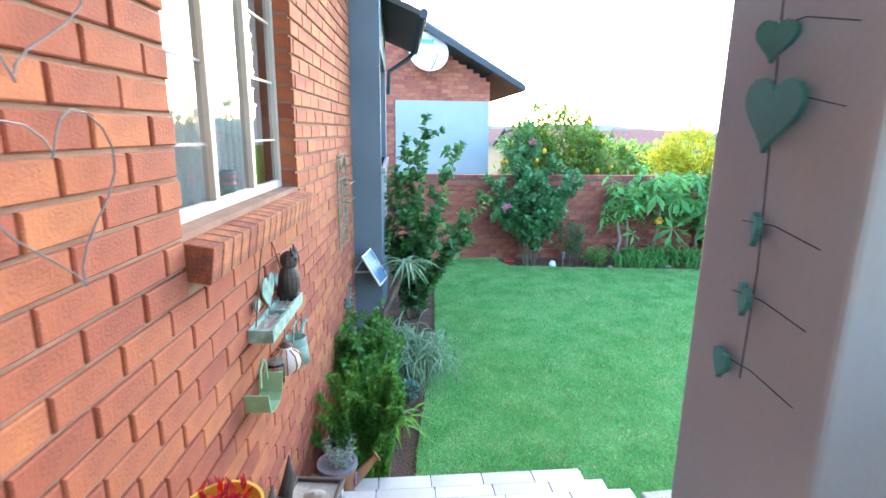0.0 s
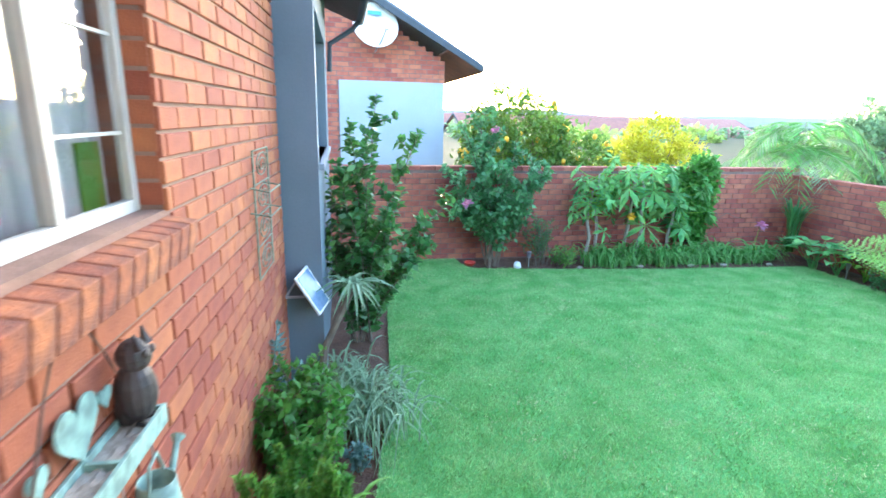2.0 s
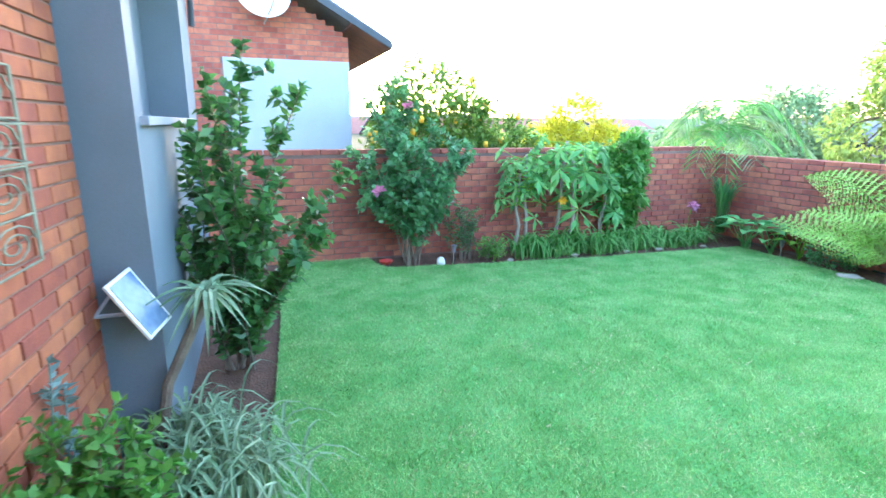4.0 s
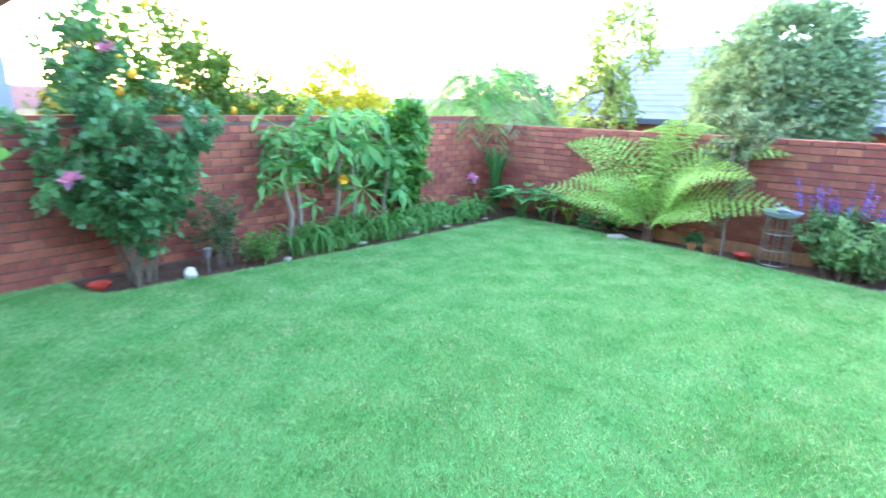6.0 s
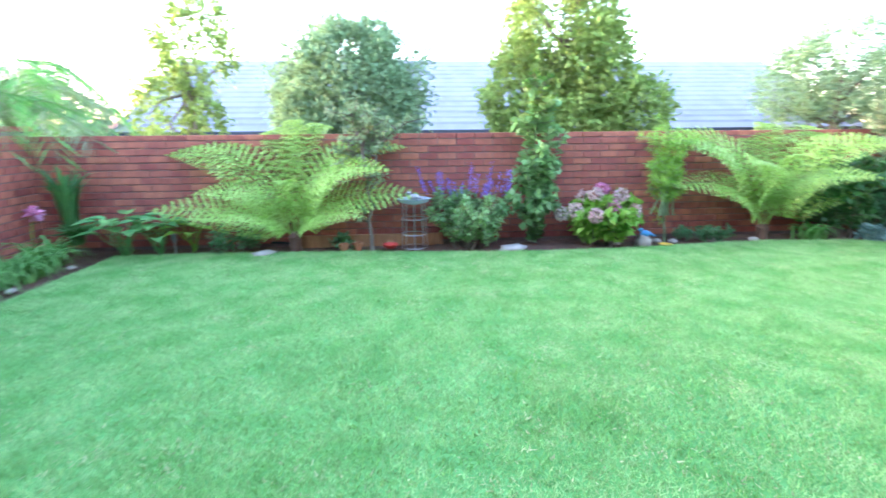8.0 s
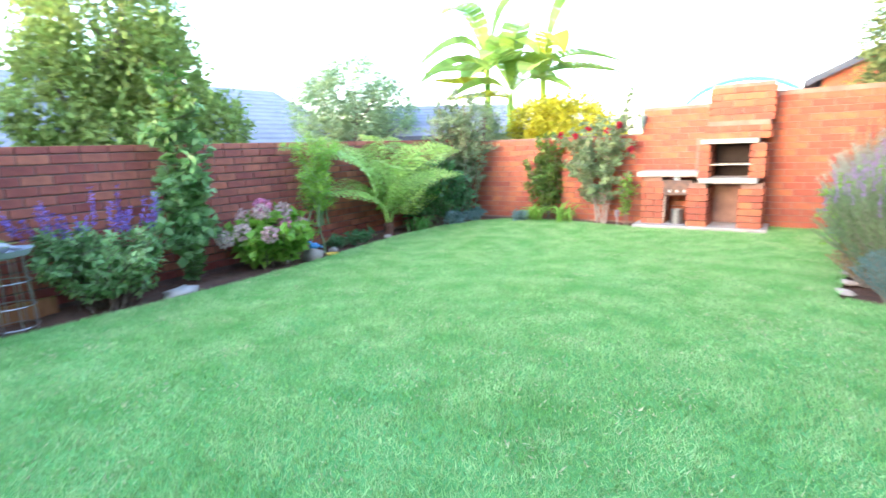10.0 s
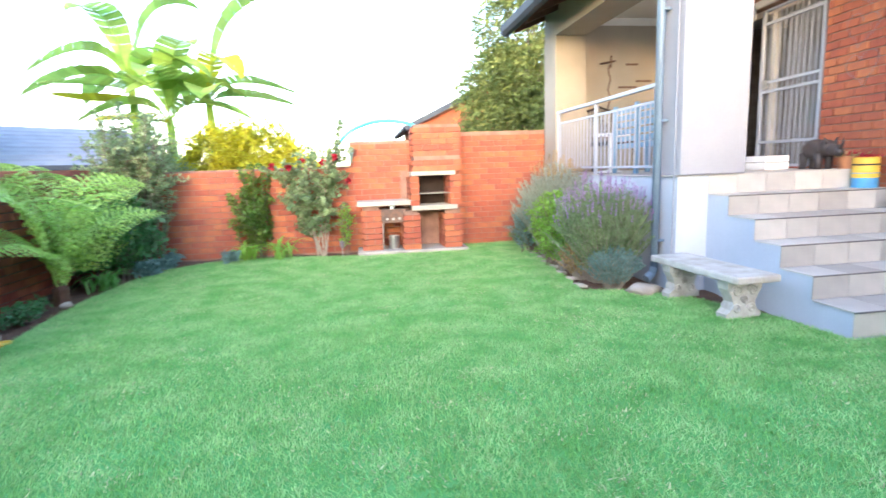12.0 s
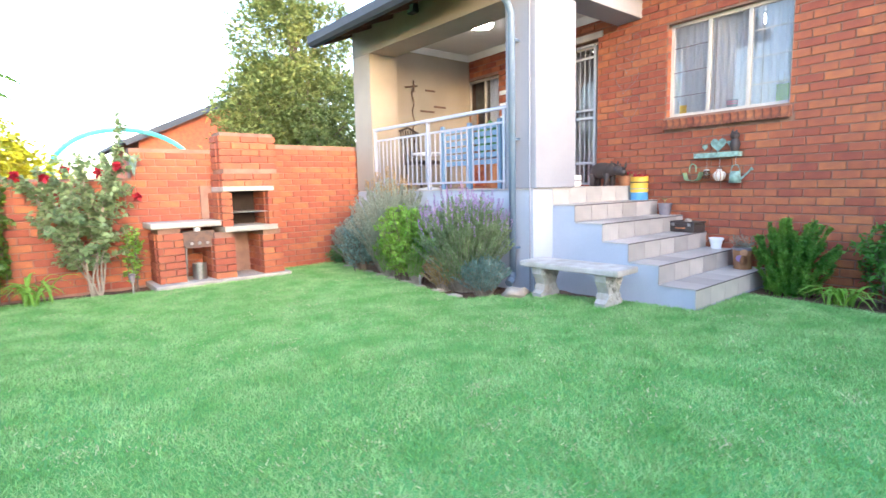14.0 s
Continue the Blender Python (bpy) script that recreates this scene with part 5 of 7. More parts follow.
bk = in_house("bucket", "pale blue bucket with red stripes on the inner sill", "bucket", (-0.16, 2.62, 1.885))
part("body", Shape().lathe([(0.045, 0), (0.058, 0.13), (0.052, 0.13), (0.04, 0.01)], 20), "panel_pale", bk, smooth=True)
for z in (0.075, 0.10):
    part("stripe", Shape().lathe([(0.0525 + z * 0.03, z), (0.0535 + z * 0.03, z), (0.0540 + z * 0.03, z + 0.012), (0.0525 + z * 0.03, z + 0.012)], 20), "pink", bk, "red stripe")
at_house(whole("yellow_tin", Shape().lathe([(0.04, 0), (0.04, 0.14), (0.036, 0.14), (0.036, 0.01)], 16), "yellow", "yellow tin on the inner sill", "tin", at=(-0.16, 2.05, 1.885)))
at_house(whole("green_card", Shape().box(-0.004, 0.004, -0.06, 0.06, 0, 0.22), "lime", "pale green card leaning by the window", "card", at=(-0.16, 3.12, 1.885)))

kl = thing("kitchen_lamp", "round glowing ceiling lamp inside the kitchen", "lamp", (-1.8, 2.35, 3.26))
part("base", Shape().lathe([(0.001, 0.0), (0.20, 0.0), (0.20, -0.02), (0.001, -0.02)], 28), "white", kl)
part("diffuser", Shape().lathe([(0.001, -0.08), (0.10, -0.07), (0.17, -0.045), (0.19, -0.0205), (0.001, -0.0205)], 28), "lamp_kitchen", kl, "glowing white diffuser", True)

# sliding door opening with a white steel security gate
gate = in_house("security_gate", "white barred steel security gate across half the doorway", "gate")
part("gate_frame", Shape().box(-0.06, -0.02, -0.09, -0.05, LAND, 2.98, 0.003).box(-0.06, -0.02, 0.84, 0.88, LAND, 2.98, 0.003).box(-0.06, -0.02, -0.05, 0.84, LAND + 0.01, LAND + 0.05, 0.003).box(-0.06, -0.02, -0.05, 0.84, 3.00, 2.98, 0.003), "white_metal", gate)
for z in (1.40, 2.02, 2.13, 2.83):
    part("crossbar", Shape().box(-0.055, -0.025, -0.05, 0.84, z - 0.016, z + 0.016, 0.003), "white_metal", gate)
for k in range(10):
    part("bar", Shape().tube([(-0.04, 0.035 + k * 0.081, LAND + 0.04), (-0.04, 0.035 + k * 0.081, 2.95)], 0.007, 6), "white_metal", gate)
part("lock_box", Shape().box(-0.065, -0.015, -0.05, 0.04, 2.06, 2.16, 0.004), "steel", gate)
dr = in_house("door_1", "half-open wooden-framed sliding glass door behind the gate", "door", kind="structure")
part("door_frame", Shape().box(-0.20, -0.12, -0.04, 0.03, LAND, 2.97).box(-0.20, -0.12, 0.83, 0.90, LAND, 3.04).box(-0.20, -0.12, -0.70, 0.83, 2.97, 3.04), "frame_cream", dr)
part("jamb", Shape().box(-0.22, -0.02, -0.70, -0.63, LAND, 2.97, 0.004), "wood", dr, "varnished orange wooden door jamb")
part("pane", Shape().box(-0.163, -0.157, 0.03, 0.83, LAND + 0.02, 2.97), "glass", dr).visible_shadow = False
at_house(whole("curtain", drape(0.0, 0.84, LAND + 0.01, 2.96, -0.30, 9), "net", "pale curtain behind the gate", "curtain", smooth=True))
struct_head = at_house(structure("trim_door_head", Shape().box(-0.02, 0.012, -0.8, 1.0, 3.05, 3.13), "frame_cream", "cream head rail above the door", "trim"))

# ---- wall decorations beside the steps ----
def heart_outline(size, n=28):
    pts = []
    for k in range(n):
        t = 2 * math.pi * k / n
        pts.append((size * 0.0625 * 16 * math.sin(t) ** 3 * 0.5, size * 0.0625 * (13 * math.cos(t) - 5 * math.cos(2 * t) - 2 * math.cos(3 * t) - math.cos(4 * t)) * 0.5))
    return pts


shelf = in_house("wall_planter", "weathered mint wooden wall planter filled with soil", "planter", (0.0, 2.335, 1.375))
shelf.scale = (1, 0.9, 1)
part("back_board", Shape().box(0.001, 0.012, 0, 0.54, 0, 0.055, 0.002), "mint", shelf)
part("front_board", Shape().box(0.088, 0.10, 0, 0.54, 0, 0.055, 0.002), "mint", shelf)
part("bottom_board", Shape().box(0.012, 0.088, 0, 0.54, 0, 0.01), "mint", shelf)
for y in (0.0, 0.265, 0.528):
    part("divider", Shape().box(0.012, 0.088, y, y + 0.012, 0.01, 0.052), "mint", shelf)
soil = Shape()
for a in (0.014, 0.279):
    soil.add([(0.013 + 0.0745 * i / 6, a + 0.247 * j / 14, 0.036 + 0.010 * noise.noise(Vector((i * 0.8, j * 0.8 + a * 30, 1)))) for i in range(7) for j in range(15)], [(i * 15 + j, (i + 1) * 15 + j, (i + 1) * 15 + j + 1, i * 15 + j + 1) for i in range(6) for j in range(14)])
part("soil", soil, "stone", shelf, "dry grey soil")
part("hanging_wire", Shape().tube([(0.03, 0.02, 0.06), (0.02, 0.15, 0.26), (0.01, 0.30, 0.43)], 0.003, 5).tube([(0.03, 0.52, 0.06), (0.02, 0.42, 0.26), (0.01, 0.30, 0.43)], 0.003, 5), "rust", shelf)
for y, z, s, lab in ((2.57, 1.52, 0.17, "large mint tin heart above the planter"), (2.42, 1.50, 0.07, "small mint tin heart above the planter"), (2.69, 1.53, 0.06, "small mint tin heart by the owl")):
    at_house(whole("tin_heart", Shape().prism(heart_outline(s), "x", 0.015, 0.021), "mint", lab, "heart", at=(0, y, z)))
owl = Shape().blob((0, 0, 0.085), (0.05, 0.052, 0.085), 14, 10).blob((0.005, 0, 0.185), (0.042, 0.046, 0.045), 12, 8).tube([(0.03, 0.02, 0.21), (0.02, 0.025, 0.255)], [0.016, 0.002], 6).tube([(0.03, -0.02, 0.21), (0.02, -0.025, 0.25)], [0.016, 0.002], 6).tube([(0, 0.02, 0), (0.03, 0.03, 0.0)], 0.008, 5).tube([(0, -0.02, 0), (0.03, -0.03, 0.0)], 0.008, 5).blob((0.042, 0.018, 0.195), (0.008, 0.012, 0.012), 8, 6).blob((0.042, -0.018, 0.195), (0.008, 0.012, 0.012), 8, 6).blob((-0.03, 0, 0.03), (0.03, 0.03, 0.05), 8, 6)
at_house(whole("owl_ornament", owl, "rhino", "dark rusty metal owl sitting on the planter", "ornament", at=(0.055, 2.765, 1.415)))
tb = in_house("hanging_trough", "green painted tin trough hung on a handle", "planter", (0.06, 2.31, 1.12))
tb.scale = (1, 1.35, 1)
part("trough", Shape().prism([(-0.075, 0.10), (-0.06, 0.02), (-0.03, 0.0), (0.03, 0.0), (0.06, 0.02), (0.075, 0.10), (0.07, 0.10), (0.055, 0.025), (0.03, 0.006), (-0.03, 0.006), (-0.055, 0.025), (-0.07, 0.10)], "x", -0.045, 0.045), "green_paint", tb)
part("handle", Shape().tube([(0.0, -0.03, 0.10), (0.0, -0.025, 0.17), (0, 0, 0.20), (0, 0.025, 0.17), (0.0, 0.03, 0.10)], 0.006, 6), "green_paint", tb)
jar = in_house("glass_jar", "small glass jar lantern hung under the planter", "lantern", (0.06, 2.47, 1.145))
part("jar", Shape().lathe([(0.034, 0), (0.036, 0.07), (0.028, 0.085), (0.026, 0.085), (0.032, 0.07), (0.03, 0.005)], 16), "glass", jar, smooth=True)
part("lid", Shape().lathe([(0.030, 0.085), (0.032, 0.087), (0.032, 0.10), (0.001, 0.104)], 16), "steel", jar)
part("hook", Shape().tube([(0, 0, 0.10), (0, 0, 0.225)], 0.002, 5), "steel", jar)
lan = in_house("ceramic_lantern", "white ribbed ceramic lantern hanging from a hook", "lantern", (0.065, 2.615, 1.112))
part("body", Shape().lathe([(0.028, 0), (0.06, 0.03), (0.068, 0.06), (0.058, 0.095), (0.025, 0.118), (0.024, 0.13), (0.018, 0.13), (0.02, 0.112)], 24), "ceramic", lan, smooth=True)
for k in range(10):
    a = 2 * math.pi * k / 10
    part("rib", Shape().tube([(math.cos(a) * r, math.sin(a) * r, z) for r, z in ((0.030, 0.004), (0.061, 0.03), (0.070, 0.06), (0.060, 0.095), (0.027, 0.118))], 0.004, 5), "terracotta", lan, "tan rib")
part("cap", Shape().lathe([(0.026, 0.13), (0.03, 0.134), (0.012, 0.15), (0.001, 0.152)], 14), "rust", lan)
part("hook", Shape().tube([(0, 0, 0.15), (0, 0, 0.255)], 0.0025, 5), "steel", lan)
can = in_house("watering_can", "mint green toy watering can hung on the wall", "watering can", (0.065, 2.785, 1.088))
part("body", Shape().lathe([(0.062, 0), (0.05, 0.13), (0.046, 0.13), (0.058, 0.005)], 20), "mint", can, smooth=True)
part("spout", Shape().tube([(0, 0.05, 0.03), (0, 0.12, 0.10), (0, 0.155, 0.14), (0, 0.172, 0.15)], [0.014, 0.010, 0.010, 0.022], 8), "mint", can)
part("handle", Shape().tube([(0, -0.05, 0.12), (0, -0.03, 0.19), (0, 0.02, 0.20), (0, 0.05, 0.13)], 0.005, 6), "mint", can)
part("hook", Shape().tube([(0, 0.0, 0.195), (0, 0, 0.285)], 0.0025, 5), "steel", can)

wire = in_house("wire_hearts", "three linked hearts of twisted grey wire on the brick wall", "wall decoration", (0.0, 1.38, 2.44))
for y, z, tw in ((0.03, 0.37, 14), (-0.01, 0.0, -10), (0.03, -0.37, 8)):
    o = [Matrix.Rotation(radians(tw), 3, "X") @ Vector((0, a, b)) for a, b in heart_outline(0.36)]
    pts = [(0.018 + 0.006 * math.sin(k), p.y + y, p.z + z) for k, p in enumerate(o)]
    part("heart", Shape().tube(pts + pts[:1], 0.0022, 5), "grey_pot", wire)

tre = in_house("iron_trellis", "narrow rusty green iron scroll trellis on the brick wall", "trellis", (0.02, 4.40, 1.27))
tre.scale = (1, 2.0, 0.93)
for y in (0.0, 0.20):
    part("upright", Shape().tube([(0.0, y, 0.0), (0.0, y, 0.78)], 0.006, 6), "trellis", tre)
for z in (0.0, 0.20, 0.39, 0.58, 0.78):
    part("crossbar", Shape().tube([(0, 0, z), (0, 0.20, z)], 0.005, 6), "trellis", tre)
for k in range(4):
    pts = []
    for j in range(22):
        a = j / 21 * 4.2 * math.pi
        r = 0.085 * (1 - j / 26)
        pts.append((0.006, 0.10 + math.cos(a) * r, 0.10 + 0.195 * k + math.sin(a) * r))
    part("scroll", Shape().tube(pts, 0.004, 5), "trellis", tre)
part("basket", Shape().tube([(0.0, -0.06, 0.44), (0.10, -0.06, 0.42), (0.10, 0.10, 0.42), (0.0, 0.10, 0.44)], 0.005, 5).tube([(0.0, -0.05, 0.58), (0.10, -0.06, 0.56), (0.10, 0.10, 0.56), (0.0, 0.10, 0.58)], 0.005, 5), "trellis", tre)

sol = thing("solar_lamp", "white-framed solar panel on a bracket against the grey wall", "solar panel", (0.26, 5.28, 0.90))
SOLAR = pose(0, 0, 0, 22, 60, 0)
part("panel", Shape().box(-0.17, 0.17, -0.11, 0.11, -0.009, 0.009, 0.004).turned(SOLAR), "white", sol)
part("solar_cell", Shape().box(-0.152, 0.152, -0.092, 0.092, 0.0095, 0.0125).turned(SOLAR), "solar", sol, "blue-grey solar cells")
part("bracket", Shape().tube([(-0.02, 0.10, 0.0), (-0.06, 0.0, -0.05), (-0.20, 0.0, -0.05)], 0.011, 6).tube([(-0.20, 0.0, -0.05), (-0.12, 0.06, 0.06), (-0.06, 0.10, 0.09)], 0.009, 6), "white_metal", sol)

# hearts strung on the pillar beside the steps
gar = thing("heart_garland", "string of teal felt hearts hanging on the pillar", "garland", (1.21, 1.385, 2.22))
part("string", Shape().tube([(-0.012, 0.02, 0.3), (-0.018, 0.0, 0.12), (-0.012, -0.01, -0.1), (-0.016, -0.03, -0.30), (-0.012, -0.02, -0.54)], 0.0018, 5), "dark", gar)
for z in (0.16, 0.03, -0.21, -0.36, -0.51):
    part("twine", Shape().tube([(-0.02, 0.03, z), (-0.02, -0.06, z + 0.005), (-0.006, -0.16, z - 0.02)], 0.0014, 5), "dark", gar)
for y, z, s, tw in ((0.0, 0.14, 0.085, 15), (-0.01, 0.01, 0.155, 0), (0.0, -0.22, 0.075, -28), (0.0, -0.37, 0.075, -22), (0.04, -0.53, 0.075, -12)):
    part("felt_heart", Shape().prism(heart_outline(s), "x", -0.006, 0.006).turned(pose(-0.02 - s * 0.25 * math.sin(radians(tw)), y, z, 6, 0, tw)), "teal", gar)

# ---- things on the steps ----
T = [LAND - RISE * (k + 1) for k in range(5)]
rh = Shape()
rh.blob((0, 0, 0.20), (0.085, 0.20, 0.105), 18, 12).blob((0, 0.17, 0.21), (0.07, 0.10, 0.085), 14, 10).blob((0, 0.28, 0.19), (0.05, 0.095, 0.06), 14, 10).blob((0, 0.36, 0.165), (0.042, 0.05, 0.042), 12, 8)
rh.tube([(0, 0.37, 0.19), (0, 0.41, 0.25), (0, 0.415, 0.30)], [0.022, 0.014, 0.002], 8).tube([(0, 0.31, 0.23), (0, 0.325, 0.28)], [0.016, 0.002], 8)
rh.tube([(0.04, 0.23, 0.25), (0.06, 0.22, 0.31)], [0.018, 0.008], 8).tube([(-0.04, 0.23, 0.25), (-0.06, 0.22, 0.31)], [0.018, 0.008], 8)
for x, y in ((0.05, 0.13), (-0.05, 0.13), (0.05, -0.13), (-0.05, -0.13)):
    rh.tube([(x, y, 0.16), (x, y + 0.01, 0.07), (x, y, 0.0)], [0.045, 0.034, 0.038], 10)
rh.tube([(0, -0.19, 0.24), (0, -0.22, 0.16)], [0.012, 0.005], 6)
whole("rhino_statue", rh, "rhino", "dark brown rhinoceros statue standing on the landing", "statue", at=(0.10, 1.20, LAND), turn=-14, smooth=True)
cr = thing("wooden_crate", "low whitewashed wooden crate on the landing", "crate", (0.30, 0.72, LAND))
for z in (0.01, 0.085):
    part("side_board", Shape().box(0.13, 0.145, -0.2, 0.2, z, z + 0.065, 0.002), "white", cr)
    part("side_board", Shape().box(-0.145, -0.13, -0.2, 0.2, z, z + 0.065, 0.002), "white", cr)
    part("end_board", Shape().box(-0.13, 0.13, -0.2, -0.185, z, z + 0.065, 0.002), "white", cr)
    part("end_board", Shape().box(-0.13, 0.13, 0.185, 0.2, z, z + 0.065, 0.002), "white", cr)
part("bottom", Shape().box(-0.13, 0.13, -0.185, 0.185, 0.0, 0.012), "white", cr)
yp = thing("tin_planter", "yellow and blue painted tin planter on the top step", "planter", (0.0, 1.67, T[0]))
yp.scale = (0.92, 0.92, 0.86)
part("lower_tin", Shape().lathe([(0.115, 0), (0.118, 0.008), (0.115, 0.016), (0.115, 0.15), (0.118, 0.158), (0.118, 0.165), (0.001, 0.166)], 28), "blue", yp, "blue lower tin")
part("upper_tin", Shape().lathe([(0.116, 0.166), (0.118, 0.172), (0.115, 0.18), (0.115, 0.32), (0.118, 0.328), (0.118, 0.335), (0.108, 0.335), (0.108, 0.30), (0.001, 0.30)], 28), "yellow", yp, "yellow upper tin")
part("band", Shape().lathe([(0.1165, 0.11), (0.1175, 0.112), (0.1175, 0.158), (0.1165, 0.16)], 28), "yellow", yp)
part("stripe", Shape().lathe([(0.1165, 0.245), (0.1172, 0.247), (0.1172, 0.262), (0.1165, 0.264)], 28), "dark", yp, "dark stripe")
put("succulent", fast_mesh("succulent", leaf_quads(np.array([[0, 0, 0.31]]) + prng.normal(0, 0.045, (70, 3)) * np.array([1, 1, 0.15]), prng.normal(0, 0.5, (70, 3)) + np.array([0, 0, 1]), 0.06, 0.02), 4, "rose_red"), yp, "reddish succulent")
gp = pot("pot", "grey plastic pot with a spiky succulent", (0.13, 2.02, T[1]), 0.06, 0.075, 0.14, "grey_pot")
put("plant", fast_mesh("plant", np.concatenate([ribbon(arch((0, 0, 0.12), a, 0.09, 0.13, 0.5, 5), 0.012, 1, 0.2) for a in np.linspace(0, 6.2, 16)]), 4, "dry"), gp)
br_ = thing("pot", "brown pot of dry red and cream succulents by the wall", "pot", (0.02, 1.50, LAND))
part("body", Shape().lathe([(0.08, 0), (0.10, 0.12), (0.09, 0.12), (0.085, 0.10), (0.001, 0.10)], 22), "terracotta", br_)
put("plant", fast_mesh("plant", leaf_quads(np.array([[0, 0, 0.11]]) + prng.normal(0, 0.05, (120, 3)) * np.array([1, 1, 0.2]), prng.normal(0, 0.6, (120, 3)) + np.array([0, 0, 1]), 0.06, 0.025), 4, "dry"), br_)
put("plant", fast_mesh("plant", leaf_quads(np.array([[0.02, 0.03, 0.12]]) + prng.normal(0, 0.03, (40, 3)) * np.array([1, 1, 0.2]), prng.normal(0, 0.6, (40, 3)) + np.array([0, 0, 1]), 0.06, 0.018), 4, "rose_red"), br_, "dark red succulent")
suit = thing("suitcase_planter", "old dark leather suitcase lying open with soil", "suitcase", (0.10, 2.33, T[2]), turn=-8)
part("case", Shape().box(-0.11, 0.11, -0.16, 0.16, 0, 0.10, 0.012), "leather", suit)
part("rim", Shape().box(-0.115, -0.095, -0.165, 0.165, 0.10, 0.125, 0.004).box(0.095, 0.115, -0.165, 0.165, 0.10, 0.125, 0.004).box(-0.095, 0.095, -0.165, -0.145, 0.10, 0.125, 0.004).box(-0.095, 0.095, 0.145, 0.165, 0.10, 0.125, 0.004), "leather", suit)
part("soil", Shape().box(-0.095, 0.095, -0.145, 0.145, 0.10, 0.108), "stone", suit)
part("handle", Shape().tube([(0.112, -0.05, 0.05), (0.145, -0.045, 0.05), (0.145, 0.045, 0.05), (0.112, 0.05, 0.05)], 0.008, 8), "terracotta", suit, "tan leather handle")
for y in (-0.10, 0.10):
    part("clasp", Shape().box(0.108, 0.118, y - 0.018, y + 0.018, 0.07, 0.105, 0.002), "steel", suit)
part("pebble", Shape().blob((0.02, 0.03, 0.125), (0.05, 0.035, 0.028), 12, 8, 0.3), "stone", suit, smooth=True)
pot("pot", "white ceramic pot with bare soil on the step", (0.10, 2.63, T[3]), 0.05, 0.07, 0.12, "white")
wc = thing("wooden_pot", "wooden barrel pot shaped like a watering can", "pot", (0.14, 2.96, T[4]))
part("body", Shape().lathe([(0.085, 0), (0.10, 0.20), (0.104, 0.205), (0.104, 0.225), (0.09, 0.225), (0.088, 0.19), (0.001, 0.19)], 26), "wood", wc)
part("rim", Shape().lathe([(0.103, 0.20), (0.110, 0.205), (0.110, 0.228), (0.092, 0.230), (0.092, 0.222)], 26), "grey_pot", wc, "bluish painted rim")
part("spout", Shape().tube([(0.07, 0.03, 0.08), (0.15, 0.06, 0.14), (0.20, 0.08, 0.19), (0.215, 0.085, 0.20)], [0.04, 0.024, 0.016, 0.036], 10), "wood", wc)
part("handle_stub", Shape().tube([(-0.09, -0.02, 0.14), (-0.14, -0.03, 0.16)], 0.022, 8), "wood", wc)
part("badge", Shape().prism([(0.035 * math.cos(a * 0.5236), 0.12 + 0.035 * math.sin(a * 0.5236)) for a in range(12)], "x", 0.098, 0.104), "lavender", wc, "round lilac badge")
put("plant", fast_mesh("plant", stem_leaves([bend((x * 0.3, y * 0.3, 0.19), (x, y, prng.uniform(0.26, 0.36)), 4) for x, y in prng.uniform(-0.11, 0.11, (40, 2))], 140, 0.02, 0.008), 4, "grey_leaf"), wc, "grey-green trailing plant")

# ---- stone bench ----
bench = thing("garden_bench", "weathered cast-stone garden bench with scrolled legs", "bench", (1.95, 2.14, 0.0), turn=3)
part("seat", Shape().box(-0.19, 0.19, -0.54, 0.54, 0.30, 0.36, 0.014), "bench_stone", bench)
for y in (-0.35, 0.35):
    leg = Shape()
    prof = [(-0.15, 0), (0.15, 0), (0.155, 0.04), (0.115, 0.07), (0.095, 0.13), (0.12, 0.19), (0.15, 0.235), (0.155, 0.30), (-0.155, 0.30), (-0.15, 0.235), (-0.12, 0.19), (-0.095, 0.13), (-0.115, 0.07), (-0.155, 0.04)]
    leg.prism(prof, "y", y - 0.055, y + 0.055)
    lg = part("leg", leg, "bench_stone", bench)
    for sgn in (1, -1):
        for x, z, r in ((0.07, 0.22, 0.05), (0.065, 0.08, 0.04), (0.0, 0.15, 0.035)):
            for face in (1, -1):
                pts = [(sgn * x + r * (1 - j / 16) * math.cos(j * 0.75), y + face * 0.058, z + r * (1 - j / 16) * math.sin(j * 0.75)) for j in range(13)]
                part("scroll", Shape().tube(pts, 0.011, 6), "bench_stone", lg)

# ---- veranda rail, furniture ----
rail = thing("veranda_rail", "white painted steel balustrade along the veranda", "railing", (1.86, 0, LAND))
part("handrail", Shape().box(-0.025, 0.025, -1.5, 1.18, 0.86, 0.90, 0.006), "white_metal", rail)
part("top_bar", Shape().box(-0.012, 0.012, -1.5, 1.18, 0.71, 0.735, 0.003), "white_metal", rail)
part("bottom_bar", Shape().box(-0.012, 0.012, -1.5, 1.18, 0.07, 0.095, 0.003), "white_metal", rail)
for y in (-1.47, -0.22, 1.13):
    part("post", Shape().box(-0.02, 0.02, y - 0.02, y + 0.02, 0.0, 0.86, 0.003), "white_metal", rail)
for k in range(26):
    y = -1.38 + k * 0.1
    if min(abs(y - p) for p in (-1.47, -0.22, 1.13)) > 0.04:
        part("baluster", Shape().box(-0.007, 0.007, y - 0.007, y + 0.007, 0.095, 0.71), "white_metal", rail)
bb = thing("slatted_bench", "pale blue slatted wooden bench on the veranda", "bench", (1.45, 0.28, LAND))
for k in range(6):
    part("back_slat", Shape().box(0.10, 0.125, -0.55, 0.55, 0.30 + k * 0.085, 0.36 + k * 0.085, 0.004), "bench_blue", bb)
for y in (-0.52, 0.0, 0.52):
    part("back_post", Shape().box(0.125, 0.165, y - 0.03, y + 0.03, 0.0, 0.82, 0.004), "bench_blue", bb)
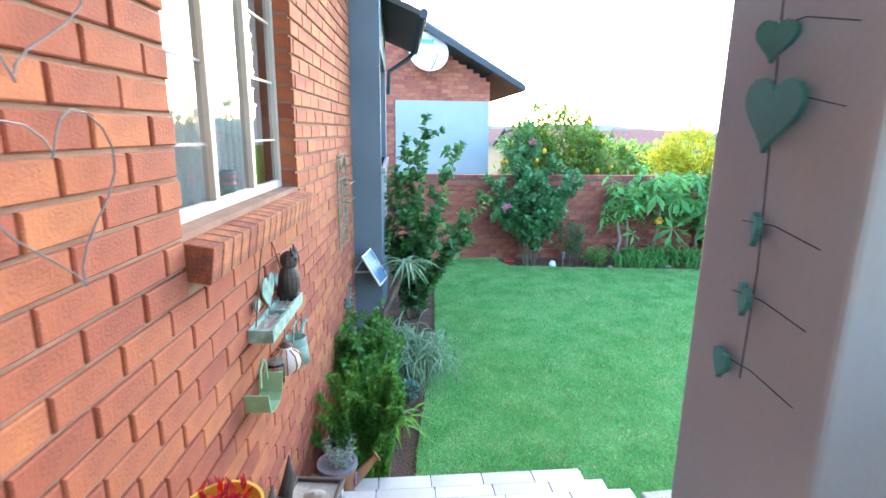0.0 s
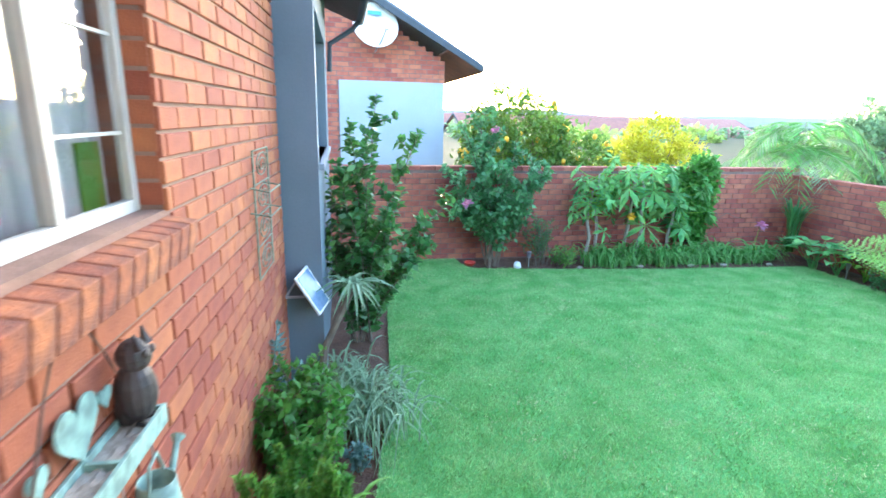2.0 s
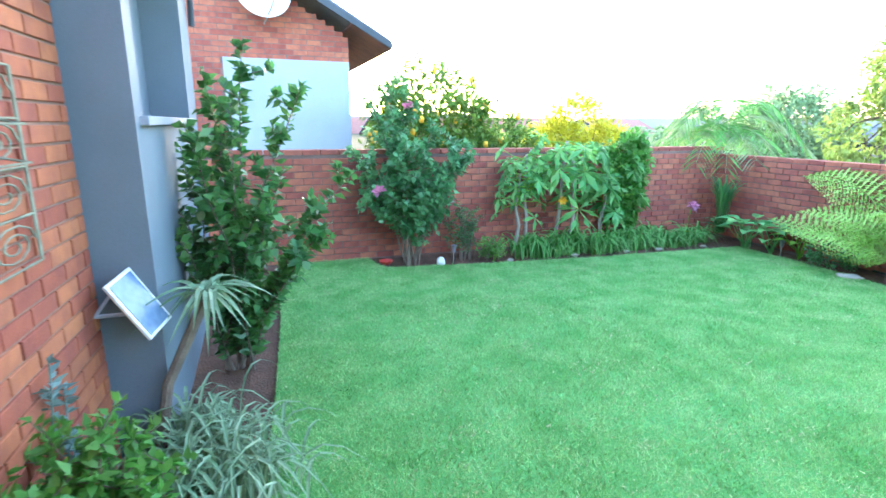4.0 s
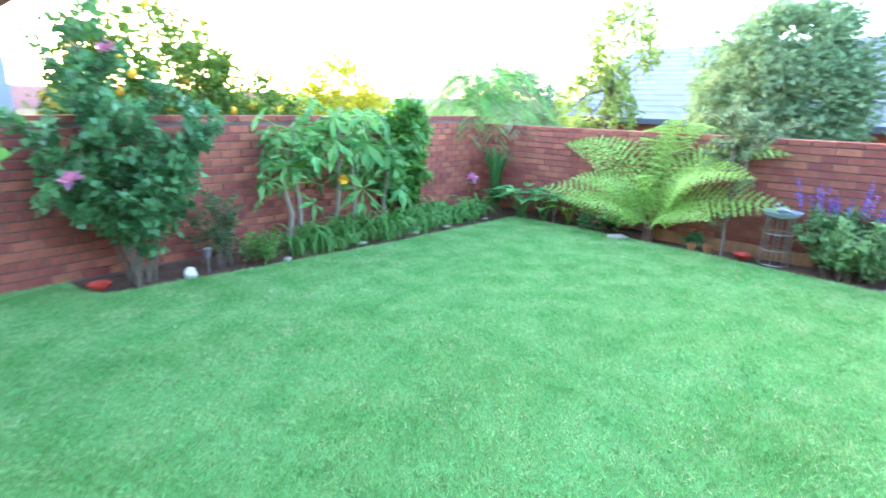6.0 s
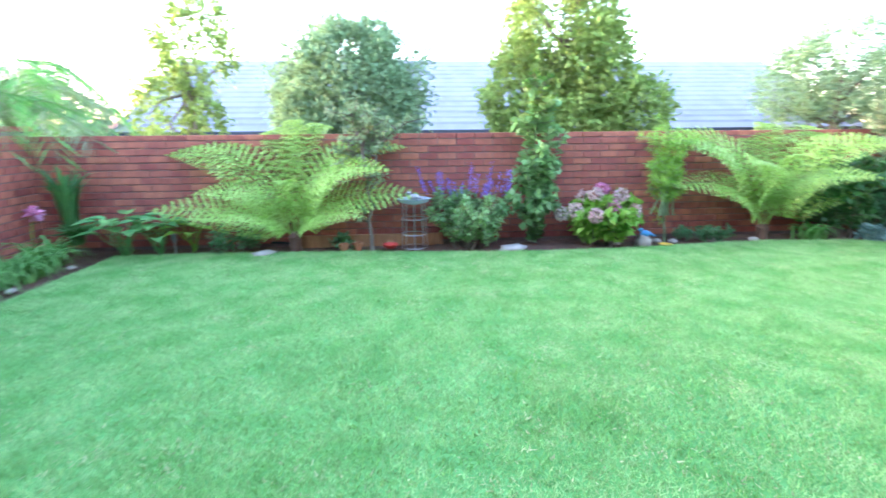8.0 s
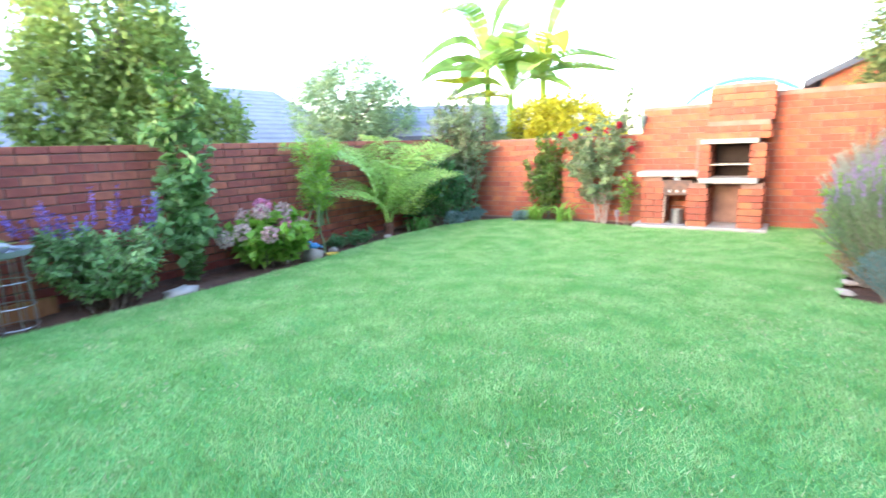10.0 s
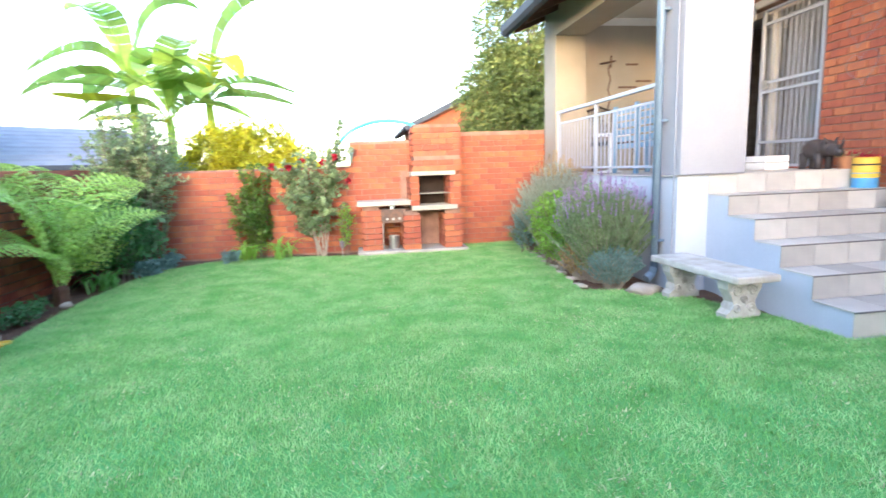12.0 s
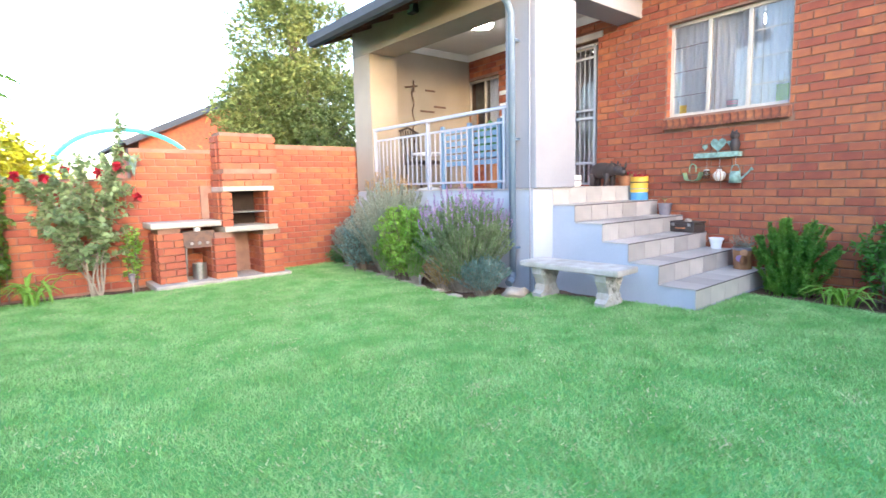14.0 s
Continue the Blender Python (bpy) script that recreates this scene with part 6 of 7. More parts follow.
for y in (-0.52, 0.52):
    part("front_leg", Shape().box(-0.33, -0.28, y - 0.03, y + 0.03, 0.0, 0.40, 0.004), "bench_blue", bb)
for k in range(5):
    part("seat_slat", Shape().box(-0.34 + k * 0.09, -0.27 + k * 0.09, -0.55, 0.55, 0.40, 0.42, 0.004), "bench_blue", bb)
tabl = thing("side_table", "small white round side table on the veranda", "table", (1.35, -0.85, LAND))
part("tabletop", Shape().lathe([(0.001, 0.50), (0.24, 0.50), (0.245, 0.51), (0.24, 0.525), (0.001, 0.525)], 28), "white", tabl)
part("stem", Shape().tube([(0, 0, 0.03), (0, 0, 0.50)], 0.025, 10), "white", tabl)
part("foot", Shape().lathe([(0.001, 0), (0.17, 0), (0.17, 0.015), (0.03, 0.04), (0.001, 0.04)], 24), "white", tabl)
chair = thing("rattan_chair", "dark woven chair by the veranda end wall", "chair", (1.05, -1.35, LAND), turn=20)
part("seat", Shape().box(-0.24, 0.24, -0.24, 0.24, 0.38, 0.44, 0.02), "leather", chair)
for k in range(8):
    part("back_rod", Shape().tube([(-0.21 + k * 0.06, -0.22, 0.42), (-0.24 + k * 0.069, -0.28, 0.92)], 0.008, 6), "dark_wood", chair)
part("back_rail", Shape().tube([(-0.26, -0.28, 0.9), (0, -0.30, 0.97), (0.26, -0.28, 0.9)], 0.016, 8), "dark_wood", chair)
for x, y in ((-0.21, -0.21), (0.21, -0.21), (-0.21, 0.21), (0.21, 0.21)):
    part("leg", Shape().tube([(x, y, 0.0), (x * 0.95, y * 0.95, 0.39)], 0.017, 8), "dark_wood", chair)
fp = thing("pot", "potted leafy plant on a veranda stool", "pot", (0.50, -0.38, LAND))
part("body", Shape().lathe([(0.10, 0), (0.14, 0.5), (0.15, 0.51), (0.15, 0.55), (0.13, 0.55), (0.001, 0.53)], 22), "terracotta", fp)
put("plant", fast_mesh("plant", crown_leaves([(0, 0, 0.72, 0.2, 0.2, 0.2)], 500, 0.10, 0.06), 4, "hibiscus"), fp)
pic = in_house("picture_frame", "small wooden framed picture on the brick wall", "picture", (0.0, -1.66, 2.22))
part("frame", Shape().box(0.0, 0.03, -0.11, -0.085, -0.17, 0.17, 0.003).box(0.0, 0.03, 0.085, 0.11, -0.17, 0.17, 0.003).box(0.0, 0.03, -0.085, 0.085, -0.17, -0.145, 0.003).box(0.0, 0.03, -0.085, 0.085, 0.145, 0.17, 0.003), "wood", pic)
part("print", Shape().box(0.002, 0.012, -0.085, 0.085, -0.145, 0.145), "stone", pic)
for z in (2.22, 2.42, 2.62):
    at_house(whole("wall_plaque", Shape().box(0.001, 0.02, -0.13, 0.13, -0.035, 0.035, 0.004), "white", "small white board plaque on the brick wall", "plaque", at=(0, -0.87, z), group="white plaques"))
at_house(whole("electric_box", Shape().box(0.001, 0.05, -0.06, 0.06, -0.09, 0.09, 0.006), "white", "white electrical box high on the brick wall", "box", at=(0, -0.25, 3.0)))
cross = thing("wall_ornament", "dark iron hanging ornament on the veranda end wall", "ornament", (0.95, -1.785, 2.45))
part("bracket", Shape().tube([(-0.12, 0, 0.30), (0.12, 0, 0.26)], 0.014, 6).tube([(-0.05, 0, 0.38), (-0.05, 0, 0.2)], 0.014, 6), "rust", cross)
part("chain", Shape().tube([(-0.02 + 0.02 * math.sin(k * 1.3), 0.01, 0.24 - k * 0.06) for k in range(16)], 0.010, 5), "rust", cross)
for x, z, w in ((0.55, 2.70, 0.10), (0.35, 2.45, 0.13), (0.62, 2.36, 0.15)):
    whole("wall_word", Shape().box(-w, w, 0, 0.008, -0.015, 0.015), "rust", "small dark metal word sign on the end wall", "sign", at=(x, -1.798, z), group="metal word signs")
lampd = thing("ceiling_lamp", "round glowing ceiling lamp on the veranda", "lamp", (0.81, -0.30, 3.36))
part("base", Shape().lathe([(0.001, 0.0), (0.19, 0.0), (0.19, -0.02), (0.001, -0.02)], 28), "white", lampd)
part("diffuser", Shape().lathe([(0.001, -0.07), (0.09, -0.062), (0.15, -0.045), (0.175, -0.0205), (0.001, -0.0205)], 28), "lamp", lampd, "glowing white diffuser", True)
sens = thing("floodlight", "small dark floodlight under the eaves", "light", (1.905, -0.31, 3.34))
part("housing", Shape().box(0.04, 0.12, -0.07, 0.07, -0.06, 0.05, 0.008), "dark", sens)
part("glass_face", Shape().box(0.121, 0.126, -0.055, 0.055, -0.045, 0.035), "mint", sens)
part("bracket", Shape().tube([(-0.012, 0, 0.0), (0.05, 0, 0.0)], 0.012, 8), "dark", sens)
dp = thing("downpipe", "blue-grey painted downpipe on the pillar corner", "pipe", (1.93, 1.33, 0))
part("pipe", Shape().tube([(0.03, 0, 0.14), (0.03, 0, 2.86), (0.10, 0.0, 2.98), (0.50, 0.02, 3.18)], 0.038, 12), "pipe_blue", dp, smooth=True)
part("shoe", Shape().tube([(0.03, 0, 0.18), (0.05, 0.0, 0.11), (0.12, 0.02, 0.07)], 0.042, 12), "pipe_blue", dp)
for z in (0.45, 1.6, 2.6):
    part("clip", Shape().box(-0.045, 0.03, -0.045, 0.045, z - 0.012, z + 0.012), "pipe_blue", dp)
wp = thing("water_pipe", "thin copper pipe running up the pillar", "pipe", (1.90, 1.52, 0))
part("pipe", Shape().tube([(0.0, 0, 0.0), (0.0, 0, 3.0)], 0.006, 8), "plaster", wp)

# ---- fireplace of brick ----
fire = thing("fireplace", "brick barbecue fireplace with concrete ledges", "fireplace")
part("base_slab", Shape().box(3.28, 4.90, -2.05, -1.44, -0.02, 0.05, 0.008), "concrete", fire, "pale concrete base slab")
part("ledge", Shape().box(4.05, 4.88, -2.05, -1.56, 0.70, 0.77, 0.012), "concrete", fire, "pale concrete worktop")
part("lintel", Shape().box(3.44, 4.08, -1.95, -1.475, 1.12, 1.18, 0.008), "concrete", fire)
part("hearth", Shape().box(3.42, 4.09, -2.04, -1.46, 0.62, 0.69, 0.008), "concrete", fire)
part("core", Shape().box(4.56, 4.80, -2.03, -1.625, 0.05, 0.70).box(3.99, 4.20, -2.03, -1.525, 0.05, 0.62).box(3.99, 4.08, -2.03, -1.525, 0.69, 1.12).box(3.37, 3.60, -2.03, -1.525, 0.05, 0.62).box(3.37, 3.50, -2.03, -1.525, 0.69, 1.12).box(3.34, 4.02, -2.03, -1.60, 1.18, 1.40).box(3.32, 4.0, -2.03, -1.72, 1.40, 1.86).box(3.37, 4.20, -2.045, -2.0, 0.05, 1.2), "mortar", fire, "mortar core")
part("fire_back", Shape().box(3.51, 3.98, -1.99, -1.975, 0.69, 1.12), "soot", fire, "sooty back of the hearth")
part("grill", Shape().box(3.50, 3.99, -1.95, -1.56, 0.85, 0.862), "steel", fire, "steel grid")
gas = thing("drum_grill", "rusty half-drum grill on thin legs under the ledge", "grill", (4.36, -1.72, 0.05))
part("tray", Shape().prism([(-0.18, 0.60), (-0.18, 0.44), (-0.15, 0.40), (0.15, 0.40), (0.18, 0.44), (0.18, 0.60)], "y", -0.13, 0.13), "rust", gas)
for k in range(3):
    part("vent", Shape().prism([(-0.09 + 0.09 * k + 0.02 * math.cos(a * 0.785), 0.455 + 0.02 * math.sin(a * 0.785)) for a in range(8)], "y", 0.131, 0.136), "steel", gas)
for x, y in ((-0.15, -0.1), (0.15, -0.1), (-0.15, 0.1), (0.15, 0.1)):
    part("leg", Shape().tube([(x * 1.12, y, 0.0), (x, y, 0.42)], 0.012, 6), "steel", gas)
whole("enamel_mug", Shape().lathe([(0.035, 0), (0.04, 0.07), (0.036, 0.07), (0.032, 0.005)], 14), "white", "white enamel mug standing on the drum grill", "mug", at=(4.37, -1.63, 0.65))
whole("metal_tin", Shape().lathe([(0.08, 0), (0.08, 0.20), (0.075, 0.20), (0.075, 0.01)], 20), "steel", "dull metal tin under the grill", "tin", at=(4.36, -1.68, 0.05))
wl = thing("wall_lantern", "green glass cone lantern on the brick wall", "lantern", (4.93, FIRE_Y, 1.5))
part("cone", Shape().lathe([(0.008, -0.17), (0.055, 0.06), (0.05, 0.06), (0.006, -0.16)], 14, (0, 0.075, 0)), "mint", wl)
part("bracket", Shape().tube([(0, -0.015, 0.05), (0, 0.03, 0.06)], 0.008, 6), "rust", wl)
stk = thing("garden_light", "slim solar stake light in the flower bed", "garden light", (5.12, -1.48, -0.02))
part("stake", Shape().tube([(0, 0, 0), (0, 0, 0.16)], 0.008, 6), "steel", stk)
part("head", Shape().lathe([(0.02, 0.15), (0.035, 0.24), (0.04, 0.245), (0.001, 0.26)], 14), "grey_pot", stk)
for x, y in ((7.82, 7.55), (3.27, 8.7)):
    copy_thing(stk, pose(x, y, -0.02))

# ---- small things in the beds ----
def rock(x, y, rx, ry, rz, label="weathered flat stone at the lawn edge", mat="stone", group="edging stones", z=-0.01):
    whole("stone", Shape().blob((0, 0, rz * 0.5), (rx, ry, rz), 12, 8, 0.5, x * 3 + y), mat, label, "stone", at=(x, y, z), group=group, turn=x * 57 % 40, smooth=True)


rock(2.22, 1.60, 0.17, 0.11, 0.07, "big smooth brown rock beside the veranda", group="")
rock(6.80, 3.27, 0.11, 0.15, 0.035, "pale flat stone slab on the soil", "concrete", "")
rock(6.84, 5.68, 0.07, 0.12, 0.03, "pale flat stone slab under the fern", "concrete", "")
rock(2.70, 7.47, 0.06, 0.05, 0.05, "small white stone in the back bed", "white", "")
for k in range(9):
    rock(2.66 - 0.03 * k - 0.02 * (k % 2), 1.15 - k * 0.33, 0.055, 0.08, 0.022)
for k in range(5):
    rock(3.5 + k * 0.72 + 0.09 * (k % 3), 7.37 - 0.03 * k, 0.05, 0.035, 0.018)
for k in range(5):
    rock(6.92 + 0.04 * (k % 2), 0.6 + k * 0.37 + 0.1 * (k % 3), 0.05, 0.045, 0.025)
for k, (x, y) in enumerate(((2.06, 7.55), (6.93, 4.46))):
    whole("red_dish", Shape().lathe([(0.001, 0.03), (0.05, 0.03), (0.075, 0.055), (0.08, 0.07), (0.074, 0.07), (0.05, 0.042), (0.001, 0.042)], 20), "red", "shallow red dish on the soil", "dish", at=(x, y, -0.02), group="red dishes")
for x, y in ((6.90, 4.92), (6.95, 4.78)):
    whole("terracotta_pot", Shape().lathe([(0.03, 0), (0.045, 0.07), (0.05, 0.07), (0.05, 0.09), (0.04, 0.09), (0.03, 0.02)], 16), "terracotta", "small terracotta pot on the soil", "pot", at=(x, y, -0.02), group="little terracotta pots")
bath = thing("bird_bath", "wire-stemmed bird bath with a pale dish", "bird bath", (6.98, 4.22, -0.02))
part("dish", Shape().lathe([(0.02, 0.46), (0.14, 0.49), (0.17, 0.53), (0.16, 0.53), (0.13, 0.505), (0.001, 0.48)], 24), "panel_pale", bath)
for k in range(8):
    a = 2 * math.pi * k / 8
    part("wire", Shape().tube([(0.13 * math.cos(a), 0.13 * math.sin(a), 0.0), (0.12 * math.cos(a), 0.12 * math.sin(a), 0.25), (0.11 * math.cos(a), 0.11 * math.sin(a), 0.48)], 0.004, 5), "steel", bath)
for z in (0.02, 0.16, 0.32):
    part("hoop", Shape().tube([(0.128 * math.cos(k * 0.349), 0.128 * math.sin(k * 0.349), z) for k in range(19)], 0.004, 5), "steel", bath)
bird = Shape().blob((0, 0, 0.06), (0.03, 0.055, 0.035), 12, 8).blob((0, 0.05, 0.10), (0.02, 0.025, 0.022), 10, 7).tube([(0, 0.07, 0.1), (0, 0.095, 0.098)], [0.008, 0.001], 6).tube([(0, -0.04, 0.06), (0, -0.11, 0.03)], [0.02, 0.01], 6).tube([(0, 0, 0.0), (0, 0, 0.04)], 0.008, 6)
whole("bird_ornament", bird, "steel", "grey metal bird perched on the bird bath", "ornament", at=(6.98, 4.22, 0.462), smooth=True)
whole("blue_bird_ornament", bird, "blue", "small blue bird ornament among the hydrangeas", "ornament", at=(6.82, 1.92, 0.06), smooth=True)
rock(6.84, 1.93, 0.09, 0.08, 0.075, "brown rock beside the hydrangea", group="")
whole("yellow_dish", Shape().lathe([(0.001, 0.01), (0.06, 0.01), (0.07, 0.03), (0.064, 0.03), (0.055, 0.018), (0.001, 0.018)], 18), "yellow", "small yellow dish on the soil", "dish", at=(6.80, 1.70, -0.02))
tag = thing("plant_sign", "small weathered wooden plant sign on a stake", "sign", (2.60, 0.50, -0.02), turn=60)
part("board", Shape().box(-0.06, 0.06, -0.006, 0.006, 0.09, 0.15, 0.003), "concrete", tag)
for x in (-0.04, 0.04):
    part("stake", Shape().tube([(x, 0, 0), (x, 0, 0.10)], 0.005, 5), "steel", tag)
whole("garden_hose", Shape().tube([(8.10, 4.7 + k * 0.14, 0.03 + 0.015 * math.sin(k * 1.1)) for k in range(14)], 0.014, 7), "dark", "black irrigation hose along the wall", "hose")
whole("edging_board", Shape().box(8.06, 8.10, 4.4, 6.2, -0.03, 0.12, 0.004), "wood", "weathered board along the wall foot", "board")

# ---- satellite dish and neighbour's details ----
dish = thing("satellite_dish", "white round satellite dish on the neighbour's gable", "satellite dish", (0, 0, 0))
dish.matrix_basis = pose(1.13, 11.7, 3.74, 0, 0, 8) @ Matrix.Scale(GROW, 4)
bowl = [(0.36 * k / 8, 0.10 * (k / 8) ** 2) for k in range(9)] + [(0.355, 0.108), (0.001, 0.02)]
part("bowl", Shape().lathe([(max(r, 0.001), z) for r, z in bowl], 32).turned(pose(0, 0, 0, 72, 0, 0)), "white", dish, smooth=True)
part("mark", Shape().box(-0.13, 0.09, -0.008, 0.0, 0.10, 0.16).turned(pose(0, -0.12, 0.08, -18, 0, 0)), "blue", dish, "blue printed mark")
part("arm", Shape().tube([(0, 0.0, -0.36), (0.05, -0.30, -0.22), (0.10, -0.42, -0.06)], 0.012, 6), "steel", dish)
part("receiver", Shape().box(0.07, 0.13, -0.46, -0.38, -0.08, -0.02, 0.008), "steel", dish)
part("mount", Shape().tube([(0, 0.02, 0.0), (0, 0.25, -0.1)], 0.025, 8), "steel", dish)


def far_house(name, label, at, turn, w, d, h, rise, wall, roof, doors=()):
    """A house with an eave line along x: walls, pitched roof with an overhang, gutter and windows."""
    root = thing(name, label, "house", at, turn)
    part("wall", Shape().prism([(-d / 2, -0.2), (d / 2, -0.2), (d / 2, h), (0, h + rise), (-d / 2, h)], "x", -w / 2, w / 2), wall, root)
    o = 0.45
    dz = rise * o / (d / 2)
    rf = part("roof", Shape().prism([(-d / 2 - o, h - dz), (0, h + rise), (d / 2 + o, h - dz), (d / 2 + o, h - dz + 0.08), (0, h + rise + 0.09), (-d / 2 - o, h - dz + 0.08)], "x", -w / 2 - 0.4, w / 2 + 0.4), roof, root)
    sl = math.hypot(d / 2 + o, rise + dz)
    for k in range(1, int(sl / 0.33)):
        f = k * 0.33 / sl
        y, z = -(d / 2 + o) * (1 - f), h - dz + (rise + dz) * f + 0.085
        part("tile_course", Shape().prism([(y, z), (y + 0.05, z + 0.05), (y + 0.09, z + 0.03)], "x", -w / 2 - 0.38, w / 2 + 0.38), roof, rf)
    for e in (-w / 2 - 0.44, w / 2 + 0.40):
        part("bargeboard", Shape().prism([(-d / 2 - o, h - dz - 0.12), (0, h + rise - 0.14), (d / 2 + o, h - dz - 0.12), (d / 2 + o, h - dz + 0.1), (0, h + rise + 0.1), (-d / 2 - o, h - dz + 0.1)], "x", e, e + 0.04), "gutter", root)
    part("gutter", Shape().box(-w / 2 - 0.4, w / 2 + 0.4, -d / 2 - o - 0.08, -d / 2 - o + 0.02, h - dz - 0.04, h - dz + 0.09, 0.01), "gutter", root)
    for x, z0, z1, ww, m in doors:
        wd = part("window", Shape().box(x - ww / 2, x + ww / 2, -d / 2 - 0.03, -d / 2 - 0.005, z0, z1), m, root)
        part("frame", Shape().box(x - ww / 2 - 0.06, x - ww / 2, -d / 2 - 0.05, -d / 2 - 0.005, z0 - 0.06, z1 + 0.06).box(x + ww / 2, x + ww / 2 + 0.06, -d / 2 - 0.05, -d / 2 - 0.005, z0 - 0.06, z1 + 0.06).box(x - ww / 2, x + ww / 2, -d / 2 - 0.05, -d / 2 - 0.005, z1, z1 + 0.06), "panel_pale", wd)
    return root


far_house("neighbour_villa", "long red-brick house with a grey tiled roof beyond the side wall", (19.5, 1.5, -0.95), -90, 18.0, 8.0, 2.15, 1.75, "brick_dark_rest", "roof", [(5.3, 1.2, 2.0, 1.6, "panel_pale"), (-0.7, 1.6, 2.0, 0.6, "dark"), (-1.5, 1.7, 2.1, 0.7, "white"), (6.7, 1.6, 2.05, 0.7, "white"), (1.6, 1.4, 2.0, 1.0, "dark")])
far_house("orange_house", "orange-red brick house with a grey roof behind the banana plants", (14.2, -11.0, -0.4), 230, 4.5, 5.0, 2.1, 1.0, "brick_rest", "roof")
far_house("neighbour_cottage", "neighbour's brick house with dark overhanging eaves behind the fireplace wall", (-1.7, -18.6, -0.2), 90, 6.0, 8.4, 3.25, 2.0, "brick_rest", "roof")
for k, (x, y, t, w) in enumerate(((-9, 62, 12, 12), (2, 70, -5, 14), (22, 74, 8, 12), (34, 66, -15, 10), (52, 70, 20, 14), (12, 88, 0, 16), (60, 52, 40, 12), (75, 40, 60, 12), (44, 95, 10, 18), (30, 110, -8, 16))):
    far_house("distant_house", "distant house with a red tiled roof", (x, y, -2.6), t, w, 9.0, 2.4, 2.1, "plaster_cream", "roof_red")
hoop = thing("trampoline_hoop", "turquoise padded hoop showing above the wall", "hoop", (4.1, -7.6, 0))
part("hoop", Shape().tube([(1.35 * math.cos(a), 0, 1.5 + 0.95 * math.sin(a)) for a in np.linspace(0.0, math.pi, 24)], 0.05, 8), "turquoise", hoop)
for sx in (-1, 1):
    part("leg", Shape().tube([(sx * 1.35, 0, -0.05), (sx * 1.35, 0, 1.5)], 0.03, 8), "steel", hoop)

# far woods, hills
def ridge(name, label, dist, z0, height, mat, seed, half=140):
    s = Shape()
    n = 90
    pts = []
    for k in range(n + 1):
        a = radians(-half / 2 + half * k / n + 35)
        h = z0 + height * (0.55 + 0.45 * noise.noise(Vector((k * 0.13, seed, 0))) + 0.12 * noise.noise(Vector((k * 0.9, seed, 2))))
        pts.append((math.sin(a) * dist, math.cos(a) * dist, h))
    s.add([p for p in pts] + [(x, y, -8) for x, y, z in pts] + [(x * 1.08, y * 1.08, -8) for x, y, z in pts],
          [(k, k + 1, n + 2 + k, n + 1 + k) for k in range(n)] + [(k + 1, k, 2 * n + 2 + k, 2 * n + 3 + k) for k in range(n)])
    whole(name, s, mat, label, "hills", kind="structure")


# the hills carry painted haze; no air scatters light in front of them
ridge("backdrop_hills", "distant hills with pale haze painted into their colour", 390, 0.0, 12.0, "hill", 3)
ridge("backdrop_woods", "band of distant woods", 240, -1.0, 4.0, "woods", 9)
for k in range(90):
    a = radians(prng.uniform(-30, 95))
    d = 40 + 150 * prng.uniform(0, 1) ** 1.5
    tree("distant_tree", "distant rounded tree among the houses", (math.sin(a) * d, math.cos(a) * d, -2.2), 3.4, 0.15, [(0, 0, 1.9, 1.9, 1.9, 1.3)], 320, 0.6, 0.4, "tree_far" if k % 3 else "tree_light", limbs=2, group="distant trees", gap=0.0)

# ---- bricks, laid course by course ----
COURSE, LONG = 0.0855, 0.232
brick_meshes = {}
lay = np.random.default_rng(21)


def brick_shape(length, height, depth):
    """A brick lying along u, its face at w = 0, with worn front edges."""
    c = 0.004
    v = [(0, 0, -depth), (length, 0, -depth), (length, height, -depth), (0, height, -depth),
         (0, 0, -c), (length, 0, -c), (length, height, -c), (0, height, -c),
         (c, c, 0), (length - c, c, 0), (length - c, height - c, 0), (c, height - c, 0)]
    f = [(8, 9, 10, 11)] + [(4 + i, 4 + (i + 1) % 4, 8 + (i + 1) % 4, 8 + i) for i in range(4)] + [(i, (i + 1) % 4, 4 + (i + 1) % 4, 4 + i) for i in range(4)]
    return v, f


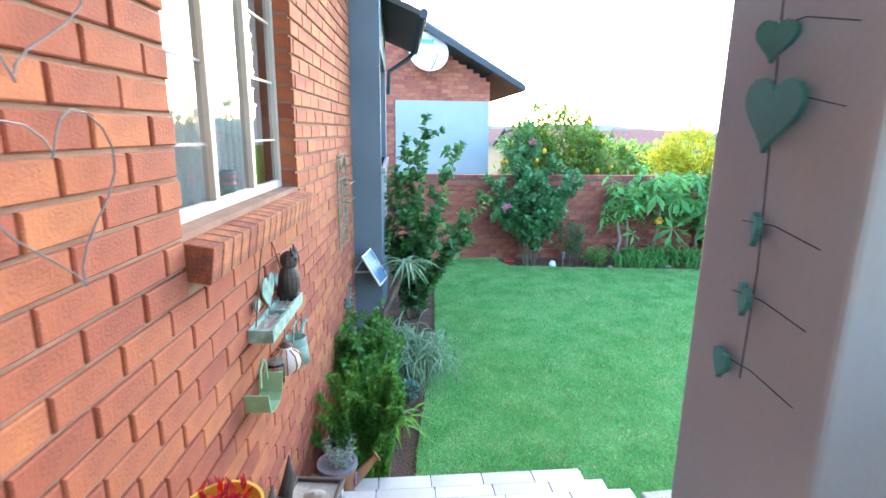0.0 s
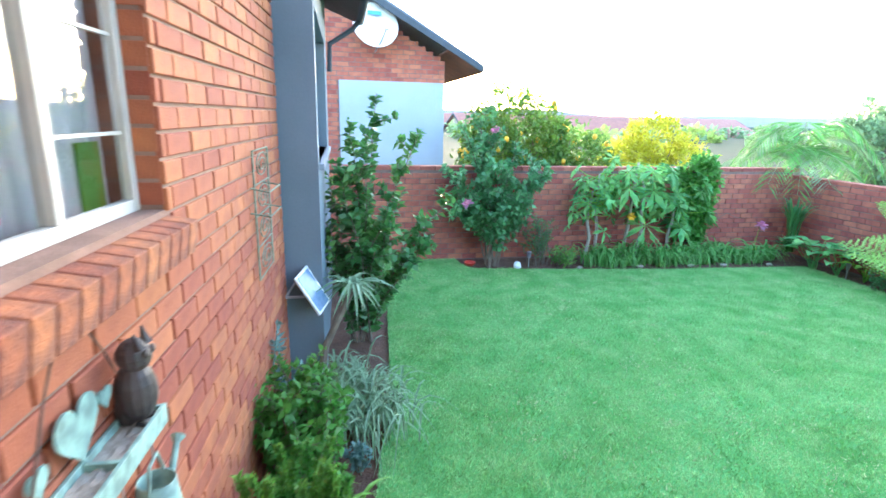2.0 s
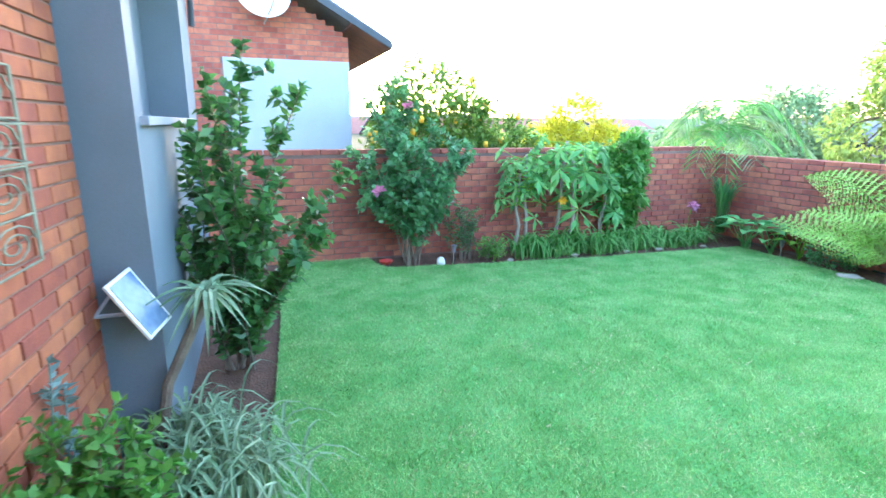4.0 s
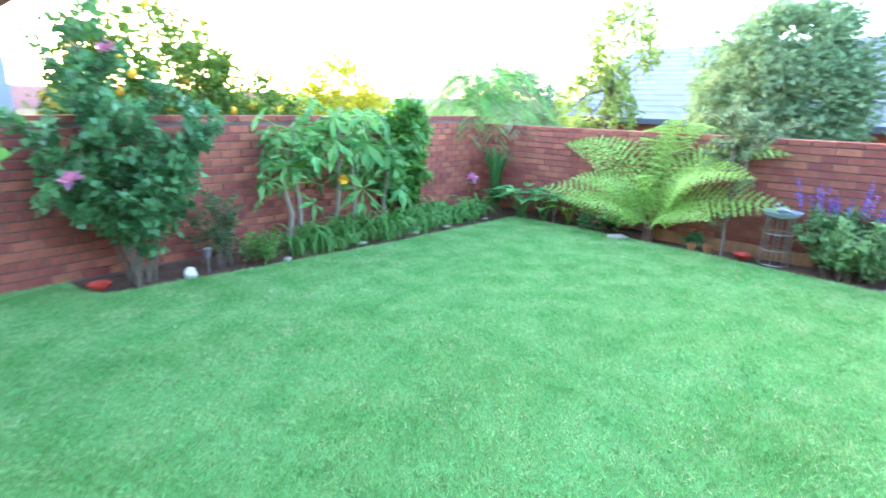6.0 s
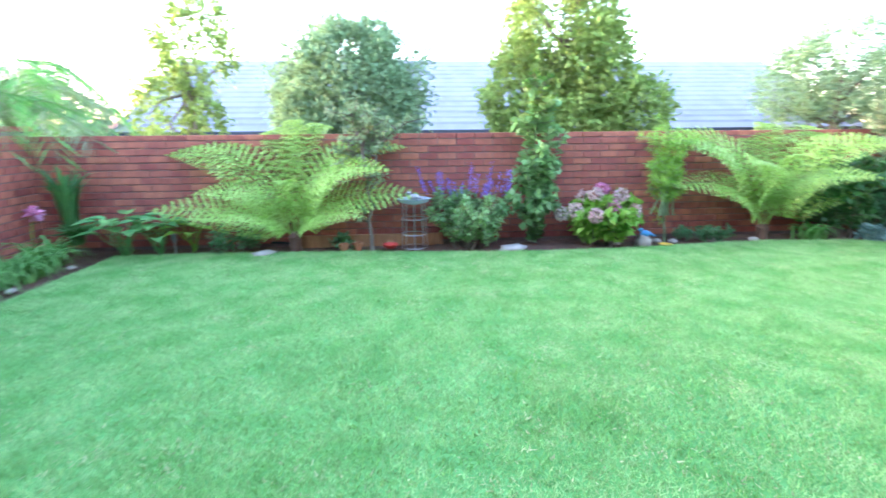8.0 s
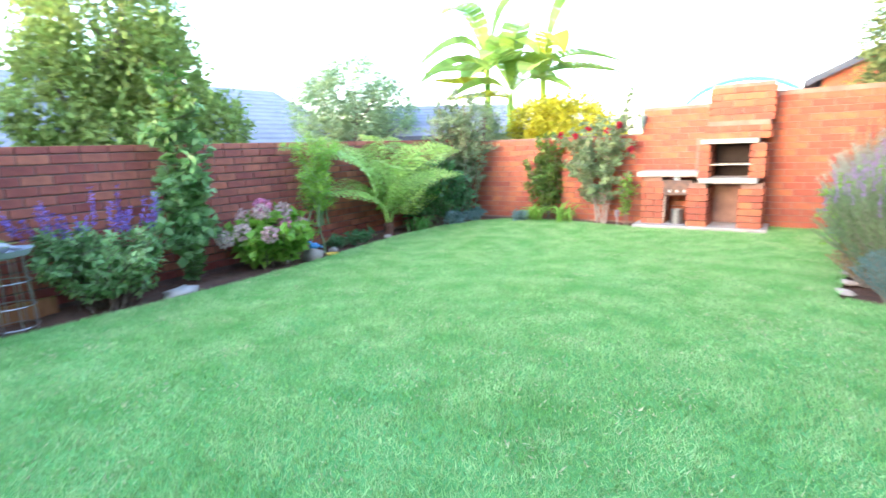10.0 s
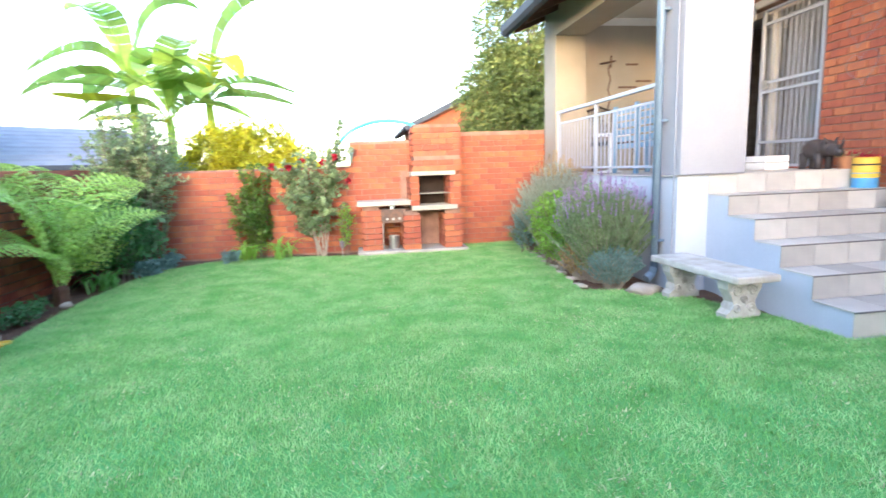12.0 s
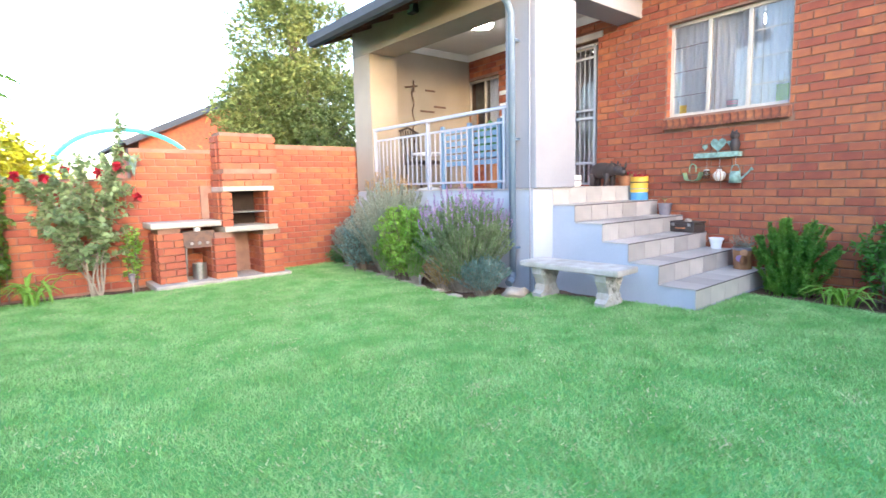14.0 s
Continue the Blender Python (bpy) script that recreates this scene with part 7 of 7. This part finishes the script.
def lay_wall(parent, place, u0, u1, z0, z1, holes, mat, rest, near, depth=0.02, height=0.0735, reach=None):
    """Stretcher courses. place(u, z, w): the spot in the wall's own frame; near(u, z): pieces that are objects."""
    joined = Shape()
    singles = 0
    k = 0
    z = z0
    while z + height <= z1 + 0.02:
        spans = [(u0, reach(z) if reach else u1)]
        for h in holes:
            if h[2] < z + height * 0.6 and h[3] > z + height * 0.4:
                spans = [q for s in spans for q in ((s[0], min(s[1], h[0])), (max(s[0], h[1]), s[1])) if q[1] - q[0] > 0.03]
        for a, b in spans:
            u = u0 + ((k % 2) * 0.5 - 1) * LONG
            while u < b:
                p, q = max(u, a), min(u + LONG - 0.0105, b)
                if q - p > 0.025:
                    length, proud = round(q - p, 2), lay.uniform(-0.0025, 0.0025)
                    if near(p, z) and singles < 300:
                        singles += 1
                        if length not in brick_meshes:
                            brick_meshes[length] = brick_shape(length, height, depth)
                        v, f = brick_meshes[length]
                        key = (length, mat, id(place))
                        if key not in brick_meshes:
                            o = place(0, 0, 0)
                            s = Shape().add([tuple(np.array(place(*x)) - np.array(o)) for x in [(a_, b_, c_) for a_, b_, c_ in v]], f)
                            brick_meshes[key] = mesh("brick", s, mat)
                        ob = new("brick", brick_meshes[key])
                        ob.parent, ob.location = parent, place(p, z, proud)
                    else:
                        v, f = brick_shape(q - p, height, depth)
                        joined.add([place(p + a_, z + b_, proud + c_) for a_, b_, c_ in v], f)
                u += LONG
        k += 1
        z = z0 + k * COURSE
    ob = part("brickwork", joined, rest, parent)
    tagged(ob, "", "", "", "stuff")


lay_wall(house_wall, lambda u, z, w: (w, u, z), -1.8, 5.34, 0.0, 3.9, [WIN, DOOR, VWIN, (1.90, 3.29, 1.745, 1.89)], "brick", "brick_rest", lambda u, z: 1.15 < u < 3.75 and 1.0 < z < 3.05)
lay_wall(side_wall, lambda u, z, w: (SIDE_X - w, u, z), FIRE_Y, BACK_Y, 0.0, SIDE_TOP - 0.02, [], "brick_dark", "brick_dark_rest", lambda u, z: 2.2 < u < 6.6)
lay_wall(back_wall, lambda u, z, w: (u, BACK_Y - w, z), 0.26, SIDE_X, 0.0, BACK_TOP - 0.02, [], "brick_dark", "brick_dark_rest", lambda u, z: 0.6 < u < 5.2)
FIRE_TOP = [(4.95, 8.4, 1.29, 3), (3.7, 4.96, 1.66, 3)]
lay_wall(fire_wall, lambda u, z, w: (u, FIRE_Y + w, z), 1.32, SIDE_X, 0.0, 1.74, FIRE_TOP, "brick", "brick_rest", lambda u, z: 1.9 < u < 5.4 and z > 0.1)
lay_wall(nb, lambda u, z, w: (u, 11.996 - w, z), -1.2, 2.51, 1.2, 4.7, [(0.44, 2.52, 0.5, 2.85)], "brick_dark", "brick_dark_rest", lambda u, z: False, reach=lambda z: 2.51 if z < 3.2 else 2.51 - (z - 3.2) * 1.70)
# coping: bricks on edge along the wall tops
for parent, place, a, b, mat in ((side_wall, lambda u: (SIDE_X + 0.1, u, SIDE_TOP + 0.002), FIRE_Y, BACK_Y, "brick_dark"), (back_wall, lambda u: (u, BACK_Y + 0.1, BACK_TOP + 0.002), 0.26, SIDE_X, "brick_dark")):
    long_x = parent is back_wall
    me = mesh("coping_brick", Shape().box(0, 0.222, -0.098, 0.115, 0, 0.06, 0.004) if long_x else Shape().box(-0.098, 0.115, 0, 0.222, 0, 0.06, 0.004), mat)
    u = a
    while u < b:
        ob = new("coping_brick", me)
        ob.parent, ob.location = parent, place(u)
        u += 0.232
# window sill and head, bricks on edge
me_sill = mesh("brick", Shape().box(-0.085, 0.065, 0, 0.0755, 0, 0.112, 0.004), "brick_sill")
for k in range(17):
    ob = new("brick", me_sill)
    ob.parent, ob.location = house_wall, (0, 1.905 + k * 0.0808, 1.748)
    ob.rotation_euler = (0, radians(9), 0)
# reveals of the window opening
for y, sgn in ((WIN[0], 1), (WIN[1], -1)):
    for k in range(13):
        z = 1.90 + k * COURSE
        if z < 2.91:
            s = Shape().box(-0.11, -0.013, min(0, -sgn * 0.02), max(0, -sgn * 0.02) + 0.002, 0, 0.0735, 0.003)
            ob = part("brick", s, "brick", house_wall)
            ob.location = (0, y + (0.002 if sgn > 0 else -0.002), z)


def pier(x0, x1, y0, y1, z0, z1, tops=()):
    """Brick facing round a pier of the fireplace: front and both sides."""
    k = 0
    while z0 + k * COURSE + 0.06 < z1:
        z = z0 + k * COURSE
        h = min(0.0735, z1 - z)
        u = x0
        first = True
        while u < x1 - 0.02:
            step = (0.11 if (k % 2 and first) else LONG - 0.0105)
            q = min(u + step, x1)
            if x1 - q < 0.05:
                q = x1
            j = lay.uniform(-0.002, 0.002)
            ob = part("brick", Shape().box(u, q, y1 - 0.10, y1 + j, z, z + h, 0.004), "brick", fire)
            u = q + 0.0105
            first = False
        for xs in (x0, x1):
            v = y1 - 0.11
            while v > y0:
                q = max(v - 0.22, y0)
                ob = part("brick", Shape().box(xs - 0.012 if xs == x0 else xs - 0.03, xs + 0.03 if xs == x0 else xs + 0.012, q, v, z, z + h, 0.004), "brick", fire)
                v = q - 0.0105
        k += 1


pier(4.53, 4.82, -2.02, -1.60, 0.05, 0.70)
pier(3.97, 4.22, -2.02, -1.50, 0.05, 0.62)
pier(3.35, 3.62, -2.02, -1.50, 0.05, 0.62)
pier(3.97, 4.10, -2.02, -1.50, 0.69, 1.12)
pier(3.35, 3.52, -2.02, -1.50, 0.69, 1.12)
pier(3.32, 4.05, -2.02, -1.58, 1.18, 1.40)
pier(3.30, 4.03, -2.02, -1.70, 1.40, 1.88)
